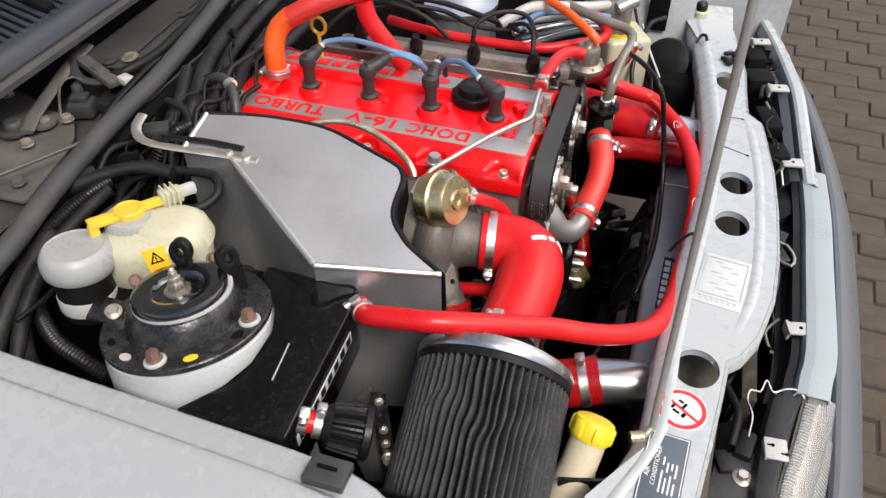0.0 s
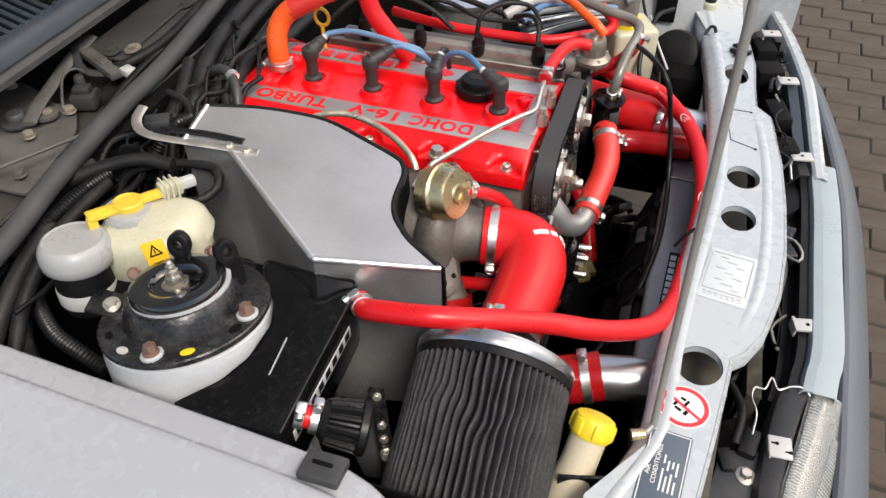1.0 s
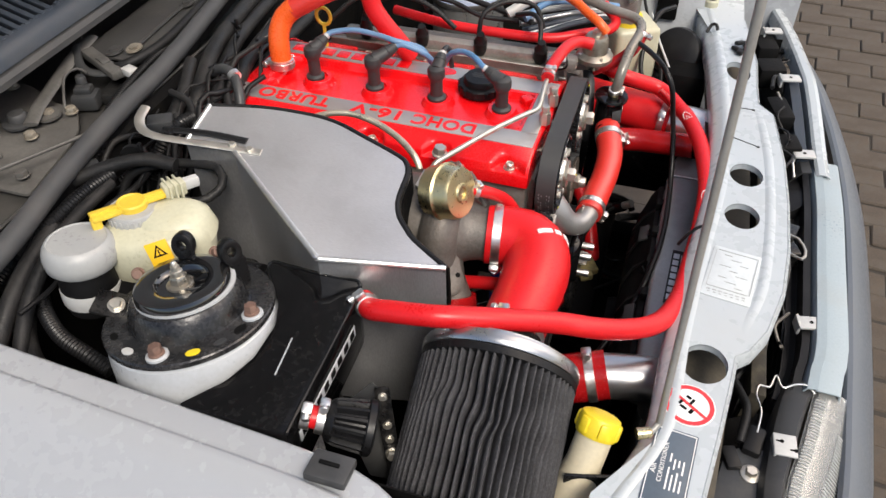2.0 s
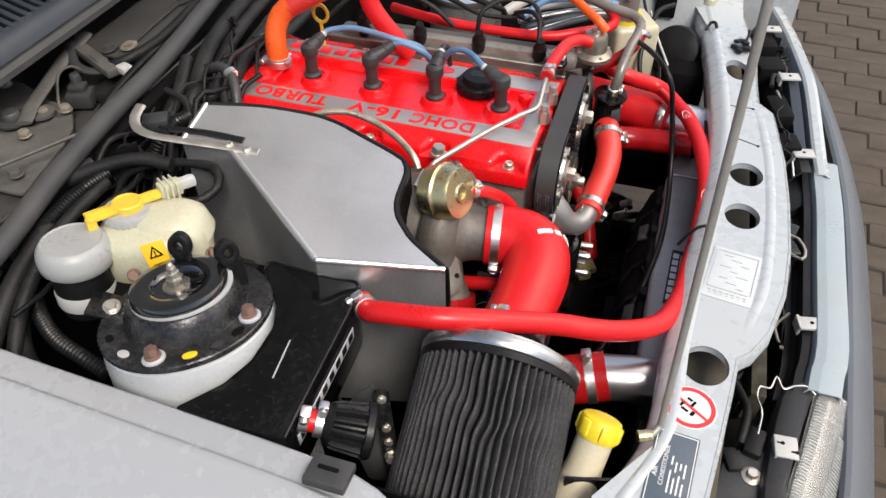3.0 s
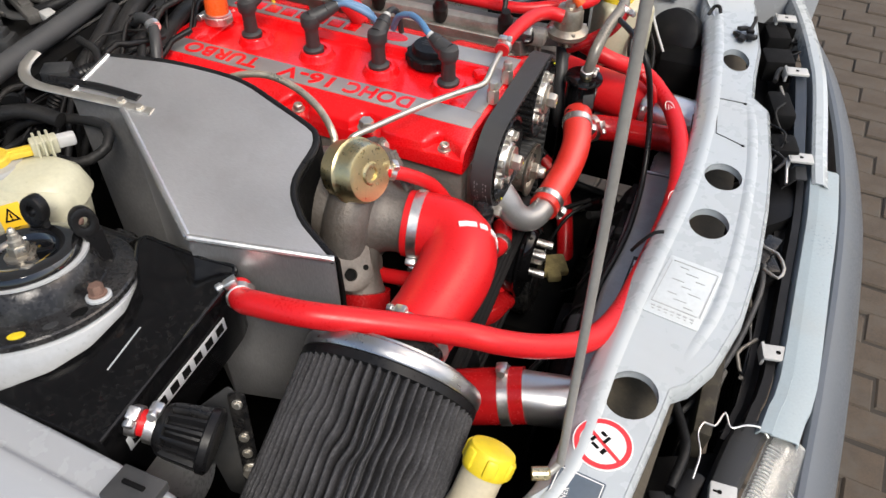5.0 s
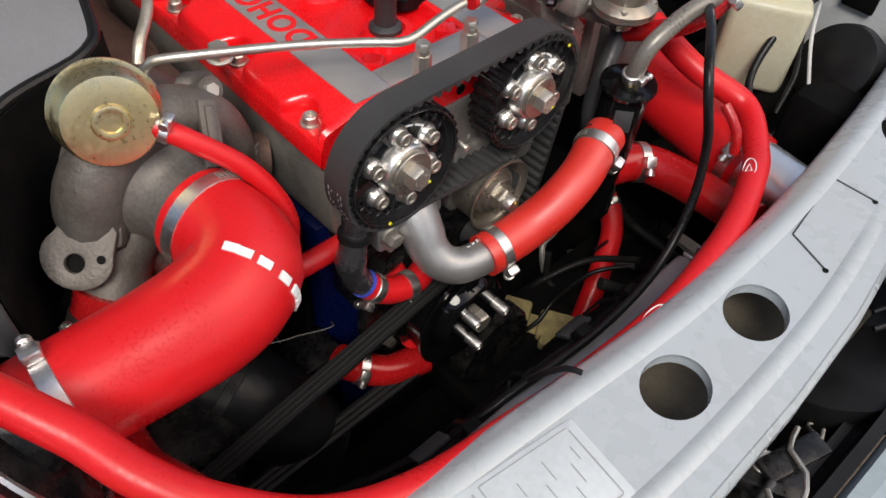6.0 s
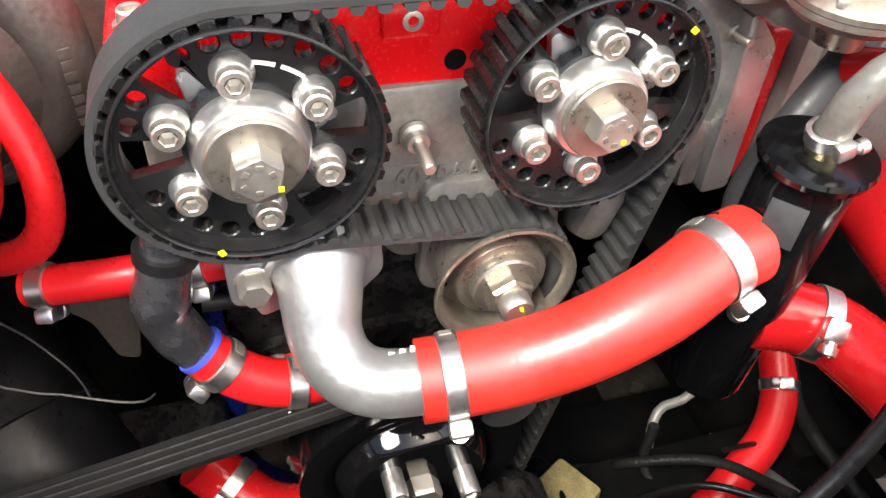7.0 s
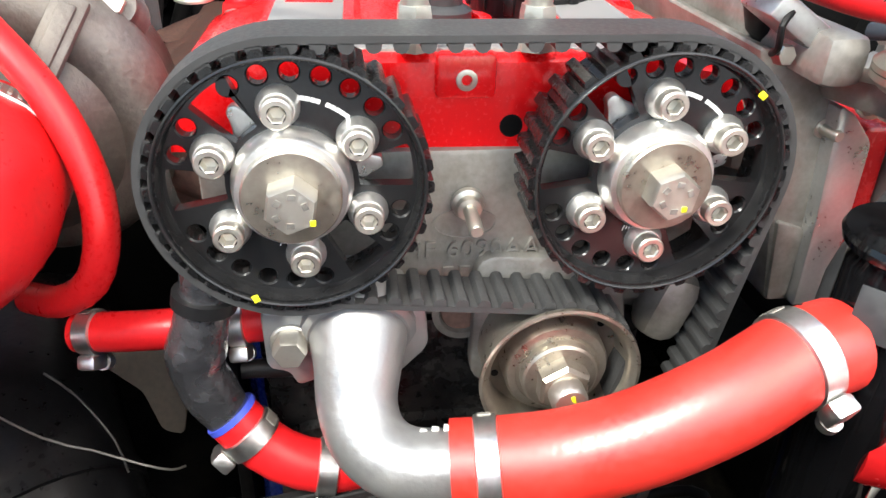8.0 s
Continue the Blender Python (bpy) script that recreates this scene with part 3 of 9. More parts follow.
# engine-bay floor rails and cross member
# The rails' near-black carries the shade low in the bay.
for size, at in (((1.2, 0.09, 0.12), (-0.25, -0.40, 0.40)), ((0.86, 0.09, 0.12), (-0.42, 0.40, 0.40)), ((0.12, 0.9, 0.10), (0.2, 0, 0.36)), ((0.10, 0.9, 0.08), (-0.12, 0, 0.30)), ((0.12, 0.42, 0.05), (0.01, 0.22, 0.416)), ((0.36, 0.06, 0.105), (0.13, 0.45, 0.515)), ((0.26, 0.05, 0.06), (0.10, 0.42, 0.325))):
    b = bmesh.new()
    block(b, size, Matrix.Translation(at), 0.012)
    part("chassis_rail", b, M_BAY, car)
for s in (-1, 1):
    b = bmesh.new()
    lathe(b, [(0.19, -0.09), (0.27, -0.095), (0.295, -0.07), (0.30, 0.0), (0.295, 0.07), (0.27, 0.095), (0.19, 0.09)], along((-0.33, s * 0.70, 0.30), (0, 1, 0)), 40)
    wheel = part("tyre", b, M_RUBBER, car)
    b = bmesh.new()
    lathe(b, [(0.0, -0.03), (0.19, -0.07), (0.195, 0.0), (0.19, 0.07), (0.0, 0.05)], along((-0.33, s * 0.70, 0.30), (0, 1, 0)), 32)
    part("rim", b, M_ALU, wheel)

# bonnet, propped open over the bay
b = bmesh.new()
rows = []
for x in (-0.99, -0.85, -0.7, -0.55, -0.42, -0.32, -0.26, -0.245):
    z = 1.0 + 1.6 * (x + 0.99)
    w = 0.66 - 0.05 * max(0, x)
    rows.append([(x - 0.03 * (1 - abs(y) ** 2.5), y * w, z + 0.03 * (1 - abs(y) ** 2.5)) for y in (-1, -0.97, -0.8, -0.5, -0.2, 0, 0.2, 0.5, 0.8, 0.97, 1)])
loft(b, rows)
thicken(b, 0.02)
part("bonnet", b, M_SLAM, car, "raised bonnet with a pale inner skin")

# ---- engine ----
engine = thing("engine", (-0.25, 0, 0.28), "longitudinal twin-cam engine with a red cam cover", "engine")
P1, P2, PZ = -0.0745, 0.0745, 0.849  # camshaft centres

# cylinder head and block
b = bmesh.new()
slab(b, rounded([(-0.118, 0.852), (0.118, 0.852), (0.118, 0.765), (0.085, 0.742), (-0.085, 0.742), (-0.118, 0.765)], 0.012), 0.46,
     Matrix(((0, 0, 1, -0.040), (1, 0, 0, 0), (0, 1, 0, 0), (0, 0, 0, 1))), 0.004)
head = part("cylinder_head", b, M_ALU_DULL, engine, "dull cast alloy cylinder head")
b = bmesh.new()
block(b, (0.44, 0.23, 0.28), Matrix.Translation((-0.295, 0.0, 0.60)), 0.02)
block(b, (0.40, 0.18, 0.18), Matrix.Translation((-0.295, 0.0, 0.37)), 0.03)
part("engine_block", b, M_BLUE, engine, "dark blue painted iron block")
b = bmesh.new()
block(b, (0.05, 0.20, 0.12), Matrix.Translation((-0.058, -0.0, 0.70)), 0.012)
lathe(b, [(0.055, 0), (0.055, 0.04), (0.04, 0.055), (0.0, 0.055)], along((-0.06, 0.0, 0.62), (1, 0, 0)), 28)
part("pump_housing", b, M_CHIP, engine, "dark water pump housing")

# cam cover: a section across, with a trough for the plugs
X0, X1 = -0.52, -0.034
SKEW = Matrix.Translation((X1, 0, 0)) @ Matrix.Rotation(radians(-1.4), 4, "Z") @ Matrix.Translation((-X1, 0, 0))
LOW = SKEW @ Matrix.Translation((0, 0, -0.0157))
TOWER = SKEW @ Matrix.Translation((0.003, 0, -0.0105))
SCREWS = (-0.063, -0.165, -0.268, -0.372, -0.478)
def cover_row(x, s=1.0, dz=0.0, trough=True):
    t = 0.886 if trough else 0.9055
    g = max(max(0.0, 1 - (abs(x - c) / 0.021) ** 4) for c in SCREWS)
    half = [(0.126, 0.850), (0.1265, 0.868), (0.1255 - 0.001 * g, 0.8705), (0.1245 - 0.021 * g, 0.8725), (0.1235 - 0.0215 * g, 0.884), (0.120 - 0.018 * g, 0.8905), (0.111 - 0.010 * g, 0.8955), (0.099, 0.9000), (0.0935, 0.9045), (0.089, 0.907), (0.052, 0.907), (0.048, 0.9055), (0.044, t + 0.002), (0.038, t), (0.0, t)]
    half = [(y, z if z < 0.872 else 0.872 + (z - 0.872) * 0.56) for y, z in half]
    return [(x, -y * s, z + dz) for y, z in half] + [(x, y * s, z + dz) for y, z in half[-2::-1]]
b = bmesh.new()
rows = [[(X1, p[1], 0.850) for p in cover_row(X1)], [(X1, p[1], 0.850 + (p[2] - 0.850) * 0.93) for p in cover_row(X1, 0.985, 0, False)]]
rows += [cover_row(X1 - 0.004, 0.995, 0, False), cover_row(X1 - 0.034, 1, 0, False), cover_row(X1 - 0.040, 1, 0, True)]
for k in range(1, 90):
    rows.append(cover_row(X1 - 0.040 + (X0 + 0.05 - X1 + 0.040) * k / 90))
rows += [cover_row(X0 + 0.05), cover_row(X0 + 0.042, 1, 0, False), cover_row(X0 + 0.006, 0.99, -0.001, False), [(X0, p[1] * 0.97, 0.850 + (p[2] - 0.850) * 0.85) for p in cover_row(X0, 1, 0, False)], [(X0, p[1] * 0.97, 0.850) for p in cover_row(X0)]]
loft(b, rows)
cover = part("cam_cover", b, M_RED, engine, "glossy red cam cover with bare metal bands", 40, SKEW)
# round corners of the trough
for sx, x in ((1, X1 - 0.040), (-1, X0 + 0.05)):
    for sy in (-1, 1):
        b = bmesh.new()
        block(b, (0.018, 0.018, 0.012), Matrix.Translation((x - sx * 0.004, sy * 0.040, 0.8850)) @ Matrix.Rotation(radians(45), 4, "Z"), 0.003)
        part("trough_corner", b, M_RED, cover, turn=SKEW)
# cover screws in their pockets
for s in (-1, 1):
    for x in SCREWS:
        b = bmesh.new()
        lathe(b, [(0.0085, 0.8710), (0.0085, 0.8730), (0.0065, 0.8733), (0.006, 0.8790), (0.005, 0.8800), (0.0032, 0.8795), (0.003, 0.877), (0, 0.8765)], Matrix.Translation((x, s * 0.1135, 0)), 18)
        part("cover_screw", b, M_STEEL, cover, turn=SKEW)
# bare bands
for s in (-1, 1):
    b = bmesh.new()
    slab(b, [(X1 - 0.005, s * 0.053), (X1 - 0.005, s * 0.088), (X0 + 0.02, s * 0.088), (X0 + 0.012, s * 0.08), (X0 + 0.012, s * 0.053)], 0.003, Matrix.Translation((0, 0, 0.9085)), 0.0008)
    part("bare_band", b, M_BAND, cover, "bare cast aluminium band", turn=LOW)
b = bmesh.new()
slab(b, [(X1 - 0.006, -0.0525), (X1 - 0.006, 0.0525), (X1 - 0.030, 0.0525), (X1 - 0.030, -0.0525)], 0.003, Matrix.Translation((0, 0, 0.9083)), 0.0008)
part("bare_band", b, M_BAND, cover, "bare cast aluminium band", turn=LOW)
for words, x, w in (("TURBO", -0.4130, 0.118), ("16-V", -0.2800, 0.078), ("DOHC", -0.1740, 0.095)):
    ob = lettering("lettering", words, 0.0325, Matrix.Rotation(math.pi, 4, "Z"), M_RED, cover, 0.0007, 1.08, "raised red letters", 1.0, 0.0008)
    wide = max(v.co.x for v in ob.data.vertices) - min(v.co.x for v in ob.data.vertices)
    mid = (max(v.co.x for v in ob.data.vertices) + min(v.co.x for v in ob.data.vertices)) / 2
    ob.data.transform(LOW @ Matrix.Translation((x, -0.0690, 0.9088)) @ Matrix.Diagonal((w / wide, 1, 1, 1)) @ Matrix.Translation((-mid, 0, 0)))
for k in range(8):
    b = bmesh.new()
    block(b, (0.020, 0.020, 0.0014), Matrix.Translation((-0.475 + k * 0.0265, 0.0705, 0.9088)), 0.0003)
    part("raised_bar", b, M_RED, cover, turn=LOW)
b = bmesh.new()
lathe(b, [(0.013, 0), (0.013, 0.0008), (0.011, 0.001)], Matrix.Translation((-0.225, 0.0705, 0.9085)) @ Matrix.Diagonal((1.8, 0.85, 1, 1)), 28)
part("raised_badge", b, M_RED, cover, turn=LOW)
# front wall of the cover: boss with a screw, and a vent hole
b = bmesh.new()
block(b, (0.006, 0.026, 0.020), Matrix.Translation((X1 + 0.0005, -0.002, 0.883)), 0.0025)
boss = part("front_boss", b, M_RED, cover)
b = bmesh.new()
lathe(b, [(0.0046, -0.001), (0.0046, 0.0005), (0.0038, 0.0008), (0.0024, 0.0008), (0.0020, -0.0006), (0, -0.0006)], along((X1 + 0.0036, -0.002, 0.8815), (1, 0, 0)), 20)
part("screw", b, M_STEEL, boss)
# Black disc on the wall stands for the hole's dark inside.
b = bmesh.new()
lathe(b, [(0.0052, 0), (0.0052, 0.0008), (0, 0.0008)], along((X1 - 0.0002, 0.019, 0.860), (1, 0, 0)), 20)
part("vent_hole", b, M_BLACK_PRINT_HOLE, cover)

# spark plug towers
for i in range(4):
    x = -0.41 + 0.1 * i
    b = bmesh.new()
    lathe(b, [(0.029, 0.8855), (0.026, 0.890), (0.0225, 0.896), (0.0215, 0.8995), (0.0205, 0.9008), (0.0145, 0.9008), (0.0140, 0.897)], Matrix.Translation((x, 0, 0)), 32)
    part("plug_tower", b, M_RED, cover, turn=TOWER)

# oil filler cap
cap = thing("oil_filler_cap", (-0.155, 0.045, 0.907), "ribbed black plastic oil filler cap on the cam cover", "filler cap")
b = bmesh.new()
m = SKEW @ Matrix.Translation((-0.155, 0.050, -0.0157))
lathe(b, [(0.034, 0.900), (0.034, 0.911), (0.0325, 0.913), (0.027, 0.914), (0.026, 0.9205), (0.024, 0.923), (0, 0.923)], m, 36)
part("cap", b, M_PLASTIC, cap)
for k in range(12):
    b = bmesh.new()
    block(b, (0.005, 0.006, 0.010), m @ Matrix.Rotation(k * math.pi / 6, 4, "Z") @ Matrix.Translation((0.0335, 0, 0.907)), 0.0015)
    part("grip", b, M_PLASTIC, cap)
b = bmesh.new()
bars(b, m @ Matrix.Translation((0, 0, 0.9231)), [(0, 0.006, 0.026, 0.0022), (0, 0.001, 0.030, 0.0022), (0, -0.004, 0.024, 0.0022)])
part("print", b, M_GREY_PLASTIC, cap)

# spark plug boots and leads
TIPS = ((-0.397, 0.030, 0.948), (-0.283, 0.033, 0.948), (-0.207, 0.027, 0.949), (-0.133, 0.006, 0.947))
for i, e in enumerate(TIPS):
    x, y = -0.4105 + 0.1013 * i, 0.006 - 0.0027 * i
    boot = thing("spark_plug_boot", (x, y, 0.889), "grey-black rubber spark plug boot with an angled neck", "plug boot", "spark plug boots")
    b = bmesh.new()
    lathe(b, [(0.0125, 0.8860), (0.0142, 0.8895), (0.0142, 0.8940), (0.0118, 0.8960), (0.0095, 0.8970), (0.0092, 0.9200), (0.0105, 0.9240), (0.0128, 0.9275), (0.0132, 0.9360), (0.0122, 0.9410), (0.0080, 0.9440), (0.0, 0.9450)], Matrix.Translation((x, y, 0)), 28)
    part("boot", b, M_BOOT, boot)
    b = bmesh.new()
    d = Vector(e) - Vector((x, y, 0.936))
    tube(b, [(x, y, 0.936, 0.0112), (x + d.x * 0.4, y + d.y * 0.4, 0.936 + d.z * 0.3, 0.0104), (x + d.x * 0.75, y + d.y * 0.75, 0.936 + d.z * 0.72, 0.0088), (*e, 0.0066)], seg=16)
    part("neck", b, M_BOOT, boot)
    for g in (0.62, 0.78, 0.92):
        b = bmesh.new()
        q = Vector((x, y, 0.936)) + d * g
        lathe(b, [(0.0096 - 0.003 * (g - 0.6) * 3, -0.0012), (0.0102 - 0.003 * (g - 0.6) * 3, 0), (0.0096 - 0.003 * (g - 0.6) * 3, 0.0012)], along(q, d), 16)
        part("grip_ring", b, M_BOOT, boot)
    b = bmesh.new()
    tube(b, [tuple(Vector(e) - d.normalized() * 0.002), tuple(Vector(e) + d.normalized() * 0.0045)], 0.0054, 12, curve=False)
    part("sleeve", b, M_TANK_WHITE, boot, "pale crimp sleeve")

def lead(name, pts, r, material, label, category, group=""):
    """A cable or plain hose as a thing of its own."""
    t = thing(name, pts[0][:3], label, category, group)
    b = bmesh.new()
    tube(b, pts, r, 12, 0.01)
    part("sheath", b, material, t)
    return t

for pts in ([TIPS[0], (-0.391, 0.039, 0.952), (-0.357, 0.047, 0.957), (-0.315, 0.042, 0.957), (-0.283, 0.034, 0.956), (-0.265, 0.042, 0.949), (-0.245, 0.046, 0.942), (-0.235, 0.058, 0.915)],
            [TIPS[1], (-0.272, 0.035, 0.951), (-0.257, 0.038, 0.946), (-0.238, 0.040, 0.938), (-0.226, 0.056, 0.912)],
            [TIPS[3], (-0.141, 0.009, 0.951), (-0.155, 0.023, 0.953), (-0.177, 0.042, 0.950), (-0.200, 0.050, 0.940), (-0.216, 0.064, 0.912)]):
    lead("ignition_lead", pts, 0.0044, M_BLUE_LEAD, "pale blue silicone ignition lead", "cable", "ignition leads")
lead("ignition_lead", [TIPS[2], (-0.206, 0.038, 0.953), (-0.205, 0.055, 0.943), (-0.205, 0.067, 0.908)], 0.0040, M_BOOT, "dark sleeved ignition lead", "cable", "ignition leads")

# ---- head front, under the cam pulleys ----
b = bmesh.new()
block(b, (0.010, 0.20, 0.085), Matrix.Translation((-0.036, 0.0, 0.808)), 0.003)
front_plate = part("front_plate", b, M_ALU_DULL, engine, "cast alloy front face with raised numbers")
b = bmesh.new()
lathe(b, [(0.0075, -0.03), (0.0075, -0.027), (0.0055, -0.026), (0.0055, -0.022), (0.0032, -0.0215), (0.0032, -0.004), (0.0025, -0.003), (0, -0.003)], along((0.0, 0.0005, 0.824), (1, 0, -0.05)), 18)
part("stud", b, M_STEEL, front_plate)
lettering("casting_number", "HF 6090AA", 0.0125, along((-0.0305, 0.004, 0.8005), (1, 0, 0)), M_ALU_DULL, front_plate, 0.0014, 1.1)
b = bmesh.new()
m = along((-0.031, 0.0, 0.814), (1, 0, 0))
t = bmesh.new()
lathe(t, [(0.014, 0), (0.014, 0.0008), (0.0128, 0.0008), (0.0128, 0)], Matrix.Diagonal((1.1, 0.55, 1, 1)), 32, False)
merge(b, t, m)
part("casting_badge", b, M_ALU_DULL, front_plate)
b = bmesh.new()
bars(b, along((-0.0305, 0.005, 0.787), (1, 0, 0)), [(-0.012, 0, 0.005, 0.008), (-0.004, 0, 0.005, 0.008), (0.004, 0, 0.003, 0.008), (0.011, 0, 0.005, 0.008)], 0.001)
part("casting_mark", b, M_ALU_DULL, front_plate)

# ---- camshaft pulleys ----
RT = 0.0556  # tooth tips
def make_pulley(cy, first):
    p = thing("cam_pulley", (-0.03, cy, PZ), "black anodised vernier cam pulley with a silver hub and six bolts", "pulley", "camshaft pulleys")
    ax = along((0, cy, PZ), (1, 0, 0))
    n = 36
    out = []
    for k in range(n):
        a = 2 * math.pi * k / n
        for da, r in ((-0.062, RT - 0.0034), (-0.041, RT - 0.0004), (-0.03, RT), (0.03, RT), (0.041, RT - 0.0004), (0.062, RT - 0.0034)):
            out.append((r * math.cos(a + da), r * math.sin(a + da)))
    b = bmesh.new()
    slab(b, out, 0.027, ax @ Matrix.Translation((0, 0, 0.0035)), 0.0, [ring_path(0, 0, 0.0508, n=48)])
    part("toothed_rim", b, M_ANOD, p)
    b = bmesh.new()
    lathe(b, [(0.0531, 0.0034), (0.0530, 0.0045), (0.0523, 0.0048), (0.0517, 0.0044), (0.0515, 0.0034), (0.0508, 0.0030), (0.0504, 0.0010), (0.0501, -0.0030), (0.0495, -0.0042), (0.0505, -0.010)], ax, 72, False)
    part("rim_lip", b, M_WEB, p)
    # web with lightening holes and three windows
    holes, drilled = [], []
    wins = [first + 32, first + 86, first - 88, first - 148]
    for k in range(24):
        a = first + 7 + 15 * k
        if all(abs((a - w + 180) % 360 - 180) > 13.5 for w in wins[1:]) and abs((a - wins[0] + 180) % 360 - 180) > 9:
            holes.append(ring_path(0.0447 * math.cos(radians(a)), 0.0447 * math.sin(radians(a)), 0.0043, n=18))
            drilled.append((0.0447 * math.cos(radians(a)), 0.0447 * math.sin(radians(a))))
    for w in wins:
        arc = [(r * math.cos(radians(w + d)), r * math.sin(radians(w + d))) for r, ds in ((0.0482, (-11, -5.5, 0, 5.5, 11)), (0.0262, (12, 6, 0, -6, -12))) for d in ds]
        holes.append(rounded(arc, 0.0015, 2))
    b = bmesh.new()
    slab(b, ring_path(0, 0, 0.0504, n=64), 0.006, ax @ Matrix.Translation((0, 0, -0.0045)), 0.0, holes)
    web = part("web", b, M_WEB, p, "black web with drilled holes")
    for x, y in drilled:
        b = bmesh.new()
        lathe(b, [(0.0043, -0.0045), (0.0037, -0.0053), (0.0036, -0.0104)], ax @ Matrix.Translation((x, y, 0)), 18, False)
        part("bore", b, M_WEB, web)
    # hub, and its three arms behind the web
    b = bmesh.new()
    lathe(b, [(0.0240, -0.0078), (0.0240, -0.003), (0.0236, 0.000), (0.0226, 0.0045), (0.0216, 0.0060), (0.0185, 0.0064)], ax, 56)
    hub = part("hub", b, M_SATIN, p, "machined silver hub")
    for d in (32, 152, 272):
        b = bmesh.new()
        e = ax @ Matrix.Rotation(radians(first + d), 4, "Z")
        slab(b, rounded([(0.020, -0.012), (0.0300, -0.0045), (0.0365, -0.0022), (0.0365, 0.0022), (0.0300, 0.0045), (0.020, 0.012)], 0.003), 0.006, e @ Matrix.Translation((0, 0, -0.0115)), 0.0008)
        part("arm", b, M_ALU, hub)
    b = bmesh.new()
    lathe(b, [(0.0194, 0.0062), (0.0194, 0.0100), (0.0187, 0.0108), (0.0120, 0.0108)], ax, 48)
    part("washer", b, M_BRONZED, p, "stained steel washer")
    b = bmesh.new()
    hexagon(b, ax @ Matrix.Translation((0, 0, 0.0106)) @ Matrix.Rotation(radians(20), 4, "Z"), 0.0185, 0.0105, 0.1)
    centre = part("centre_bolt", b, M_STEEL, p)
    b = bmesh.new()
    for k in range(5):
        a = radians(20 + 62 * k)
        block(b, (0.0022, 0.0028, 0.0004), ax @ Matrix.Translation((0.0058 * math.cos(a), 0.0058 * math.sin(a), 0.0213)) @ Matrix.Rotation(a, 4, "Z"))
    part("stamped_mark", b, M_ALU_DULL, centre)
    for k in range(6):
        a = radians(first - 60 * k)
        y, z = cy + 0.0321 * math.cos(a), PZ + 0.0321 * math.sin(a)
        b = bmesh.new()
        m = along((-0.0055, y, z), (1, 0, 0))
        lathe(b, [(0.0084, 0), (0.0084, 0.0026), (0.0080, 0.0036), (0.0066, 0.0062), (0.0060, 0.0063)], m, 24, False)
        washer = part("bolt_washer", b, M_SATIN, p)
        b = bmesh.new()
        lathe(b, [(0.0061, 0.0060), (0.0061, 0.0112), (0.0054, 0.0120), (0.0036, 0.0120)], m, 24, False)
        lathe(b, [(0.0036, 0.0120), (0.0031, 0.0115), (0.0031, 0.007), (0, 0.0066)], m, 6, False)
        part("bolt", b, M_STEEL, washer, "bright socket bolt with a washer")
    # timing marks and worn print
    b = bmesh.new()
    for k in range(9):
        a = radians(first + 160 + 2.6 * k)
        ln = 0.0028 if k % 4 == 0 else 0.0016
        block(b, (ln, 0.0003, 0.0003), ax @ Matrix.Rotation(a, 4, "Z") @ Matrix.Translation((0.0262 + ln / 2, 0, -0.0043)))
    part("timing_scale", b, M_WHITE, p, "white timing scale")
    b = bmesh.new()
    for k in range(11):
        a = radians(first - 12 - 3.3 * k)
        if k not in (5,):
            block(b, (0.0017, 0.0018, 0.0003), ax @ Matrix.Rotation(a, 4, "Z") @ Matrix.Translation((0.0352, 0, -0.0043)))
    part("white_print", b, M_WHITE, p, "worn white print")
    return p

make_pulley(P1, 96)
p = make_pulley(P2, 91)
for y, z, a in ((P1 - 0.018, PZ - 0.0480, 0.4), (P2 + 0.036, PZ + 0.0355, 0.9)):
    b = bmesh.new()
    block(b, (0.0008, 0.0028, 0.0034), Matrix.Translation((0.0044, y, z)) @ Matrix.Rotation(a, 4, "X"), 0.0003)
    part("paint_mark", b, M_PAINT_MARK, p, "dab of yellow paint")
for y in (P1 + 0.008, P2 + 0.004):
    b = bmesh.new()
    block(b, (0.0008, 0.0022, 0.0024), Matrix.Translation((0.0212, y, PZ - 0.005)), 0.0003)
    part("paint_mark", b, M_PAINT_MARK, p, "dab of yellow paint")

# ---- timing belt ----
TENS = (0.042, 0.750, 0.034)
CRANK = (0.045, 0.52, 0.03)
def arc(c, r, a0, a1, n=24):
    return [(c[0] + r * math.cos(radians(a0 + (a1 - a0) * k / n)), c[1] + r * math.sin(radians(a0 + (a1 - a0) * k / n))) for k in range(n + 1)]
RB = RT + 0.0014
PITCH = 2 * math.pi * RB / 36
loop = arc((P1, PZ), RB, 90, 287, 40) + arc(TENS, TENS[2] + 0.0014, 97, 8, 16) + arc(CRANK, CRANK[2], 185, 345, 16) + arc((P2, PZ), RB, -12, 90, 24)
fine = []
for i in range(len(loop)):
    a, c = np.array(loop[i]), np.array(loop[(i + 1) % len(loop)])
    n = max(1, int(np.linalg.norm(c - a) / 0.008))
    fine += [tuple(a + (c - a) * k / n) for k in range(n)]
belt = thing("timing_belt", (-0.01, 0, 0.5), "dark grey toothed rubber timing belt round both cam pulleys", "belt")
b = bmesh.new()
BX0, BX1 = -0.0235, 0.0022
def normal_at(i):
    a, c = np.array(fine[i - 1]), np.array(fine[(i + 1) % len(fine)])
    d = (c - a) / (np.linalg.norm(c - a) + 1e-9)
    return np.array((d[1], -d[0]))  # outwards of an anticlockwise loop
rows = []
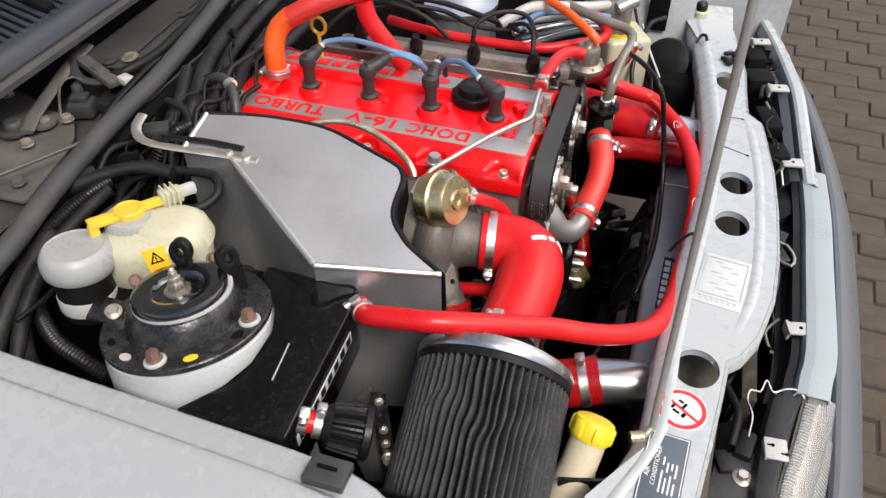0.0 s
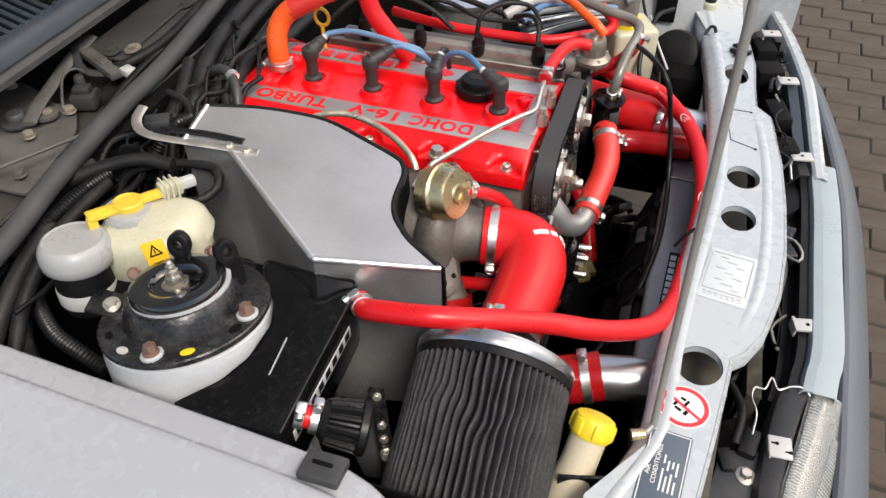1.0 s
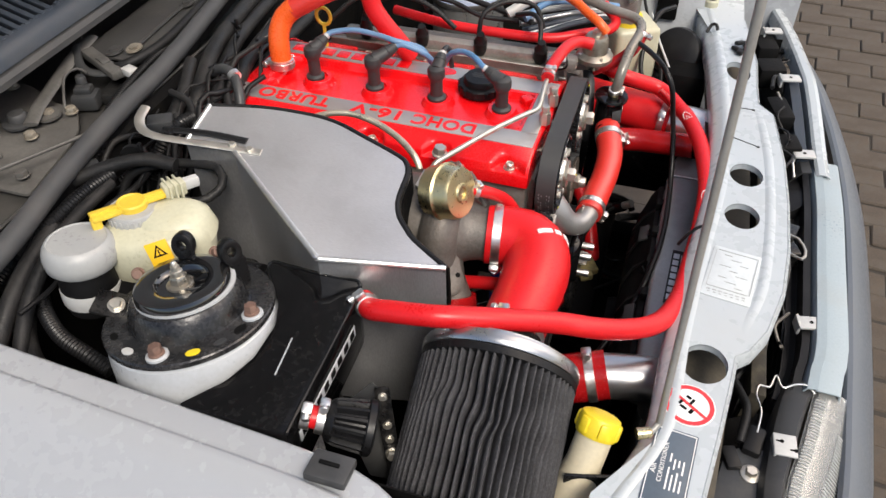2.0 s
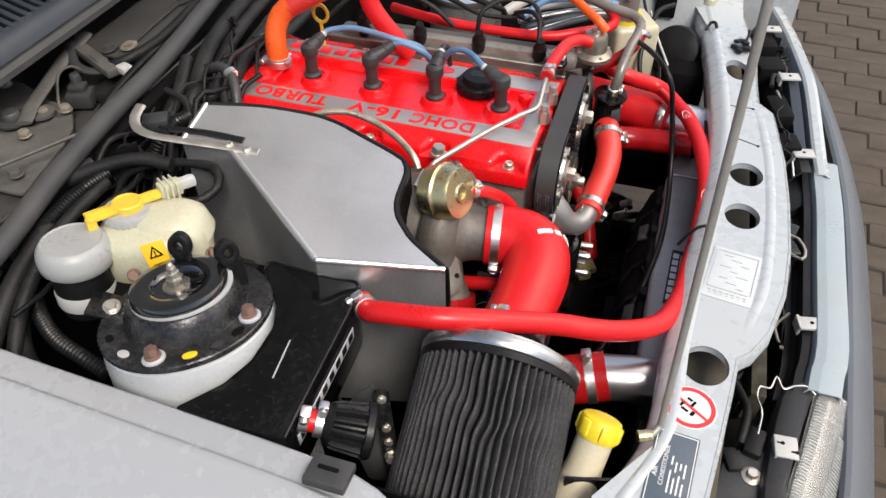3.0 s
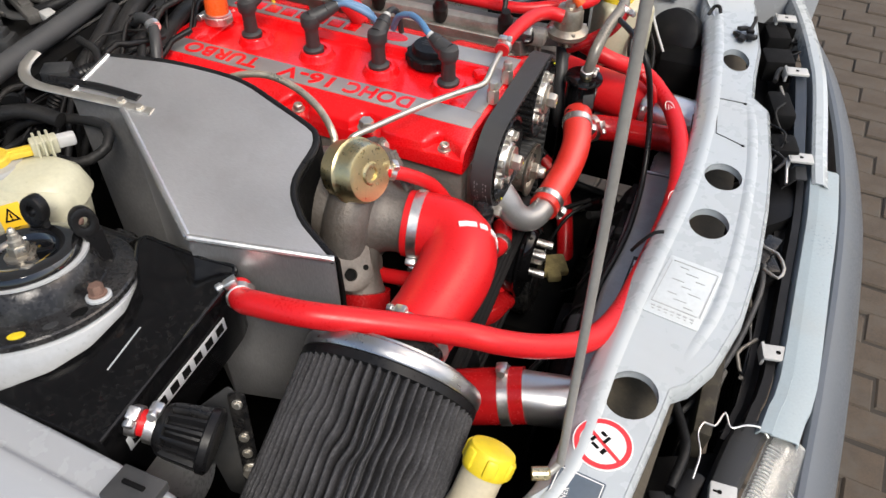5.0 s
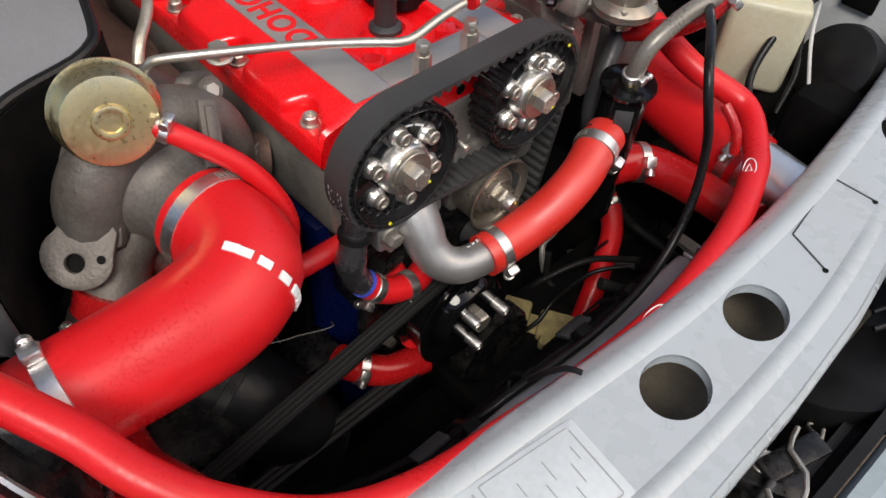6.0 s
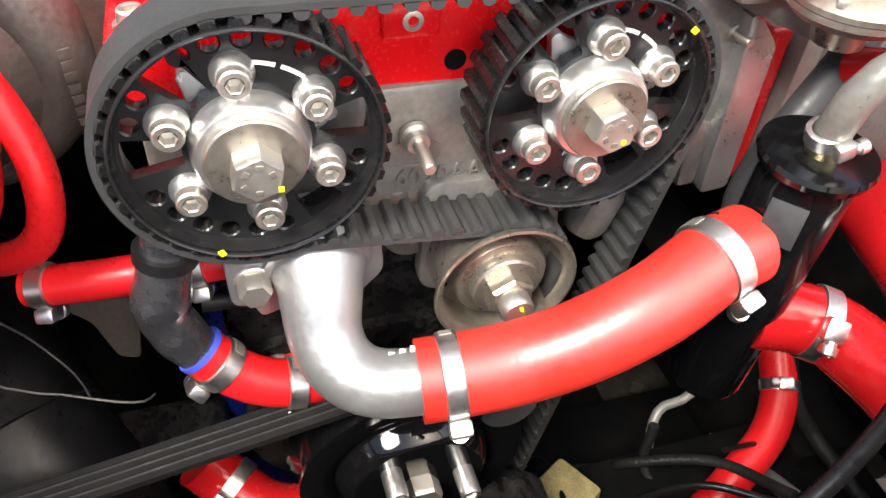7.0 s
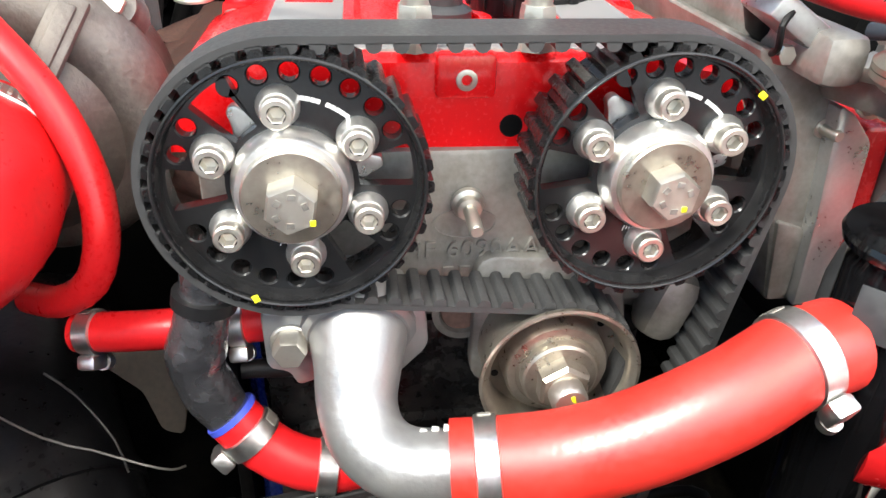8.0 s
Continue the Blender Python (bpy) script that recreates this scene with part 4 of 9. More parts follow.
for i, q in enumerate(fine):
    o = normal_at(i)
    q = np.array(q)
    i0, o0 = q - o * 0.0008, q + o * 0.0022
    rows.append([(BX0, *i0), (BX0, *o0), (BX1, *o0), (BX1, *i0)])
rows.append(rows[0])
loft(b, rows, True)
band = part("band", b, M_BELT, belt, smooth=30)
b = bmesh.new()
for row, x in enumerate((-0.0185, -0.0150, -0.0075, -0.0040)):
    for k in range(9):
        a = radians(178 + 6.2 * k + 1.5 * (row % 2))
        if (k * 3 + row) % 5 == 4:
            continue
        m = Matrix.Translation((x, P1 + (RB + 0.00225) * math.cos(a), PZ + (RB + 0.00225) * math.sin(a))) @ Matrix.Rotation(a, 4, "X")
        block(b, (0.0007, 0.0003, 0.0036 if row in (0, 3) else 0.0022), m)
part("print", b, M_FAINT_PRINT, band, "rows of pale printed marks")
# teeth on the inner side
acc = 0.0
for i, q in enumerate(fine):
    a, c = np.array(q), np.array(fine[(i + 1) % len(fine)])
    L = np.linalg.norm(c - a)
    s = PITCH - acc
    while s < L:
        pt = a + (c - a) * s / L
        o = normal_at(i)
        d = np.array((-o[1], o[0]))
        b = bmesh.new()
        loft(b, [[(x, *(pt + d * u - o * v)) for u, v in ((-0.0031, 0.0005), (-0.0027, 0.0028), (-0.0017, 0.0040), (0.0, 0.0044), (0.0017, 0.0040), (0.0027, 0.0028), (0.0031, 0.0005))] for x in (BX0, BX1)], True, True)
        part("tooth", b, M_BELT, band)
        s += PITCH
    acc = (acc + L) % PITCH

# tensioner
ten = thing("belt_tensioner", (-0.03, TENS[0], TENS[1]), "bare steel belt tensioner wheel with a large nut", "tensioner")
ax = along((0, TENS[0], TENS[1]), (1, 0, 0))
b = bmesh.new()
lathe(b, [(0.0338, -0.024), (0.0338, 0.0020), (0.0372, 0.0036), (0.0386, 0.0060), (0.0386, 0.0076), (0.0372, 0.0080), (0.0350, 0.0060), (0.0330, 0.0030), (0.0322, -0.012), (0.0255, -0.013), (0.0250, -0.001), (0.0238, 0.0008), (0.0205, 0.0012), (0.0200, 0.0005), (0.0, 0.0005)], ax, 64)
wheel = part("wheel", b, M_BRONZED, ten, "stained steel cup wheel")
for a in (35, 100, 200, 310):
    b = bmesh.new()
    lathe(b, [(0.0018, 0), (0.0018, 0.0006), (0, 0.0006)], ax @ Matrix.Translation((0.0288 * math.cos(radians(a)), 0.0288 * math.sin(radians(a)), -0.0124)), 12)
    part("drain_hole", b, M_BLACK_PRINT_HOLE, wheel)
b = bmesh.new()
lathe(b, [(0.0182, 0.0005), (0.0182, 0.0060), (0.0170, 0.0070)], ax, 36)
hexagon(b, ax @ Matrix.Translation((0, 0, 0.0068)) @ Matrix.Rotation(radians(30), 4, "Z"), 0.0225, 0.0095)
part("nut", b, M_BRONZED, ten)
b = bmesh.new()
lathe(b, [(0.0085, 0.015), (0.0085, 0.0235), (0.0072, 0.0255), (0, 0.0265)], ax, 20)
stud = part("stud", b, M_STEEL, ten)
b = bmesh.new()
block(b, (0.0012, 0.002, 0.006), Matrix.Translation((0.0256, TENS[0] + 0.001, TENS[1] + 0.002)) @ Matrix.Rotation(0.3, 4, "X"), 0.0003)
part("paint_mark", b, M_PAINT_MARK, stud, "dab of yellow paint")
b = bmesh.new()
slab(b, rounded([(0.005, 0.80), (0.075, 0.795), (0.085, 0.755), (0.06, 0.72), (0.005, 0.725)], 0.012), 0.012, Matrix(((0, 0, 1, -0.024), (1, 0, 0, 0), (0, 1, 0, 0), (0, 0, 0, 1))), 0.002)
part("back_plate", b, M_ALU_DULL, ten)
b = bmesh.new()
block(b, (0.026, 0.024, 0.040), Matrix.Translation((-0.026, 0.103, 0.768)) @ Matrix.Rotation(radians(-18), 4, "X"), 0.010)
part("alloy_lug", b, M_ALU_DULL, engine, "rounded alloy lug beside the tensioner")

b = bmesh.new()
lathe(b, [(0.0150, 0), (0.0150, 0.003), (0.0118, 0.003), (0.0108, 0.0005)], along((-0.031, 0.0005, 0.7655), (1, 0, 0)), 32)
part("plug_ring", b, M_ALU_DULL, front_plate)
b = bmesh.new()
lathe(b, [(0.0108, 0), (0.0100, 0.0012), (0, 0.0008)], along((-0.0305, 0.0005, 0.7655), (1, 0, 0)), 28)
part("core_plug", b, M_RUST, front_plate, "rusty brown core plug")

# ---- coolant outlet and its hoses ----
def hose(name, pts, r, material, label, category="hose", clamps=(), steel=None, group="", ends=0.0015):
    """A hose with clamps: each clamp is (share of the way, side the screw faces, width)."""
    t = thing(name, pts[0][:3], label, category, group)
    b = bmesh.new()
    tube(b, pts, r, 24, 0.008)
    part("tube", b, material, t)
    line = smooth_line(pts, 0.004)
    for share, side, width, size in clamps:
        i = min(len(line) - 2, max(1, int(share * (len(line) - 1))))
        d = line[i + 1][:3] - line[i - 1][:3]
        rr = line[i][3] if len(line[i]) > 3 else r
        clamp(t, line[i][:3], d, rr, steel or M_STAINLESS, width, side, size)
    return t


out = thing("coolant_outlet", (-0.03, -0.05, 0.775), "bare cast aluminium coolant outlet elbow", "coolant outlet")
b = bmesh.new()
tube(b, [(-0.034, -0.050, 0.776, 0.0255), (-0.018, -0.0505, 0.772, 0.0245), (-0.002, -0.0515, 0.761, 0.0205), (0.012, -0.0525, 0.746, 0.0182), (0.025, -0.047, 0.736, 0.0172), (0.036, -0.033, 0.7325, 0.0166), (0.0440, -0.006, 0.736, 0.0158)], seg=32, step=0.004, wrinkle=0.012)
part("elbow", b, M_CAST_PALE, out)
b = bmesh.new()
lathe(b, [(0.0255, -0.012), (0.0268, -0.010), (0.0270, 0.004), (0.0262, 0.0065), (0.0235, 0.0085)], along((-0.016, -0.0505, 0.7715), (1, 0, -0.28)), 44)
part("mouth_ring", b, M_CAST_PALE, out)
b = bmesh.new()
slab(b, rounded([(-0.094, 0.785), (-0.02, 0.785), (-0.018, 0.760), (-0.035, 0.742), (-0.060, 0.738), (-0.066, 0.746), (-0.080, 0.741), (-0.083, 0.750), (-0.093, 0.752)], 0.005), 0.026, Matrix(((0, 0, 1, -0.010), (1, 0, 0, 0), (0, 1, 0, 0), (0, 0, 0, 1))), 0.002)
part("flange", b, M_CAST_PALE, out)
bolt(out, (-0.0098, -0.0815, 0.7680), (1, 0, 0), 0.0135, 0.010, M_STEEL, washer=0.0092)
for k in range(5):
    b = bmesh.new()
    block(b, (0.0034, 0.0052, 0.0014), along((0.0345, -0.0255 + 0.0052 * k, 0.7475 + 0.0008 * k), (0.6, -0.15, 0.78)), 0.0004)
    part("casting_mark", b, M_CAST_PALE, out)

hose("coolant_hose", [(0.042, -0.014, 0.735), (0.0445, 0.006, 0.737), (0.048, 0.034, 0.742), (0.053, 0.064, 0.755), (0.053, 0.098, 0.772), (0.044, 0.130, 0.784), (0.039, 0.150, 0.786)], 0.0205, M_ORANGE_RED,
     "red silicone coolant hose with two worm clamps", "hose", ((0.10, (0.9, 0.0, -0.5), 0.0105, 1.1), (0.90, (0.8, 0.2, -0.4), 0.0115, 1.1)), None, "red silicone hoses")

# small hoses under the near pulley
hose("coolant_hose", [(-0.042, -0.184, 0.757), (-0.036, -0.16, 0.760), (-0.031, -0.12, 0.764), (-0.028, -0.086, 0.768)], 0.0098, M_SILICONE, "thin red silicone hose between turbo and coolant outlet", "hose",
     ((0.10, (0.5, -0.3, -1), 0.009, 1.0), (0.80, (0.6, 0.2, -1), 0.009, 1.0)), None, "red silicone hoses")
elb = thing("heat_shrunk_elbow", (-0.012, -0.118, 0.80), "crumpled black rubber elbow with a tie round it", "hose elbow")
b = bmesh.new()
tube(b, [(-0.014, -0.113, 0.812, 0.0115), (-0.012, -0.116, 0.795, 0.012), (-0.011, -0.120, 0.778, 0.0128), (-0.010, -0.124, 0.760, 0.0135), (-0.009, -0.120, 0.744, 0.0125), (-0.008, -0.113, 0.730, 0.0115), (-0.007, -0.106, 0.722, 0.0112)], seg=28, step=0.002, wrinkle=0.16)
part("sleeve", b, M_SHRINK, elb)
b = bmesh.new()
lathe(b, [(0.0125, -0.003), (0.0142, -0.003), (0.0142, 0.003), (0.0125, 0.003)], along((-0.0118, -0.1165, 0.792), (0.05, -0.2, -1)), 24)
part("tie", b, M_PLASTIC, elb)
hose("coolant_hose", [(-0.008, -0.111, 0.727), (-0.004, -0.098, 0.712), (0.0, -0.08, 0.702), (0.0, -0.055, 0.698), (-0.01, -0.03, 0.70)], 0.0128, M_SILICONE, "red silicone hose with a blue lining", "hose",
     ((0.14, (0.5, -0.6, -1), 0.010, 1.0), (0.62, (0.5, 0.2, -1), 0.010, 1.0)), None, "red silicone hoses")
b = bmesh.new()
lathe(b, [(0.0112, 0), (0.0132, 0), (0.0132, 0.003), (0.0112, 0.003)], along((-0.0085, -0.1125, 0.7295), (0.2, 0.55, -0.7)), 24)
part("blue_lining", b, M_BLUE_LINING, elb, "blue hose lining")
hose("coolant_hose", [(-0.03, -0.06, 0.69), (-0.01, -0.055, 0.665), (0.0, -0.05, 0.64), (0.0, -0.06, 0.60)], 0.011, M_SILICONE, "red silicone hose running down the block", "hose", ((0.3, (1, 0, 0), 0.009, 0.9),), None, "red silicone hoses")

# sensor with a blue plug beside the outlet
sen = thing("coolant_sensor", (-0.03, -0.075, 0.738), "bright steel sensor in a black socket", "sensor")
b = bmesh.new()
tube(b, [(-0.03, -0.108, 0.738), (-0.03, -0.078, 0.737)], 0.0048, 14, curve=False)
part("socket", b, M_PLASTIC, sen)
b = bmesh.new()
tube(b, [(-0.03, -0.080, 0.737), (-0.03, -0.060, 0.736)], 0.0035, 14, curve=False)
part("pin", b, M_STAINLESS, sen)

# ---- water pump pulley and drive belt ----
wp = thing("drive_pulley", (0.0, -0.009, 0.635), "black drive pulley with three bright bolts", "pulley")
ax = along((0.004, -0.009, 0.635), (1, 0, 0))
b = bmesh.new()
lathe(b, [(0.020, -0.01), (0.068, -0.008), (0.068, -0.004), (0.062, 0.0), (0.0615, 0.018), (0.066, 0.022), (0.066, 0.025), (0.054, 0.026), (0.050, 0.024), (0.046, 0.020), (0.042, 0.032), (0.038, 0.036), (0.0, 0.036)], ax, 48)
part("wheel", b, M_GLOSS, wp)
for a in (10, 130, 250):
    y, z = -0.009 + 0.026 * math.cos(radians(a)), 0.635 + 0.026 * math.sin(radians(a))
    bolt(wp, (0.039, y, z), (1, 0, 0), 0.012, 0.018, M_STAINLESS, socket=True)
bolt(wp, (0.039, -0.009, 0.635), (1, 0, 0), 0.020, 0.012, M_STEEL)
dbelt = thing("drive_belt", (0.01, -0.12, 0.6), "flat black ribbed drive belt", "belt")
b = bmesh.new()
dl = arc((-0.009, 0.635), 0.0625, -70, 102, 20) + arc((-0.31, 0.602), 0.035, 102, 290, 16)
rows = []
for i, q in enumerate(dl):
    q = np.array(q)
    cnt = np.array((-0.009, 0.635)) if i <= 20 else np.array((-0.31, 0.602))
    o = (q - cnt) / np.linalg.norm(q - cnt)
    rows.append([(0.004, *q), (0.004, *(q + o * 0.004)), (0.0235, *(q + o * 0.004)), (0.0235, *q), (0.020, *(q - o * 0.0015)), (0.017, *q), (0.014, *(q - o * 0.0015)), (0.011, *q), (0.008, *(q - o * 0.0015))])
rows.append(rows[0])
loft(b, rows, True)
dband = part("belt", b, M_VBELT, dbelt)
for xo in (0.0075, 0.0125, 0.0175):
    b = bmesh.new()
    rows = []
    for i, q in enumerate(dl):
        q = np.array(q)
        cnt = np.array((-0.009, 0.635)) if i <= 20 else np.array((-0.31, 0.602))
        o = (q - cnt) / np.linalg.norm(q - cnt)
        rows.append([(xo, *(q + o * 0.0039)), (xo + 0.0012, *(q + o * 0.0046)), (xo + 0.0024, *(q + o * 0.0039))])
    rows.append(rows[0])
    loft(b, rows)
    part("belt_rib", b, M_VBELT, dband)
alt = thing("alternator", (-0.05, -0.30, 0.48), "black alternator low beside the engine", "alternator")
b = bmesh.new()
lathe(b, [(0.0, -0.14), (0.055, -0.14), (0.065, -0.12), (0.065, -0.02), (0.05, -0.008), (0.012, -0.008), (0.012, 0.0), (0.036, 0.0), (0.034, 0.004), (0.034, 0.018), (0.036, 0.02), (0.014, 0.02), (0.012, 0.035), (0.0, 0.035)], along((0.004, -0.31, 0.602), (1, 0, 0)), 40)
part("casing", b, M_CHIP, alt)
b = bmesh.new()
block(b, (0.05, 0.16, 0.03), Matrix.Translation((-0.07, -0.19, 0.57)), 0.008)
part("bracket", b, M_CHIP, alt)
idl = thing("idler_pulley", (0.0, 0.075, 0.68), "grey plastic idler cap under the coolant hose", "pulley")
b = bmesh.new()
lathe(b, [(0.018, -0.04), (0.018, 0.012), (0.0165, 0.015), (0, 0.015)], along((0.015, 0.045, 0.675), (1, 0, 0)), 28)
part("cap", b, M_GREY_PLASTIC, idl)
crank = thing("crank_pulley", (0.0, 0.045, 0.52), "dark steel crankshaft pulley low at the front", "pulley")
b = bmesh.new()
lathe(b, [(0.030, -0.03), (0.030, 0.004), (0.050, 0.006), (0.054, 0.010), (0.054, 0.030), (0.05, 0.034), (0.03, 0.030), (0.0, 0.030)], along((0.0, 0.045, 0.52), (1, 0, 0)), 44)
part("wheel", b, M_CHIP, crank)

# ---- turbocharger ----
turbo = thing("turbocharger", (-0.12, -0.21, 0.76), "dull cast alloy turbocharger compressor housing", "turbocharger")
TC = Vector((-0.105, -0.213, 0.834))
b = bmesh.new()
rows = []
for k in range(37):
    a = radians(-115 + 10 * k)
    g = k / 36
    rt = 0.015 + 0.014 * g
    rm = 0.053 + 0.009 * g
    c = TC + Vector((-0.012 - 0.004 * g, rm * math.cos(a), rm * math.sin(a)))
    e = Vector((0, math.cos(a), math.sin(a)))
    rows.append([c + (e * math.cos(w) + Vector((1, 0, 0)) * math.sin(w)) * rt for w in (2 * math.pi * j / 16 for j in range(16))])
loft(b, rows, True, True)
volute = part("volute", b, M_TURBO, turbo, smooth=60)
b = bmesh.new()
lathe(b, [(0.066, -0.04), (0.066, -0.014), (0.056, 0.002), (0.043, 0.010), (0.0385, 0.020), (0.036, 0.030), (0.0355, 0.062)], along(TC, (1, 0, 0)), 40)
part("inlet_snout", b, M_TURBO, turbo)
b = bmesh.new()
lathe(b, [(0.0, -0.10), (0.045, -0.10), (0.062, -0.085), (0.066, -0.05), (0.062, -0.035), (0.0, -0.035)], along(TC, (1, 0, 0)), 40)
part("back_housing", b, M_TURBO, turbo)
# pad cast on the volute
b = bmesh.new()
m = along(TC + Vector((0.014, 0.030, 0.048)), (1, 0.25, 0.75), (0, 0.8, -0.4))
block(b, (0.050, 0.016, 0.006), m, 0.002)
block(b, (0.040, 0.008, 0.004), m @ Matrix.Translation((0, 0, 0.003)), 0.0015)
part("cast_pad", b, M_TURBO, turbo)
for k in range(7):
    b = bmesh.new()
    bars(b, along(TC + Vector((0.012, 0.066, -0.004)), (0.85, 0.5, 0), (0, 0, 1)) @ Matrix.Rotation(radians(90), 4, "Z"), [(-0.018 + 0.006 * k, 0, 0.004, 0.0055)], 0.0015)
    part("raised_mark", b, M_TURBO, turbo)
# outlet of the volute, with a drilled lug
b = bmesh.new()
tube(b, [(-0.118, -0.252, 0.806, 0.027), (-0.112, -0.268, 0.797, 0.027), (-0.100, -0.281, 0.783, 0.026), (-0.092, -0.287, 0.770, 0.026)], seg=24)
part("outlet", b, M_TURBO, turbo)
b = bmesh.new()
m = along((-0.098, -0.300, 0.825), (0.58, -0.42, 0.70), (0, 0.5, 0.8))
lug = [(0.026 * math.cos(radians(a)) * (1.25 if 60 < a < 120 else 1.0), 0.023 * math.sin(radians(a)) + (0.012 if 30 < a < 150 else 0)) for a in range(0, 360, 15)]
slab(b, lug, 0.007, m, 0.0015, [ring_path(0, -0.004, 0.0070, n=20)])
lugp = part("drilled_lug", b, M_TURBO, turbo)
# Black disc behind the lug paints the shade seen through its hole.
b = bmesh.new()
lathe(b, [(0.0072, -0.0072), (0.0072, -0.0064), (0, -0.0064)], m @ Matrix.Translation((0, -0.004, 0)), 20)
part("hole_shade", b, M_BLACK_PRINT_HOLE, lugp)
b = bmesh.new()
lathe(b, [(0.0032, 0), (0.0032, 0.0006), (0, 0.0006)], m @ Matrix.Translation((0.016, 0.006, 0)), 14)
part("small_hole", b, M_BLACK_PRINT_HOLE, lugp)
b = bmesh.new()
block(b, (0.03, 0.05, 0.02), along((-0.112, -0.268, 0.835), (0.58, -0.42, 0.70)), 0.008)
part("lug_arm", b, M_TURBO, turbo)
# threaded coolant union and manifold stub behind
b = bmesh.new()
m = along((-0.155, -0.166, 0.878), (0.75, 0.1, 0.35))
lathe(b, [(0.010, 0), (0.010, 0.004)] + [q for k in range(6) for q in ((0.012, 0.005 + 0.004 * k), (0.0135, 0.007 + 0.004 * k), (0.012, 0.0088 + 0.004 * k))] + [(0.0105, 0.032), (0.0105, 0.037), (0.0, 0.037)], m, 24)
part("threaded_union", b, M_TURBO, turbo)
b = bmesh.new()
hexagon(b, m @ Matrix.Translation((0, 0, 0.036)), 0.011, 0.005)
part("union_nut", b, M_STEEL, turbo)
# Added black slab: paints the shade that falls on the block's turbo side.
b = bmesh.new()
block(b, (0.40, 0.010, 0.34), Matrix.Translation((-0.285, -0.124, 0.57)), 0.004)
part("block_side_shade", b, M_BAY, engine, "black slab that stands for shade on the block's side")
b = bmesh.new()
block(b, (0.34, 0.055, 0.05), Matrix.Translation((-0.30, -0.150, 0.80)), 0.012)
for k in range(4):
    tube(b, [(-0.43 + 0.1 * k, -0.118, 0.80), (-0.42 + 0.09 * k, -0.16, 0.805), (-0.36 + 0.06 * k, -0.2, 0.80)], 0.02, 14)
part("exhaust_manifold", b, M_RUST, engine, "rusty cast exhaust manifold")
bolt(turbo, (-0.161, -0.130, 0.888), (0.1, 0, 1), 0.016, 0.010, M_STEEL, "manifold_nut", washer=0.011)

# wastegate actuator
wg = thing("wastegate_actuator", (-0.13, -0.235, 0.90), "gold passivated round wastegate actuator can", "actuator")
ac = (-0.118, -0.241, 0.9165)
ad = Vector((0.93, -0.22, 0.28))
m = along(ac, ad)
b = bmesh.new()
lathe(b, [(0.0, -0.022), (0.024, -0.022), (0.031, -0.018), (0.033, -0.003), (0.036, 0.000), (0.0365, 0.004), (0.0345, 0.006), (0.0335, 0.008), (0.033, 0.021), (0.0305, 0.0255), (0.027, 0.0262), (0.013, 0.0262)], m, 56)
can = part("can", b, M_GOLD, wg)
b = bmesh.new()
lathe(b, [(0.013, 0.0258), (0.0115, 0.0285), (0.0105, 0.0288), (0.0072, 0.0282)], m, 32, False)
lathe(b, [(0.0072, 0.0282), (0.0066, 0.025), (0, 0.025)], m, 24, False)
part("boss", b, M_GOLD, wg)
b = bmesh.new()
tube(b, [tuple(m @ Vector((0.022, 0.012, 0.014))), (-0.083, -0.219, 0.9075)], 0.0042, 12, curve=False)
part("nipple", b, M_STEEL, wg)
b = bmesh.new()
block(b, (0.035, 0.05, 0.004), along((-0.138, -0.21, 0.898), (0.3, 0, 1)), 0.001)
part("bracket", b, M_STEEL, wg)
hose("boost_hose", [(-0.090, -0.221, 0.909), (-0.074, -0.206, 0.899), (-0.056, -0.178, 0.870), (-0.043, -0.163, 0.838), (-0.035, -0.161, 0.812), (-0.036, -0.170, 0.788), (-0.046, -0.190, 0.772), (-0.062, -0.21, 0.765)], 0.0078, M_SILICONE, "thin red boost hose curving over the intake elbow", "hose",
     ((0.04, (0.3, 0.2, 1), 0.007, 0.8),), None, "red silicone hoses")

# steel feed pipe over the cam cover, with its two unions
feed = thing("oil_feed_pipe", (-0.146, -0.191, 0.918), "bright steel pipe rising over the cam cover", "pipe")
b = bmesh.new()
tube(b, [(-0.152, -0.197, 0.905), (-0.146, -0.191, 0.918), (-0.128, -0.165, 0.922), (-0.095, -0.105, 0.922), (-0.065, -0.058, 0.921), (-0.050, -0.036, 0.920), (-0.047, -0.022, 0.921), (-0.048, -0.002, 0.925), (-0.049, 0.020, 0.928), (-0.049, 0.032, 0.929)], 0.0037, 14, 0.006)
part("pipe", b, M_STEEL, feed)
for x, y in ((-0.0375, -0.0235), (-0.0365, 0.0275)):
    u = thing("banjo_union", (x, y, 0.893), "plated hexagonal union screwed into the cam cover", "union", "pipe unions")
    b = bmesh.new()
    hexagon(b, Matrix.Translation((x, y, 0.8925)), 0.0135, 0.0185, 0.08)
    part("body", b, M_STEEL, u)
    b = bmesh.new()
    lathe(b, [(0.0058, 0.9100), (0.0058, 0.9155)], Matrix.Translation((x, y, 0)), 18)
    hexagon(b, Matrix.Translation((x, y, 0.9150)), 0.0105, 0.0065, 0.15)
    part("bolt", b, M_STEEL, u)

# braided line beside the shield
lead("braided_hose", [(-0.168, -0.192, 0.905), (-0.176, -0.184, 0.916), (-0.208, -0.158, 0.922), (-0.248, -0.140, 0.928), (-0.290, -0.135, 0.932), (-0.33, -0.14, 0.925), (-0.37, -0.15, 0.905)], 0.0045, M_BRAID, "braided steel hose arching over the heat shield", "hose")

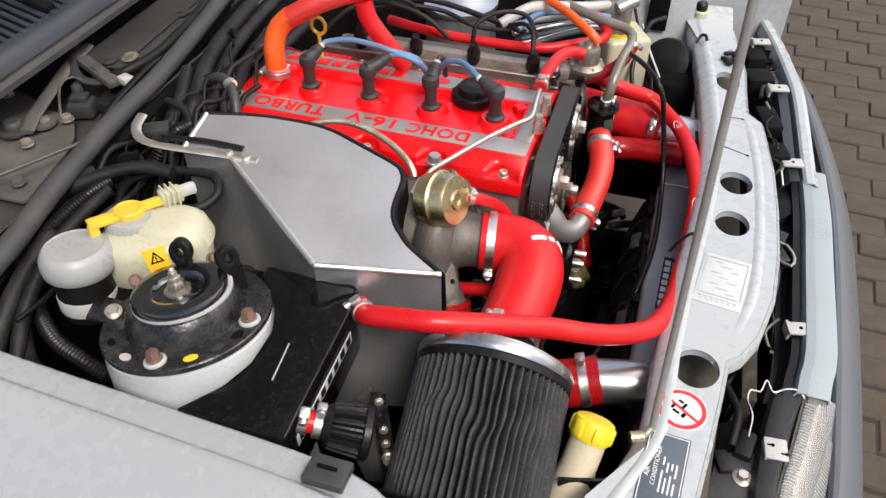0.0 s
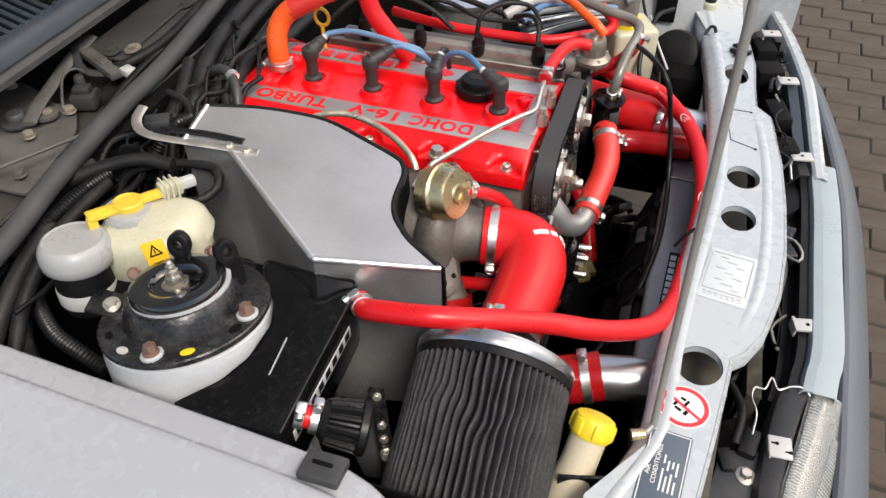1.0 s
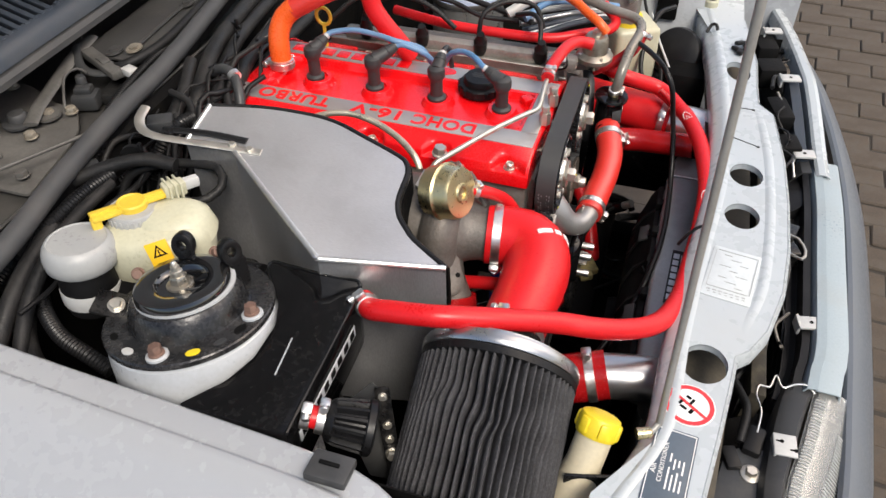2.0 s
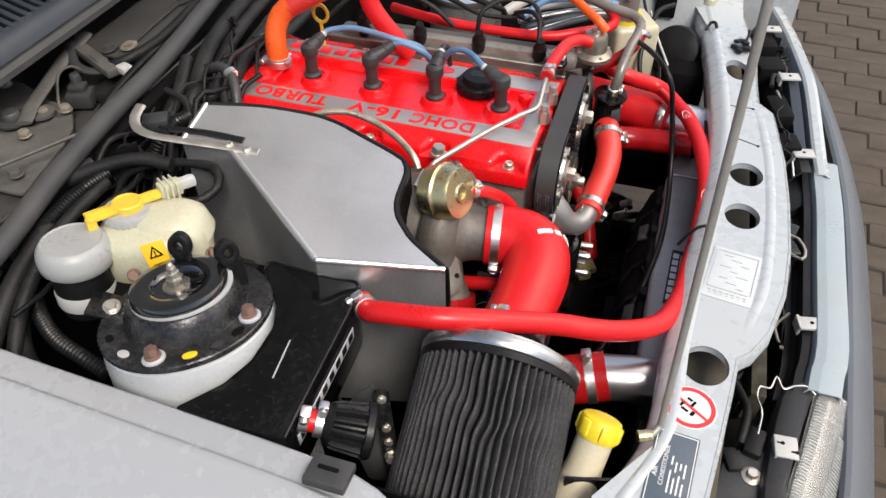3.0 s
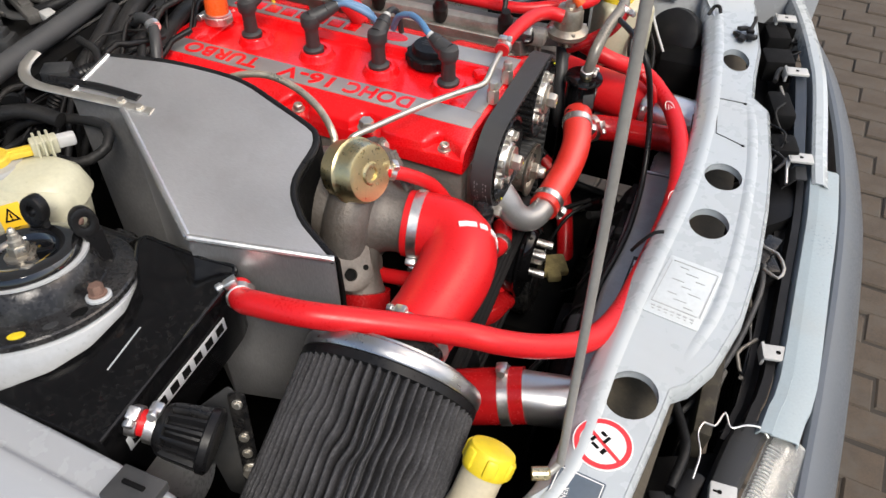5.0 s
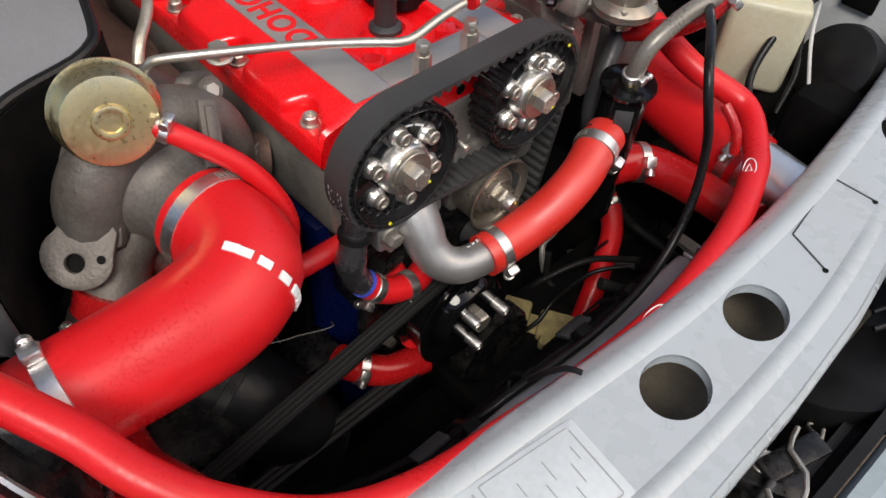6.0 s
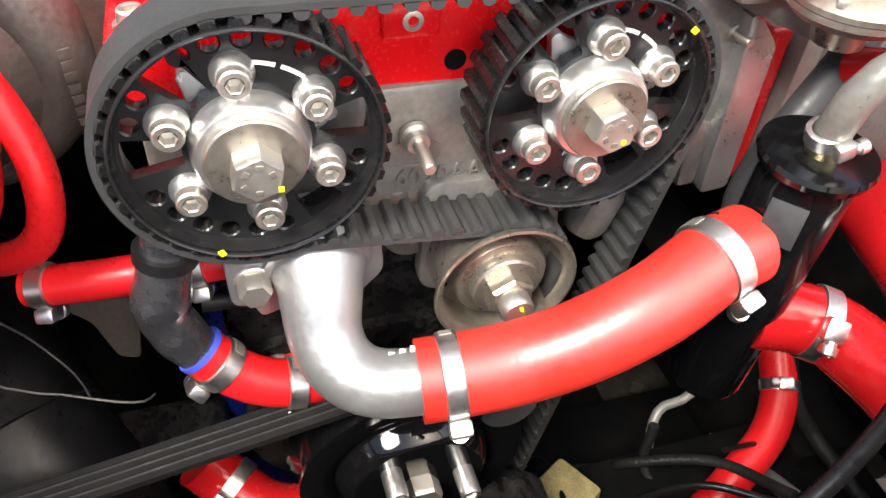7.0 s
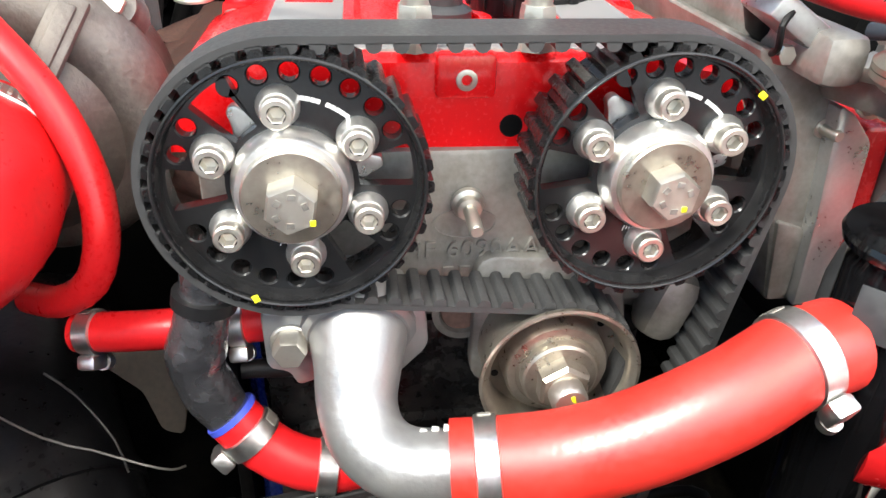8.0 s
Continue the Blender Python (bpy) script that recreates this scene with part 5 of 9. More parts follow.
# ---- intake elbow and cone filter ----
hose("intake_elbow", [(-0.068, -0.217, 0.838, 0.0385), (-0.042, -0.213, 0.837, 0.040), (-0.016, -0.214, 0.834, 0.0425), (0.001, -0.230, 0.830, 0.0430), (0.007, -0.262, 0.825, 0.0425), (0.004, -0.31, 0.820, 0.0405), (0.0, -0.352, 0.818, 0.0395), (-0.002, -0.378, 0.816, 0.039)], 0.04, M_SILICONE, "red silicone intake elbow from turbo to filter", "hose",
     ((0.07, (-0.2, -0.7, -0.5), 0.012, 1.1), (0.91, (-0.2, 0.2, 1), 0.012, 1.1)), None, "red silicone hoses")
FD = Vector((0.03, -0.93, -0.36)).normalized()
FC = Vector((-0.002, -0.398, 0.813))
filt = thing("cone_air_filter", tuple(FC + FD * 0.24), "large black pleated cone air filter with a polished ring", "air filter")
m = along(FC, FD)
b = bmesh.new()
lathe(b, [(0.036, -0.036), (0.041, -0.034), (0.042, -0.016), (0.060, -0.0115), (0.0712, -0.0105)], m, 64, False)
part("neck", b, M_CHIP, filt, "dark moulded neck")
b = bmesh.new()
lathe(b, [(0.0710, -0.0108), (0.0718, -0.0128), (0.0760, -0.0126), (0.0768, -0.0100)], m, 64, False)
part("lip_ring", b, M_RING, filt, "thin bright ring")
b = bmesh.new()
lathe(b, [(0.0766, -0.0102), (0.0785, -0.0088), (0.0835, -0.0078)], m, 64, False)
part("groove", b, M_RUBBER, filt)
b = bmesh.new()
lathe(b, [(0.083, -0.008), (0.0895, -0.006), (0.0915, -0.002), (0.0915, 0.006), (0.090, 0.0085), (0.086, 0.009)], m, 72, False)
part("ring", b, M_RING, filt, "polished aluminium ring")
b = bmesh.new()
lathe(b, [(0.086, 0.0085), (0.0905, 0.010), (0.0905, 0.018), (0.086, 0.020)], m, 72, False)
part("rubber_rim", b, M_RUBBER, filt)
NP, NR = 62, 44
FOLD = (0.0030, 0.0044, 0.0044, 0.0030, -0.0030, -0.0115, -0.0115, -0.0030)
rows = []
for j in range(NR + 1):
    h = 0.016 + 0.243 * j / NR
    r0 = 0.0855 - 0.003 * j / NR
    row = []
    for k in range(NP * 8):
        a = 2 * math.pi * k / (NP * 8)
        c, s = math.cos(a), math.sin(a)
        crush = 0.085 + 0.05 * noise.noise(Vector((c * 1.6, s * 1.6, 3)))
        wob = math.tanh((h - crush) / 0.010) * math.exp(-abs(h - crush) / 0.045) * (0.75 + 0.5 * noise.noise(Vector((c * 3, s * 3, 9))))
        wob += 0.5 * noise.noise(Vector((c * 5, s * 5, h * 22)))
        r = r0 + FOLD[k % 8] + 0.0004 * noise.noise(Vector((c * 30, s * 30, h * 60)))
        aa = a + wob * 0.042
        row.append(m @ Vector((r * math.cos(aa), r * math.sin(aa), h)))
    rows.append(row)
b = bmesh.new()
loft(b, rows, True, False)
part("pleats", b, M_PLEAT, filt, smooth=50)
b = bmesh.new()
lathe(b, [(0.085, 0.255), (0.089, 0.257), (0.089, 0.272), (0.080, 0.276), (0.0, 0.276)], m, 64)
part("end_cap", b, M_RUBBER, filt)
# printed mark on the elbow: a row of white bars
axis = smooth_line([(-0.042, -0.213, 0.837, 0.040), (-0.016, -0.214, 0.834, 0.0425), (0.001, -0.230, 0.830, 0.0430), (0.007, -0.262, 0.825, 0.0425), (0.004, -0.31, 0.820, 0.0405)], 0.002)
for k in range(7):
    b = bmesh.new()
    c = Vector((0.004, -0.229, 0.866)).lerp(Vector((0.031, -0.205, 0.818)), k / 6.0)
    q = min(axis, key=lambda q: (Vector(q[:3]) - c).length)
    n = (c - Vector(q[:3])).normalized()
    block(b, (0.0105, 0.0066, 0.0020), along(Vector(q[:3]) + n * (q[3] + 0.0004), n, n.cross(Vector((0.025, 0.026, -0.054)))), 0.0004)
    part("printed_bar", b, M_WHITE, bpy.data.objects["intake_elbow"], "white printed bar")

# charge pipe from the compressor to the front
# The hose's dark tone holds the shadow under the filter.
hose("charge_hose", [(-0.095, -0.283, 0.779), (-0.089, -0.296, 0.760), (-0.078, -0.318, 0.733), (-0.045, -0.345, 0.712), (0.01, -0.352, 0.716), (0.06, -0.342, 0.733), (0.118, -0.326, 0.747)], 0.031, M_SILICONE_DARK, "wide glossy red charge hose running under the filter", "hose",
     ((0.10, (0.3, -0.5, 1), 0.011, 1.1), (0.93, (0.0, 0.3, 1), 0.012, 1.1)), None, "red silicone hoses")
cp = thing("charge_pipe", (0.11, -0.325, 0.745), "bare aluminium charge pipe going under the slam panel", "pipe")
b = bmesh.new()
tube(b, [(0.100, -0.330, 0.744), (0.135, -0.323, 0.745), (0.165, -0.316, 0.744), (0.183, -0.312, 0.736), (0.190, -0.310, 0.718), (0.192, -0.309, 0.68)], 0.0285, 28)
part("pipe", b, M_RING, cp)

# breather hose round the bay
hose("breather_hose", [(-0.163, -0.404, 0.874), (-0.148, -0.420, 0.880), (-0.125, -0.426, 0.890), (-0.073, -0.426, 0.899), (-0.028, -0.408, 0.891), (0.005, -0.392, 0.882), (0.040, -0.374, 0.871), (0.063, -0.362, 0.862), (0.094, -0.350, 0.852), (0.125, -0.330, 0.838), (0.156, -0.296, 0.818), (0.175, -0.260, 0.805), (0.188, -0.211, 0.797), (0.195, -0.151, 0.793), (0.201, -0.094, 0.790), (0.206, -0.006, 0.790), (0.203, 0.056, 0.792), (0.190, 0.133, 0.792), (0.168, 0.202, 0.791), (0.149, 0.241, 0.788), (0.108, 0.283, 0.797), (0.052, 0.265, 0.820), (-0.010, 0.270, 0.840)], 0.0125, M_SILICONE,
     "long red silicone breather hose round the engine bay", "hose", ((0.012, (-0.2, -0.3, 1), 0.011, 1.1),), None, "red silicone hoses")

for at, along_hose in (((0.168, 0.202, 0.791), (-0.45, 0.88, 0.0)), ((0.206, -0.006, 0.790), (-0.1, 1.0, 0.0))):
    n = Vector((0, -0.83, 0.56))
    t = Vector(along_hose).normalized()
    n = (n - t * n.dot(t)).normalized()
    c, w = Vector(at) + n * 0.0124, n.cross(t)
    b = bmesh.new()
    tube(b, [tuple(c + t * 0.0135 * math.cos(a) + w * 0.0058 * math.sin(a) - n * 0.0016 * math.sin(a) ** 2) for a in (2 * math.pi * k / 24 for k in range(25))], 0.0006, 6, curve=False, caps=False)
    tube(b, [tuple(c + t * u + w * v) for u, v in ((-0.005, -0.003), (0.005, 0.0), (-0.005, 0.003), (-0.005, -0.003))], 0.0007, 6, curve=False)
    part("printed_mark", b, M_WHITE, bpy.data.objects["breather_hose"], "white printed oval mark")

# ---- far side of the engine ----
swirl = thing("swirl_pot", (0.036, 0.172, 0.70), "gloss black swirl pot with a round lid", "swirl pot")
b = bmesh.new()
lathe(b, [(0.0, -0.17), (0.021, -0.17), (0.0225, -0.165), (0.0225, -0.012), (0.0205, -0.008), (0.0205, -0.004), (0.0265, -0.003), (0.0275, 0.0005), (0.0265, 0.003), (0.009, 0.004)], along((0.036, 0.172, 0.834), (0.05, -0.02, 1)), 40)
part("pot", b, M_GLOSS, swirl)
b = bmesh.new()
tube(b, [(0.036, 0.165, 0.792), (0.037, 0.135, 0.789)], 0.0145, 24, curve=False)
part("stub", b, M_GLOSS, swirl)
b = bmesh.new()
tube(b, [(0.038, 0.172, 0.836), (0.040, 0.170, 0.846)], 0.0085, 20, curve=False)
part("neck", b, M_GOLD, swirl)
# Thin blue-grey plate imitates sky reflected in the gloss black.
b = bmesh.new()
m = along((0.0505, 0.1535, 0.808), (0.62, -0.75, 0.15))
block(b, (0.017, 0.022, 0.0012), m, 0.0003)
lab = part("label", b, M_GREY_PLASTIC, swirl, "blue-grey plate painted as a sky reflection on the gloss pot")

bph = lead("bypass_hose", [(0.039, 0.171, 0.842), (0.043, 0.168, 0.860), (0.046, 0.175, 0.880), (0.052, 0.212, 0.900), (0.060, 0.247, 0.910), (0.059, 0.272, 0.915), (0.045, 0.287, 0.919), (0.020, 0.293, 0.922), (-0.015, 0.303, 0.926), (-0.08, 0.34, 0.93), (-0.16, 0.42, 0.92)], 0.0082, M_OLIVE, "olive-grey rubber hose rising from the swirl pot", "hose")
clamp(bph, (0.0395, 0.168, 0.848), (0.1, -0.3, 1), 0.0080, M_STAINLESS, 0.008, (1, 0, 0), 0.8)
lead("black_cable", [(0.062, 0.228, 0.905), (0.088, 0.188, 0.910), (0.112, 0.150, 0.907), (0.127, 0.138, 0.885), (0.1355, 0.149, 0.840), (0.146, 0.140, 0.790), (0.154, 0.110, 0.748), (0.158, 0.070, 0.728), (0.159, 0.010, 0.7205), (0.156, -0.043, 0.7200), (0.150, -0.085, 0.7150), (0.143, -0.115, 0.700), (0.127, -0.150, 0.668), (0.105, -0.19, 0.64), (0.07, -0.24, 0.60)], 0.0042, M_RUBBER, "thin black cable hanging down to the radiator", "cable", "black cables")
tee = hose("tee_hose", [(0.066, 0.255, 0.912), (0.055, 0.238, 0.888), (0.03, 0.225, 0.868), (-0.005, 0.215, 0.852)], 0.0095, M_SILICONE_DARK, "short red hose branching under the grey one", "hose", ((0.05, (1, 0, 0.3), 0.008, 0.9),), None, "red silicone hoses")

# charge hose to the inlet and its pipe
hose("charge_hose", [(-0.06, 0.318, 0.748), (-0.03, 0.315, 0.744), (0.0, 0.310, 0.742), (0.05, 0.299, 0.741), (0.138, 0.284, 0.737)], 0.0355, M_SILICONE, "wide red charge hose to the inlet side", "hose", ((0.94, (0.3, -0.8, 0.6), 0.012, 1.1),), None, "red silicone hoses")
cp2 = thing("charge_pipe", (0.17, 0.28, 0.736), "bare aluminium charge pipe under the slam panel", "pipe")
b = bmesh.new()
tube(b, [(0.100, 0.290, 0.738), (0.15, 0.284, 0.736), (0.20, 0.279, 0.735), (0.25, 0.277, 0.733)], 0.0315, 28)
part("pipe", b, M_POLISHED, cp2)
lead("red_strap", [(0.11, 0.225, 0.828, 0.005), (0.13, 0.222, 0.812, 0.005), (0.137, 0.22, 0.79, 0.005)], 0.005, M_SILICONE_DARK, "thin red hose stub beside the clamp", "hose")
hose("radiator_hose", [(0.036, 0.178, 0.727), (0.046, 0.205, 0.725), (0.060, 0.221, 0.722), (0.095, 0.228, 0.722), (0.14, 0.222, 0.728), (0.185, 0.215, 0.735)], 0.0205, M_SILICONE_DARK, "glossy dark red radiator hose", "hose", ((0.22, (0.5, -0.5, 0.6), 0.011, 1.1),), None, "red silicone hoses")
hose("heater_hose", [(-0.05, 0.335, 0.545), (-0.02, 0.325, 0.525), (0.003, 0.305, 0.505), (0.022, 0.266, 0.484), (0.036, 0.232, 0.460), (0.046, 0.205, 0.430), (0.05, 0.19, 0.39)], 0.0150, M_SILICONE, "red silicone hose hanging down in the bay", "hose", ((0.12, (1, -0.5, 0.2), 0.010, 1.0),), None, "red silicone hoses")

# inlet plates beside the far pulley
inl = thing("inlet_manifold", (-0.2, 0.16, 0.72), "dull cast alloy inlet manifold with flange plates", "manifold")
SIDE = lambda x: Matrix(((0, 0, 1, x), (1, 0, 0, 0), (0, 1, 0, 0), (0, 0, 0, 1)))
b = bmesh.new()
slab(b, rounded([(0.140, 0.888), (0.158, 0.882), (0.190, 0.856), (0.205, 0.842), (0.207, 0.744), (0.178, 0.744), (0.170, 0.79)], 0.004), 0.39, SIDE(-0.056), 0.002)
plate = part("flange_plate", b, M_ALU_DULL, inl, "cast alloy flange plate")
b = bmesh.new()
slab(b, rounded([(0.183, 0.862), (0.192, 0.857), (0.2055, 0.842), (0.2090, 0.746), (0.1900, 0.744), (0.1880, 0.80)], 0.004), 0.05, SIDE(-0.046), 0.0015)
part("raised_edge", b, M_ALU, plate, "machined lighter edge")
b = bmesh.new()
slab(b, rounded([(0.172, 0.796), (0.189, 0.790), (0.189, 0.748), (0.178, 0.746)], 0.003), 0.02, SIDE(-0.053), 0.001)
part("lower_pad", b, M_ALU_DULL, plate)
b = bmesh.new()
lathe(b, [(0.0050, 0), (0.0050, 0.001), (0.0030, 0.0012), (0.0030, 0.012), (0.0024, 0.013), (0, 0.013)], along((-0.0565, 0.184, 0.8465), (1, 0.1, 0)), 16)
part("stud", b, M_STEEL, inl)
b = bmesh.new()
slab(b, rounded([(0.2095, 0.846), (0.226, 0.846), (0.228, 0.742), (0.2115, 0.742)], 0.004), 0.36, SIDE(-0.058), 0.003)
part("red_edge", b, M_SILICONE_DARK, inl, "dark red painted flange edge")
b = bmesh.new()
slab(b, rounded([(0.2290, 0.850), (0.243, 0.850), (0.245, 0.74), (0.2305, 0.74)], 0.004), 0.36, SIDE(-0.050), 0.002)
part("outer_plate", b, M_ALU_DULL, inl)
b = bmesh.new()
block(b, (0.030, 0.056, 0.0125), Matrix.Translation((-0.054, 0.158, 0.8955)) @ Matrix.Rotation(radians(-33), 4, "X"), 0.002)
part("rail_end", b, M_ALU, inl, "bare alloy bar end")
b = bmesh.new()
tube(b, [(-0.040, 0.142, 0.907), (-0.037, 0.137, 0.9015), (-0.039, 0.139, 0.892), (-0.050, 0.143, 0.886)], 0.0016, 8)
part("wire_tie", b, M_PLASTIC, inl)
bolt(inl, (-0.046, 0.196, 0.866), (0.9, 0.2, 0.4), 0.018, 0.012, M_STEEL, "hex_plug", washer=0.011)
bolt(inl, (-0.050, 0.147, 0.886), (1, 0.1, 0.1), 0.009, 0.006, M_STEEL)
b = bmesh.new()
block(b, (0.40, 0.05, 0.055), Matrix.Translation((-0.26, 0.165, 0.845)), 0.012)
for k in range(4):
    tube(b, [(-0.41 + 0.1 * k, 0.13, 0.84), (-0.41 + 0.1 * k, 0.19, 0.835), (-0.41 + 0.1 * k, 0.25, 0.80)], 0.024, 16)
block(b, (0.44, 0.10, 0.09), Matrix.Translation((-0.24, 0.30, 0.78)), 0.03)
part("plenum", b, M_TURBO, inl)
# black breather pipe beside the plates
lead("breather_pipe", [(-0.02, 0.236, 0.872), (-0.012, 0.218, 0.852), (-0.004, 0.196, 0.828), (0.0, 0.181, 0.806), (0.001, 0.176, 0.780), (0.006, 0.182, 0.74)], 0.0095, M_BOOT, "black rubber breather pipe beside the swirl pot", "hose")

# fuel pressure regulator
reg = thing("pressure_regulator", (-0.003, 0.195, 0.868), "bare aluminium fuel pressure regulator", "regulator")
b = bmesh.new()
rm = along((-0.003, 0.196, 0.890), (0.02, -0.02, 1))
lathe(b, [(0.012, -0.022), (0.014, -0.012), (0.026, -0.008), (0.030, -0.004), (0.030, -0.001)], rm, 44)
part("base", b, M_BRONZED, reg)
b = bmesh.new()
lathe(b, [(0.0300, -0.0006), (0.0300, 0.002), (0.026, 0.005), (0.0205, 0.008), (0.0195, 0.030), (0.0165, 0.036), (0.008, 0.038)], rm, 44)
part("dome", b, M_BRONZED, reg)
b = bmesh.new()
lathe(b, [(0.0080, 0.0375), (0.0075, 0.044), (0.0, 0.045)], rm, 20)
part("adjuster", b, M_STEEL, reg)
for k in range(4):
    bolt(reg, rm @ Vector((0.0255 * math.cos(k * 1.57 + 0.6), 0.0255 * math.sin(k * 1.57 + 0.6), 0.004)), (0, 0, 1), 0.005, 0.003, M_STEEL)
bl = thing("regulator_bracket", (-0.04, 0.18, 0.86), "cast alloy bracket under the regulator", "bracket")
b = bmesh.new()
block(b, (0.06, 0.030, 0.02), Matrix.Translation((-0.035, 0.198, 0.872)) @ Matrix.Rotation(radians(20), 4, "Z"), 0.006)
part("arm", b, M_ALU_DULL, bl)
for x, y in ((-0.03, 0.182), (-0.065, 0.190)):
    bolt(bl, (x, y, 0.882), (0.3, -0.4, 0.8), 0.012, 0.008, M_STEEL)

# fuel rail with its hoses
rail = thing("fuel_rail", (-0.22, 0.20, 0.875), "brownish alloy fuel rail with black injectors", "fuel rail")
b = bmesh.new()
block(b, (0.40, 0.022, 0.024), Matrix.Translation((-0.225, 0.165, 0.888)), 0.006)
part("rail", b, M_ALU_DULL, rail)
for k in range(4):
    x = -0.385 + 0.1 * k
    b = bmesh.new()
    lathe(b, [(0.009, -0.03), (0.009, 0.0), (0.011, 0.004), (0.011, 0.026), (0.008, 0.030), (0.006, 0.042), (0, 0.042)], along((x, 0.160, 0.888), (0.1, -0.35, 0.9)), 18)
    part("injector", b, M_PLASTIC, rail)
hose("fuel_hose", [(-0.36, 0.232, 0.905), (-0.30, 0.215, 0.905), (-0.24, 0.205, 0.904), (-0.16, 0.205, 0.902), (-0.08, 0.21, 0.902), (-0.03, 0.235, 0.905), (0.01, 0.262, 0.905), (0.015, 0.29, 0.91), (-0.01, 0.31, 0.925)], 0.0082, M_SILICONE, "red fuel hose running along the rail", "hose", (), None, "red silicone hoses")
hose("vacuum_hose", [(-0.049, 0.036, 0.930), (-0.049, 0.06, 0.934), (-0.043, 0.10, 0.937), (-0.035, 0.135, 0.935), (-0.022, 0.158, 0.93), (-0.005, 0.165, 0.925)], 0.0092, M_SILICONE, "red silicone hose from the unions to the regulator", "hose", ((0.06, (0, -0.5, 1), 0.008, 0.9),), None, "red silicone hoses")
# Orange here stands for strong sun on a red hose.
hose("vacuum_hose", [(0.012, 0.196, 0.932), (-0.002, 0.199, 0.945), (-0.024, 0.218, 0.950), (-0.047, 0.240, 0.955), (-0.09, 0.28, 0.955)], 0.0072, M_ORANGE, "red hose painted sunlit orange, looping over the inlet", "hose", (), None, "red silicone hoses")
for pts in ([(-0.385, 0.150, 0.925), (-0.37, 0.16, 0.96), (-0.34, 0.18, 0.97), (-0.31, 0.21, 0.95), (-0.30, 0.23, 0.915)],
            [(-0.185, 0.150, 0.925), (-0.18, 0.16, 0.955), (-0.15, 0.19, 0.965), (-0.11, 0.21, 0.955), (-0.09, 0.205, 0.92)],
            [(-0.085, 0.150, 0.925), (-0.09, 0.17, 0.945), (-0.11, 0.2, 0.945), (-0.14, 0.22, 0.93)]):
    lead("injector_wire", pts, 0.0038, M_LOOM, "black taped injector wire", "cable", "injector wires")

# hard pipes and hoses behind the cam cover
# Lower length orange, upper red: the highlight's fall-off painted in two colours.
orange = thing("breather_pipe", (-0.473, 0.020, 0.890), "red pipe painted sunlit orange, bending up from the cam cover's end", "pipe")
b = bmesh.new()
tube(b, [(-0.474, 0.018, 0.888), (-0.477, 0.023, 0.920), (-0.478, 0.032, 0.945), (-0.470, 0.044, 0.966), (-0.452, 0.0497, 0.981)], 0.0165, 24)
part("pipe", b, M_ORANGE, orange)
b = bmesh.new()
tube(b, [(-0.456, 0.0485, 0.978), (-0.445, 0.052, 0.984), (-0.413, 0.065, 1.000), (-0.381, 0.082, 1.010), (-0.32, 0.12, 1.02)], 0.0164, 24)
part("upper_pipe", b, M_ORANGE_RED, orange, "upper length without the sunlit orange")
b = bmesh.new()
lathe(b, [(0.0185, -0.007), (0.0185, 0.007), (0.016, 0.008)], along((-0.4745, 0.019, 0.897), (0, 0.1, 1)), 28)
part("collar", b, M_POLISHED, orange, "bright steel collar")
clamp(orange, (-0.4745, 0.019, 0.896), (0, 0.1, 1), 0.0185, M_STAINLESS, 0.01, (-1, 0, 0), 1.1)
hose("coolant_hose", [(-0.346, 0.091, 1.000), (-0.338, 0.089, 0.975), (-0.321, 0.089, 0.950), (-0.302, 0.092, 0.925), (-0.285, 0.100, 0.895)], 0.0145, M_SILICONE, "red silicone hose dropping behind the cam cover", "hose", (), None, "red silicone hoses")
dip = thing("dipstick", (-0.436, 0.10, 0.92), "yellow ring handle of the oil dipstick", "dipstick")
b = bmesh.new()
ring = [(-0.434 + 0.0125 * math.cos(w), 0.10 + 0.002, 0.944 + 0.0145 * math.sin(w)) for w in (2 * math.pi * k / 24 for k in range(25))]
tube(b, ring, 0.0030, 10, curve=False, caps=False)
tube(b, [(-0.434, 0.10, 0.93), (-0.434, 0.101, 0.89)], 0.003, 10, curve=False)
part("ring_handle", b, M_YELLOW_DIRTY, dip)

# ---- low on the turbo side ----
dk = thing("air_duct", (-0.06, -0.235, 0.55), "dusty black rubber duct low beside the engine", "duct")
b = bmesh.new()
tube(b, [(-0.26, -0.30, 0.60, 0.055), (-0.19, -0.285, 0.625, 0.058), (-0.12, -0.262, 0.628, 0.058), (-0.065, -0.235, 0.610, 0.055), (-0.03, -0.205, 0.572, 0.050), (-0.015, -0.185, 0.52, 0.046)], seg=28)
part("duct", b, M_SEAL_DARK, dk)
for k, (p, d, r) in enumerate((((-0.19, -0.285, 0.625), (1, 0.3, 0.2), 0.0595), ((-0.065, -0.235, 0.610), (0.8, 0.45, -0.4), 0.057))):
    b = bmesh.new()
    lathe(b, [(r - 0.004, -0.006), (r, -0.005), (r, 0.005), (r - 0.004, 0.006)], along(p, d), 36)
    part("rib", b, M_SEAL_DARK, dk)
lead("earth_wire", [(-0.06, -0.262, 0.712), (-0.024, -0.206, 0.708), (-0.016, -0.181, 0.705), (-0.009, -0.157, 0.700), (-0.012, -0.145, 0.692), (-0.022, -0.141, 0.684)], 0.0006, M_DUST_PLATE, "thin pale wire hanging under the turbo", "wire")
lead("earth_wire", [(-0.085, -0.225, 0.70), (-0.07, -0.205, 0.695), (-0.055, -0.185, 0.675), (-0.05, -0.18, 0.655)], 0.0007, M_GREY_PLASTIC, "thin grey wire hanging under the turbo", "wire")
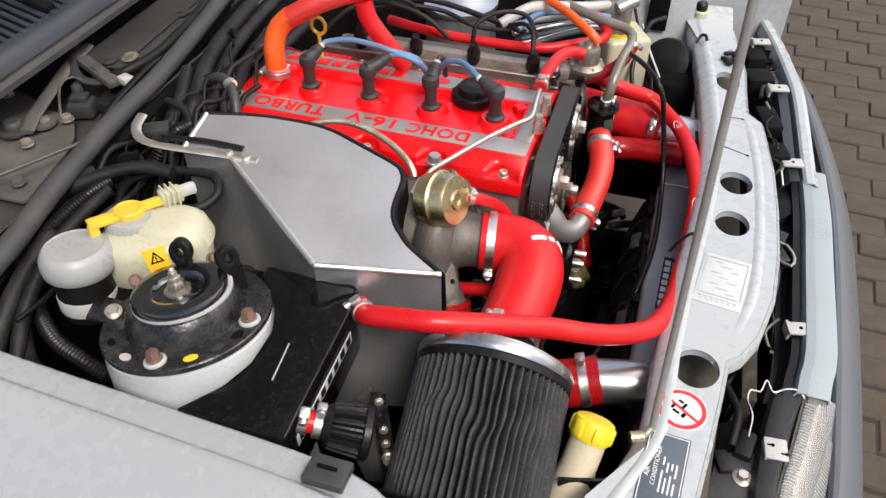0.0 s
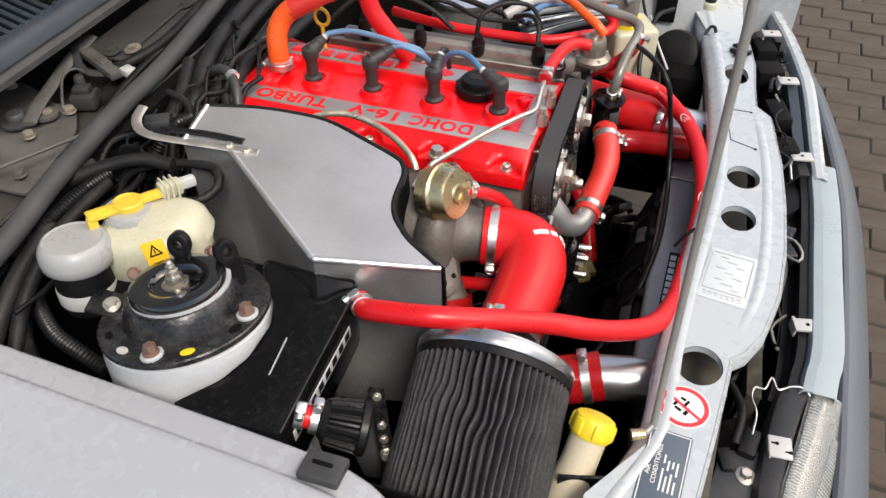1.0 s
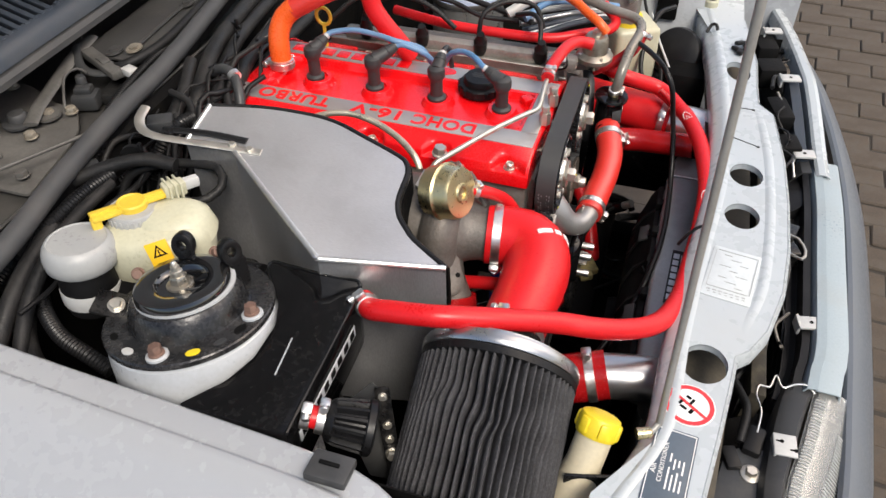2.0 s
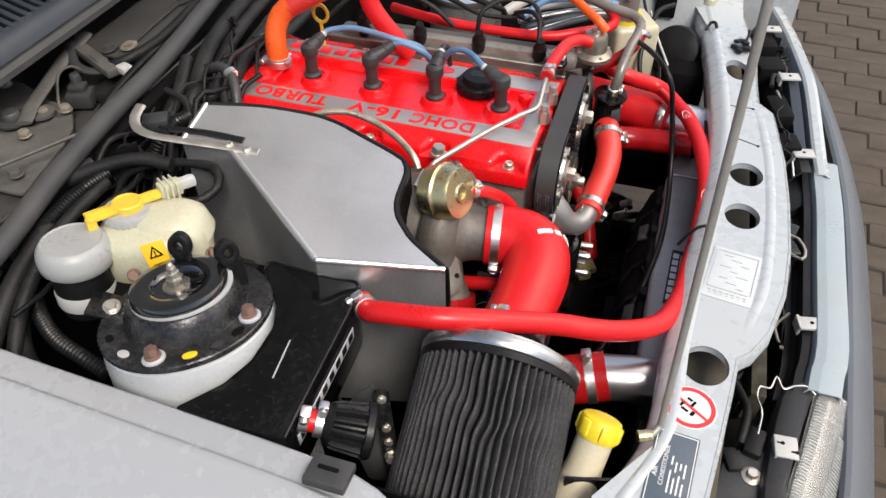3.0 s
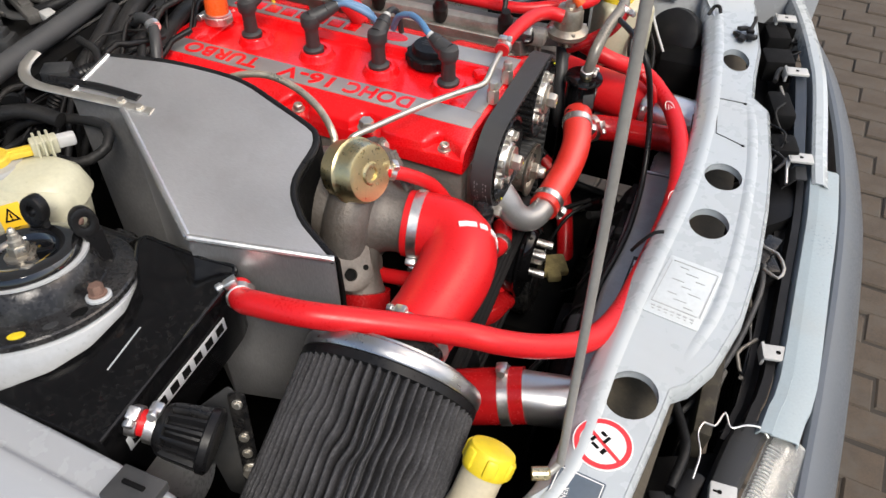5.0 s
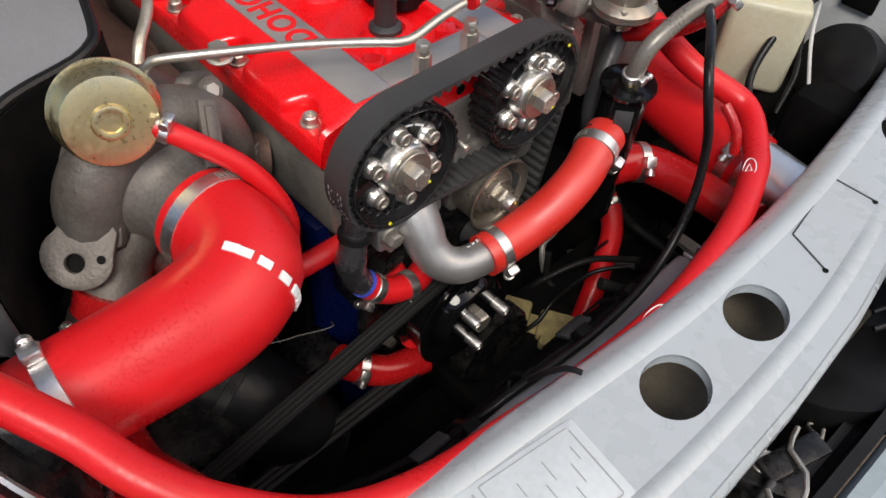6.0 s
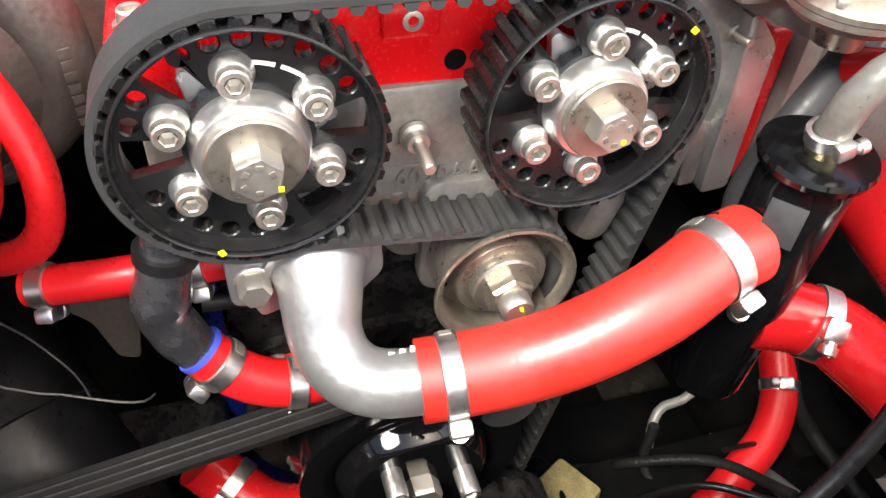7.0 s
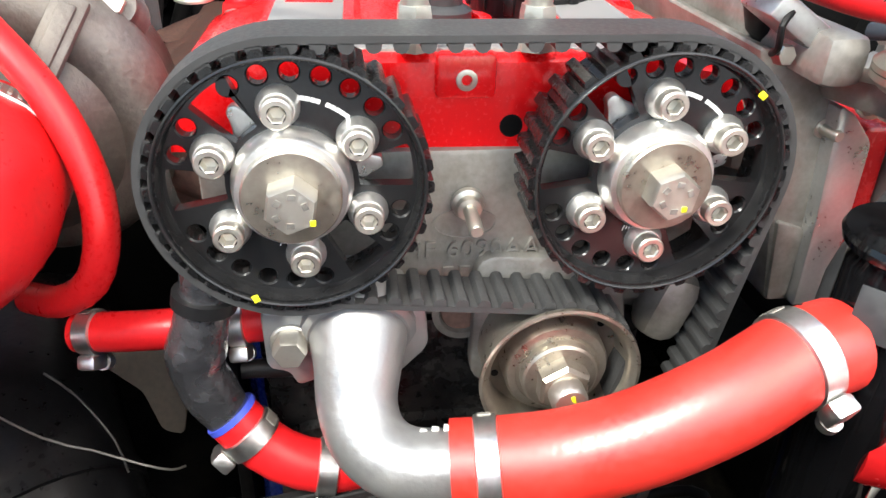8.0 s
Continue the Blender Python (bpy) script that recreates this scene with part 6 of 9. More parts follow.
bk = thing("leaf_bracket", (-0.06, -0.165, 0.66), "dusty brown sheet bracket beside the engine block", "bracket")
b = bmesh.new()
o = Vector((-0.075, -0.165, 0.685))
slab(b, rounded([(-0.040, 0.024), (0.000, 0.032), (0.018, 0.012), (0.016, -0.020), (0.004, -0.018), (-0.008, 0.004)], 0.004), 0.003, along(o, (0.8, -0.1, 0.45), (0, 0, 1)) , 0.0008)
part("plate", b, M_DUSTY, bk)
for p, w, h in (((-0.05, -0.085, 0.725), 0.014, 0.02), ((-0.05, -0.065, 0.70), 0.012, 0.03)):
    b = bmesh.new()
    block(b, (0.02, w, h), Matrix.Translation(p), 0.003)
    part("tab", b, M_DUSTY, bk)
hose("coolant_hose", [(-0.03, -0.13, 0.60), (-0.02, -0.115, 0.585), (0.0, -0.09, 0.575), (0.01, -0.05, 0.572)], 0.017, M_SILICONE_DARK, "dark red hose low at the block", "hose", ((0.3, (1, 0, 0.3), 0.010, 1.0),), None, "red silicone hoses")
# small red hose and its clamps under the turbo
hose("oil_drain_hose", [(-0.125, -0.232, 0.752), (-0.108, -0.238, 0.761), (-0.090, -0.243, 0.768), (-0.065, -0.248, 0.778), (-0.040, -0.250, 0.785)], 0.009, M_SILICONE, "short red hose with clamps under the turbo", "hose", ((0.35, (0.5, -0.6, 0.6), 0.008, 0.9),), None, "red silicone hoses")
# alloy sump flange and brackets round the pump
pk = thing("pump_bracket", (-0.02, 0.03, 0.60), "dark cast bracket with bolts behind the drive pulley", "bracket")
b = bmesh.new()
slab(b, rounded([(-0.09, 0.70), (0.10, 0.70), (0.12, 0.62), (0.06, 0.54), (-0.06, 0.54), (-0.10, 0.60)], 0.02), 0.016, Matrix(((0, 0, 1, -0.026), (1, 0, 0, 0), (0, 1, 0, 0), (0, 0, 0, 1))), 0.003)
part("casting", b, M_CHIP, pk)
for y, z in ((-0.075, 0.685), (0.085, 0.685), (0.10, 0.63), (0.05, 0.555), (-0.07, 0.585)):
    bolt(pk, (-0.026, y, z), (1, 0, 0), 0.011, 0.007, M_STEEL, washer=0.008)

rnd = random.Random(23)
for k in range(14):
    x, y = rnd.uniform(-0.16, 0.10), rnd.uniform(0.12, 0.40)
    z = rnd.uniform(0.36, 0.60)
    a = rnd.uniform(0, 6.28)
    pts = [(x + 0.045 * j * math.cos(a) + rnd.uniform(-0.02, 0.02), y + 0.045 * j * math.sin(a) + rnd.uniform(-0.02, 0.02), z - 0.03 * j + rnd.uniform(-0.015, 0.015)) for j in range(5)]
    lead("bay_wire", pts, rnd.choice((0.0022, 0.003, 0.0045, 0.007)), rnd.choice((M_RUBBER, M_LOOM, M_RUBBER, M_ROD)), "thin cable hanging low in the bay", "cable", "low cables")
mg = thing("steering_rod", (-0.05, 0.30, 0.36), "dull steel rod low in the bay", "rod")
b = bmesh.new()
tube(b, [(0.10, 0.30, 0.52), (-0.08, 0.36, 0.36)], 0.008, 14, curve=False)
part("rod", b, M_ROD, mg)
b = bmesh.new()
tube(b, [(0.085, 0.305, 0.507), (0.055, 0.315, 0.48)], 0.012, 14, curve=False)
part("gaiter", b, M_RUBBER, mg)
dg = thing("dirt_clods", (-0.02, 0.28, 0.289), "brown dirt and leaves on the undertray", "dirt", kind="stuff")
b = bmesh.new()
for k in range(120):
    s = rnd.uniform(0.004, 0.014)
    m = Matrix.Translation((rnd.uniform(-0.2, 0.14), rnd.uniform(0.12, 0.40), 0.289 + s * 0.3)) @ Euler((rnd.random() * 3, rnd.random() * 3, rnd.random() * 3)).to_matrix().to_4x4()
    block(b, (s, s * rnd.uniform(0.4, 1.2), s * rnd.uniform(0.2, 0.7)), m)
part("dirt", b, M_DUSTY, dg)

# ---- heat shield over the turbo ----
shield = thing("heat_shield", (-0.24, -0.29, 0.70), "folded brushed aluminium heat shield with welded edges", "heat shield")
SN = Vector((0.11398, -0.10218, 0.98821))
def sh_z(x, y):
    return 0.916 - ((x + 0.218) * SN.x + (y + 0.397) * SN.y) / SN.z
top = [(-0.452, -0.212), (-0.386, -0.190), (-0.324, -0.180), (-0.285, -0.181), (-0.242, -0.193), (-0.190, -0.209), (-0.176, -0.218), (-0.168, -0.235), (-0.166, -0.262), (-0.163, -0.285), (-0.154, -0.305), (-0.140, -0.320), (-0.125, -0.333),
       (-0.079, -0.358), (-0.218, -0.397), (-0.384, -0.277), (-0.446, -0.285)]
b = bmesh.new()
f = [b.verts.new((x, y, sh_z(x, y))) for x, y in top]
b.faces.new(f)
bmesh.ops.recalc_face_normals(b, faces=b.faces)
if b.faces[:][0].normal.z < 0:
    bmesh.ops.reverse_faces(b, faces=b.faces[:])
thicken(b, 0.002)
part("top_sheet", b, M_SHEET, shield)
for (x0, y0), (x1, y1), low in (((-0.446, -0.285), (-0.384, -0.277), 0.72), ((-0.384, -0.277), (-0.218, -0.397), 0.68), ((-0.218, -0.397), (-0.079, -0.358), 0.66), ((-0.452, -0.212), (-0.446, -0.285), 0.74)):
    b = bmesh.new()
    rows = []
    for k in range(9):
        u = k / 8
        rows.append([(x0 + (x1 - x0) * u, y0 + (y1 - y0) * u, sh_z(x0 + (x1 - x0) * u, y0 + (y1 - y0) * u) - 0.0015 - (sh_z(x0, y0) - low) * v) for v in (0, 0.25, 0.5, 0.75, 1)])
    loft(b, rows)
    thicken(b, 0.002)
    part("side_sheet", b, M_SHEET, shield)
# weld beads along the folded edges
for p, q in (((-0.384, -0.277), (-0.218, -0.397)), ((-0.218, -0.397), (-0.079, -0.358)), ((-0.452, -0.212), (-0.446, -0.285))):
    b = bmesh.new()
    n = 44
    pts = [(p[0] + (q[0] - p[0]) * k / n, p[1] + (q[1] - p[1]) * k / n, sh_z(p[0] + (q[0] - p[0]) * k / n, p[1] + (q[1] - p[1]) * k / n) + 0.0003, 0.0034 + 0.0008 * (k % 2)) for k in range(n + 1)]
    tube(b, pts, 0.002, 10, curve=False)
    part("weld_bead", b, M_SATIN, shield, "bright weld bead")
# black edging round the cut-out, down to the floor of it
b = bmesh.new()
edge = top[0:14]
tube(b, [(x, y, sh_z(x, y) - 0.001, 0.0046) for x, y in edge], 0.003, 10, 0.01)
part("edge_trim", b, M_RUBBER, shield, "black rubber edge trim")
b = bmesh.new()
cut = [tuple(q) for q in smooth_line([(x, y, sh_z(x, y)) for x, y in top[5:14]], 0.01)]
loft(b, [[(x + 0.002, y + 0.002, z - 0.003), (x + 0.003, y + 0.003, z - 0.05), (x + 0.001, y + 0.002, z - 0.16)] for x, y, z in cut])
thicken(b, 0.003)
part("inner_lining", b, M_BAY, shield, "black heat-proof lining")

# stay from the bulkhead to the shield
stay = thing("shield_stay", (-0.45, -0.28, 0.95), "plated steel stay bolted to the heat shield", "bracket")
b = bmesh.new()
def sz(x, y, o=0.0):
    return (x, y, sh_z(x, y) + o)
tube(b, [sz(-0.35, -0.269, 0.002), sz(-0.40, -0.277, 0.002), sz(-0.45, -0.286, 0.002), sz(-0.487, -0.291, 0.002), (-0.510, -0.284, 0.962), (-0.522, -0.268, 0.966), (-0.527, -0.246, 0.968)], 0.0065, 12, 0.008, flat=0.35)
part("strap", b, M_STEEL, stay)
b = bmesh.new()
tube(b, [sz(-0.375, -0.258, 0.003), sz(-0.43, -0.264, 0.003), sz(-0.482, -0.278, 0.003)], 0.006, 12, 0.008, flat=0.4)
part("rubber_strap", b, M_RUBBER, stay)
for x in (-0.388, -0.364):
    bolt(stay, sz(x, -0.272, 0.003), SN, 0.008, 0.003, M_STEEL, "rivet", washer=0.006)

# ---- catch tank ----
tank = thing("catch_tank", (-0.2, -0.51, 0.82), "gloss black painted oil catch tank", "catch tank")
TZ = 0.891
tout = rounded([(-0.281, -0.4025), (-0.280, -0.393), (-0.263, -0.393), (-0.203, -0.396), (-0.172, -0.394), (-0.1655, -0.412), (-0.164, -0.443), (-0.162, -0.533), (-0.160, -0.602), (-0.277, -0.602), (-0.246, -0.5625), (-0.233, -0.5275), (-0.232, -0.4815), (-0.2445, -0.449), (-0.2645, -0.4275)], 0.005, 3)
b = bmesh.new()
slab(b, tout, 0.085, Matrix.Translation((0, 0, TZ)), 0.0022)
part("body", b, M_TANK_BLACK, tank)
b = bmesh.new()
seam = [(-0.2645, -0.4275), (-0.281, -0.4025), (-0.280, -0.393), (-0.263, -0.393), (-0.203, -0.396), (-0.172, -0.394), (-0.1655, -0.412), (-0.164, -0.443), (-0.162, -0.533), (-0.160, -0.600)]
tube(b, [(x, y, TZ - 0.0012) for x, y in seam], 0.0024, 8, 0.006, wrinkle=0.35)
part("weld_seam", b, M_GLOSS, tank)
b = bmesh.new()
m = along((-0.1610, -0.508, 0.856), (1, 0.017, 0), (0, 0, 1))
block(b, (0.145, 0.0165, 0.0008), m, 0.0002)
strip = part("name_strip", b, M_SILVER_PRINT, tank, "silver strip with dark bars")
b = bmesh.new()
bars(b, m @ Matrix.Translation((0, 0, 0.0006)), [(-0.062 + 0.0178 * k, 0, 0.0105, 0.0105) for k in range(8)], 0.0006)
part("print", b, M_BLACK_PRINT_HOLE, strip)
b = bmesh.new()
tube(b, [(-0.172, -0.402, 0.872), (-0.150, -0.406, 0.876)], 0.0085, 16, curve=False)
part("stub", b, M_POLISHED, tank)
# Pale bar laid on the lid as a painted reflection streak.
b = bmesh.new()
block(b, (0.0016, 0.050, 0.0005), Matrix.Translation((-0.204, -0.517, TZ + 0.0002)) @ Matrix.Rotation(radians(5.7), 4, "Z"))
part("painted_glint", b, M_FAINT_PRINT, tank, "pale bar painted as a streak of reflected light")

# small breather filter on the tank
bf = thing("breather_filter", (-0.12, -0.588, 0.87), "small black ribbed breather filter with a red joint", "breather filter")
BA = Vector((0.93, 0.24, -0.26)).normalized()
m = along((-0.163, -0.567, 0.8745), BA) @ Matrix.Diagonal((1, 1, 0.80, 1))
b = bmesh.new()
lathe(b, [(0.0115, 0.003), (0.0115, 0.03)], m, 24)
part("red_joint", b, M_SILICONE, bf, "red silicone joint")
clamp(bf, m @ Vector((0, 0, 0.006)), BA, 0.0125, M_STAINLESS, 0.010, (0, -0.2, 1), 1.0)
clamp(bf, m @ Vector((0, 0, 0.026)), BA, 0.0145, M_STAINLESS, 0.010, (0, 0.3, 1), 1.0)
b = bmesh.new()
lathe(b, [(0.0135, 0.022), (0.0155, 0.030), (0.021, 0.036), (0.0225, 0.040), (0.021, 0.042)], m, 36)
part("collar", b, M_RUBBER, bf)
b = bmesh.new()
prof = []
n = 60
rows = []
for h, r in ((0.040, 0.020), (0.046, 0.0215), (0.078, 0.0245), (0.082, 0.0245)):
    rows.append([m @ Vector(((r + (0.0026 if (k // 2) % 2 else -0.0030)) * math.cos(2 * math.pi * k / n), (r + (0.0026 if (k // 2) % 2 else -0.0030)) * math.sin(2 * math.pi * k / n), h)) for k in range(n)])
loft(b, rows, True, True)
part("pleats", b, M_RUBBER, bf, smooth=20)
b = bmesh.new()
lathe(b, [(0.0265, 0.080), (0.0285, 0.082), (0.0285, 0.090), (0.026, 0.093), (0.020, 0.0925), (0, 0.092)], m, 40)
part("end_cap", b, M_RUBBER, bf)

# perforated bracket strap between tank and filter
strap = thing("perforated_strap", (-0.05, -0.56, 0.74), "black perforated steel strap with bolts", "bracket")
top, low = Vector((-0.103, -0.505, 0.862)), Vector((-0.079, -0.541, 0.735))
side = Vector((0.90, 0.30, -0.10)).normalized()
up = (top - low).normalized()
face = side.cross(up).normalized()
if face.z < 0:
    face = -face
m = Matrix((up, face.cross(up), face)).transposed().to_4x4()
m.translation = (top + low) / 2
half = (top - low).length / 2
b = bmesh.new()
slab(b, rounded([(-half, -0.008), (half, -0.008), (half, 0.008), (-half, 0.008)], 0.004), 0.0025, m, 0.0006, [ring_path(-half + 0.012 + 0.0185 * k, 0, 0.003, n=12) for k in range(7)])
part("strap", b, M_CHIP, strap)
for k in (0, 2):
    bolt(strap, m @ Vector((-half + 0.012 + 0.0185 * k, 0, 0.0)), face, 0.010, 0.007, M_STEEL, washer=0.007)
for k in (3, 4, 6):
    bolt(strap, m @ Vector((-half + 0.012 + 0.0185 * k, 0, 0.0)), face, 0.006, 0.002, M_STEEL, "rivet", washer=0.005)
b = bmesh.new()
slab(b, rounded([(half, 0.010), (half - 0.030, 0.052), (-half + 0.01, 0.030), (-half, 0.004), (half - 0.02, -0.002)], 0.004), 0.002, m @ Matrix.Translation((0, 0, -0.012)), 0.0006)
part("gusset_plate", b, M_GREY_PLASTIC, strap, "grey triangular plate")

# grey clip on the wing edge
clip = thing("wing_clip", (-0.100, -0.622, 0.895), "dark grey plastic clip on the wing's edge", "clip")
b = bmesh.new()
block(b, (0.040, 0.030, 0.010), Matrix.Translation((-0.102, -0.626, 0.8985)) @ Matrix.Rotation(radians(-6), 4, "X"), 0.002)
part("clip", b, M_GREY_PLASTIC, clip)
b = bmesh.new()
block(b, (0.020, 0.004, 0.0035), Matrix.Translation((-0.103, -0.624, 0.9035)), 0.001)
part("slot", b, M_BLACK_PRINT_HOLE, clip)

# ---- strut tower ----
STRUT_BOLTS = (-79, 2, 127)
STRUT_SPOTS = ((-53, M_YELLOW, 0.0062), (-106, M_TANK_WHITE, 0.0062), (-33, M_GREY_PLASTIC, 0.0055), (-15, M_BLACK_PRINT_HOLE, 0.0065), (-132, M_BLACK_PRINT_HOLE, 0.005))
SX, SY = -0.333, -0.488
tower = thing("strut_tower", (SX, SY, 0.60), "white painted strut tower with a black top mount", "strut tower")
TILTED = Matrix.Translation((SX, SY, 0.893)) @ Matrix.Rotation(radians(11), 4, Vector((-0.707, -0.707, 0))) @ Matrix.Translation((0, 0, -0.893))
b = bmesh.new()
lathe(b, [(0.102, 0.60), (0.098, 0.80), (0.0945, 0.868), (0.092, 0.880), (0.085, 0.886), (0.05, 0.887)], TILTED, 64)
part("tower", b, M_TOWER, tower)
# top plate with an uneven outline
b = bmesh.new()
lathe(b, [(0.0915, 0.884), (0.0935, 0.886), (0.0935, 0.891), (0.092, 0.8925), (0.068, 0.8930), (0.0655, 0.8945), (0.0625, 0.906), (0.0585, 0.9155), (0.0560, 0.9185), (0.050, 0.919)], TILTED, 72, False)
plate = part("top_plate", b, M_STRUT, tower, "chipped black top mount plate")
b = bmesh.new()
lathe(b, [(0.0530, 0.9175), (0.0545, 0.919), (0.0545, 0.9215), (0.050, 0.9225), (0.046, 0.9225)], TILTED @ Matrix.Translation((0.002, 0.003, 0)), 48)
part("white_shim", b, M_TOWER, tower)
b = bmesh.new()
lathe(b, [(0.0495, 0.9205), (0.0520, 0.9225), (0.0520, 0.9270), (0.0500, 0.9305), (0.0455, 0.9322), (0.0350, 0.9318), (0.0300, 0.9300), (0.0285, 0.9265), (0.0265, 0.9250), (0.0, 0.9250)], TILTED @ Matrix.Translation((0.001, 0.001, 0)), 72)
cap = part("mount_cap", b, M_CAP_GLOSS, tower, "gloss black dished cap")
b = bmesh.new()
block(b, (0.016, 0.013, 0.005), TILTED @ Matrix.Rotation(radians(38), 4, "Z") @ Matrix.Translation((0.022, 0, 0.9275)), 0.002)
part("cap_rib", b, M_GLOSS, cap)
b = bmesh.new()
slab(b, ring_path(0.012, 0.004, 0.020, 0.012, 32, 20), 0.001, TILTED @ Matrix.Translation((0, 0, 0.9260)), 0.0, [ring_path(0.012, 0.004, 0.0180, 0.0102, 32, 20)])
part("cap_mark", b, M_GREY_PLASTIC, cap)
b = bmesh.new()
lathe(b, [(0.0150, 0.9250), (0.0150, 0.9275), (0.0135, 0.9285)], TILTED, 28)
hexagon(b, TILTED @ Matrix.Translation((0, 0, 0.9285)), 0.0175, 0.0090)
part("nut", b, M_BRONZED, tower)
b = bmesh.new()
lathe(b, [(0.0068, 0.937), (0.0068, 0.943), (0.0048, 0.944), (0.0048, 0.949), (0.0034, 0.9495), (0.0034, 0.953), (0.002, 0.955), (0.0, 0.9555)], TILTED, 20)
part("stud", b, M_STEEL, tower)
for a in STRUT_BOLTS:
    x, y = 0.079 * math.cos(radians(a)), 0.079 * math.sin(radians(a))
    b = bmesh.new()
    lathe(b, [(0.0118, 0.8930), (0.0118, 0.8955), (0.0105, 0.8965)], TILTED @ Matrix.Translation((x, y, 0)), 24)
    w = part("washer", b, M_TOWER, plate)
    b = bmesh.new()
    lathe(b, [(0.0085, 0.8962), (0.0085, 0.8985), (0.0070, 0.8990)], TILTED @ Matrix.Translation((x, y, 0)), 20)
    hexagon(b, TILTED @ Matrix.Translation((x, y, 0.8988)), 0.0122, 0.0085)
    part("bolt", b, M_RUST, tower, "rusty bolt on a washer")
for a, mat, r in STRUT_SPOTS:
    x, y = 0.081 * math.cos(radians(a)), 0.081 * math.sin(radians(a))
    b = bmesh.new()
    lathe(b, [(r, 0.8925), (r, 0.8938), (r * 0.8, 0.8940), (0, 0.8940)], TILTED @ Matrix.Translation((x, y, 0)) @ Matrix.Rotation(radians(a), 4, "Z") @ Matrix.Diagonal((0.8, 1.25, 1, 1)), 18)
    part("paint_spot" if mat is M_YELLOW else "plate_hole", b, mat, plate, "yellow paint spot" if mat is M_YELLOW else "")

# clips standing behind the tower
for x, y, a in ((-0.356, -0.446, 10), (-0.297, -0.438, 62)):
    t = thing("pipe_clip", (x, y, 0.93), "black rubber P-clip standing behind the strut tower", "clip", "pipe clips")
    b = bmesh.new()
    m = Matrix.Translation((x, y, 0.940)) @ Matrix.Rotation(radians(a), 4, "Z") @ Matrix.Rotation(radians(75), 4, "X")
    pts = ring_path(0, 0, 0.0125, 0.016, 28)
    slab(b, pts, 0.013, m, 0.002, [ring_path(0, 0.001, 0.0048, 0.0055, 18)])
    part("ring", b, M_RUBBER, t)
    b = bmesh.new()
    block(b, (0.018, 0.010, 0.09), Matrix.Translation((x, y + 0.004, 0.885)) @ Matrix.Rotation(radians(a), 4, "Z"), 0.002)
    part("foot", b, M_RUBBER, t)

# ---- brake fluid reservoir ----
brk = thing("brake_reservoir", (-0.405, -0.405, 0.87), "yellowed translucent brake fluid reservoir with a yellow cap switch", "reservoir")
b = bmesh.new()
def blob(cx, cy, z, rx, ry, n=28, p=2.6, turn=25):
    c, s = math.cos(radians(turn)), math.sin(radians(turn))
    out = []
    for k in range(n):
        w = 2 * math.pi * k / n
        u = math.copysign(abs(math.cos(w)) ** (2 / p), math.cos(w)) * rx
        v = math.copysign(abs(math.sin(w)) ** (2 / p), math.sin(w)) * ry
        out.append((cx + u * c - v * s, cy + u * s + v * c, z))
    return out
loft(b, [blob(-0.420, -0.409, z, rx, ry) for z, rx, ry in ((0.86, 0.055, 0.038), (0.868, 0.062, 0.043), (0.895, 0.065, 0.045), (0.915, 0.063, 0.044), (0.926, 0.057, 0.039), (0.931, 0.044, 0.029))], True, True)
part("tank", b, M_TANK, brk, smooth=50)
b = bmesh.new()
loft(b, [blob(x, -0.392, z, rx, ry, turn=24) for x, z, rx, ry in ((-0.405, 0.905, 0.048, 0.038), (-0.405, 0.926, 0.042, 0.033), (-0.406, 0.936, 0.032, 0.025), (-0.407, 0.939, 0.018, 0.012))], True, True)
part("tank_hump", b, M_TANK, brk, smooth=50)
m = Matrix.Translation((-0.450, -0.402, 0.929)) @ Matrix.Rotation(radians(-6), 4, "X") @ Matrix.Scale(0.95, 4)
b = bmesh.new()
lathe(b, [(0.031, -0.03), (0.031, 0.008), (0.029, 0.011), (0.010, 0.012)], m, 36)
for k in range(26):
    block(b, (0.003, 0.0035, 0.011), m @ Matrix.Rotation(2 * math.pi * k / 26, 4, "Z") @ Matrix.Translation((0.0306, 0, 0.002)), 0.0008)
part("screw_cap", b, M_LID, brk, "milky ribbed screw cap")
b = bmesh.new()
lathe(b, [(0.0185, 0.011), (0.0185, 0.0185), (0.0170, 0.0205), (0.0150, 0.0205), (0.0140, 0.0195), (0, 0.0195)], m, 36)
part("yellow_cap", b, M_YELLOW_DIRTY, brk, "yellow plastic cap top")
b = bmesh.new()
mm = m @ Matrix.Translation((0, 0, 0.0145)) @ Matrix.Rotation(radians(56), 4, "Z")
block(b, (0.036, 0.021, 0.006), mm @ Matrix.Translation((-0.032, 0, 0)), 0.0015)
block(b, (0.036, 0.004, 0.009), mm @ Matrix.Translation((-0.032, 0, 0.001)), 0.001)
block(b, (0.034, 0.016, 0.007), mm @ Matrix.Translation((0.030, 0, 0.001)), 0.0015)
block(b, (0.034, 0.004, 0.010), mm @ Matrix.Translation((0.030, 0, 0.001)), 0.001)
part("switch_arm", b, M_YELLOW_DIRTY, brk, "yellow plastic switch arm")
b = bmesh.new()
for x in (0.046, 0.053, 0.060):
    block(b, (0.003, 0.030, 0.024), mm @ Matrix.Translation((x, 0, 0.002)), 0.001)
block(b, (0.028, 0.018, 0.018), mm @ Matrix.Translation((0.054, 0, 0.003)), 0.002)
part("connector", b, M_TANK, brk, "cream plastic connector")
b = bmesh.new()
block(b, (0.026, 0.013, 0.014), mm @ Matrix.Translation((0.074, 0, 0.004)), 0.003)
part("plug", b, M_TANK_WHITE, brk)
b = bmesh.new()
block(b, (0.012, 0.010, 0.050), mm @ Matrix.Translation((-0.046, -0.004, -0.024)), 0.002)
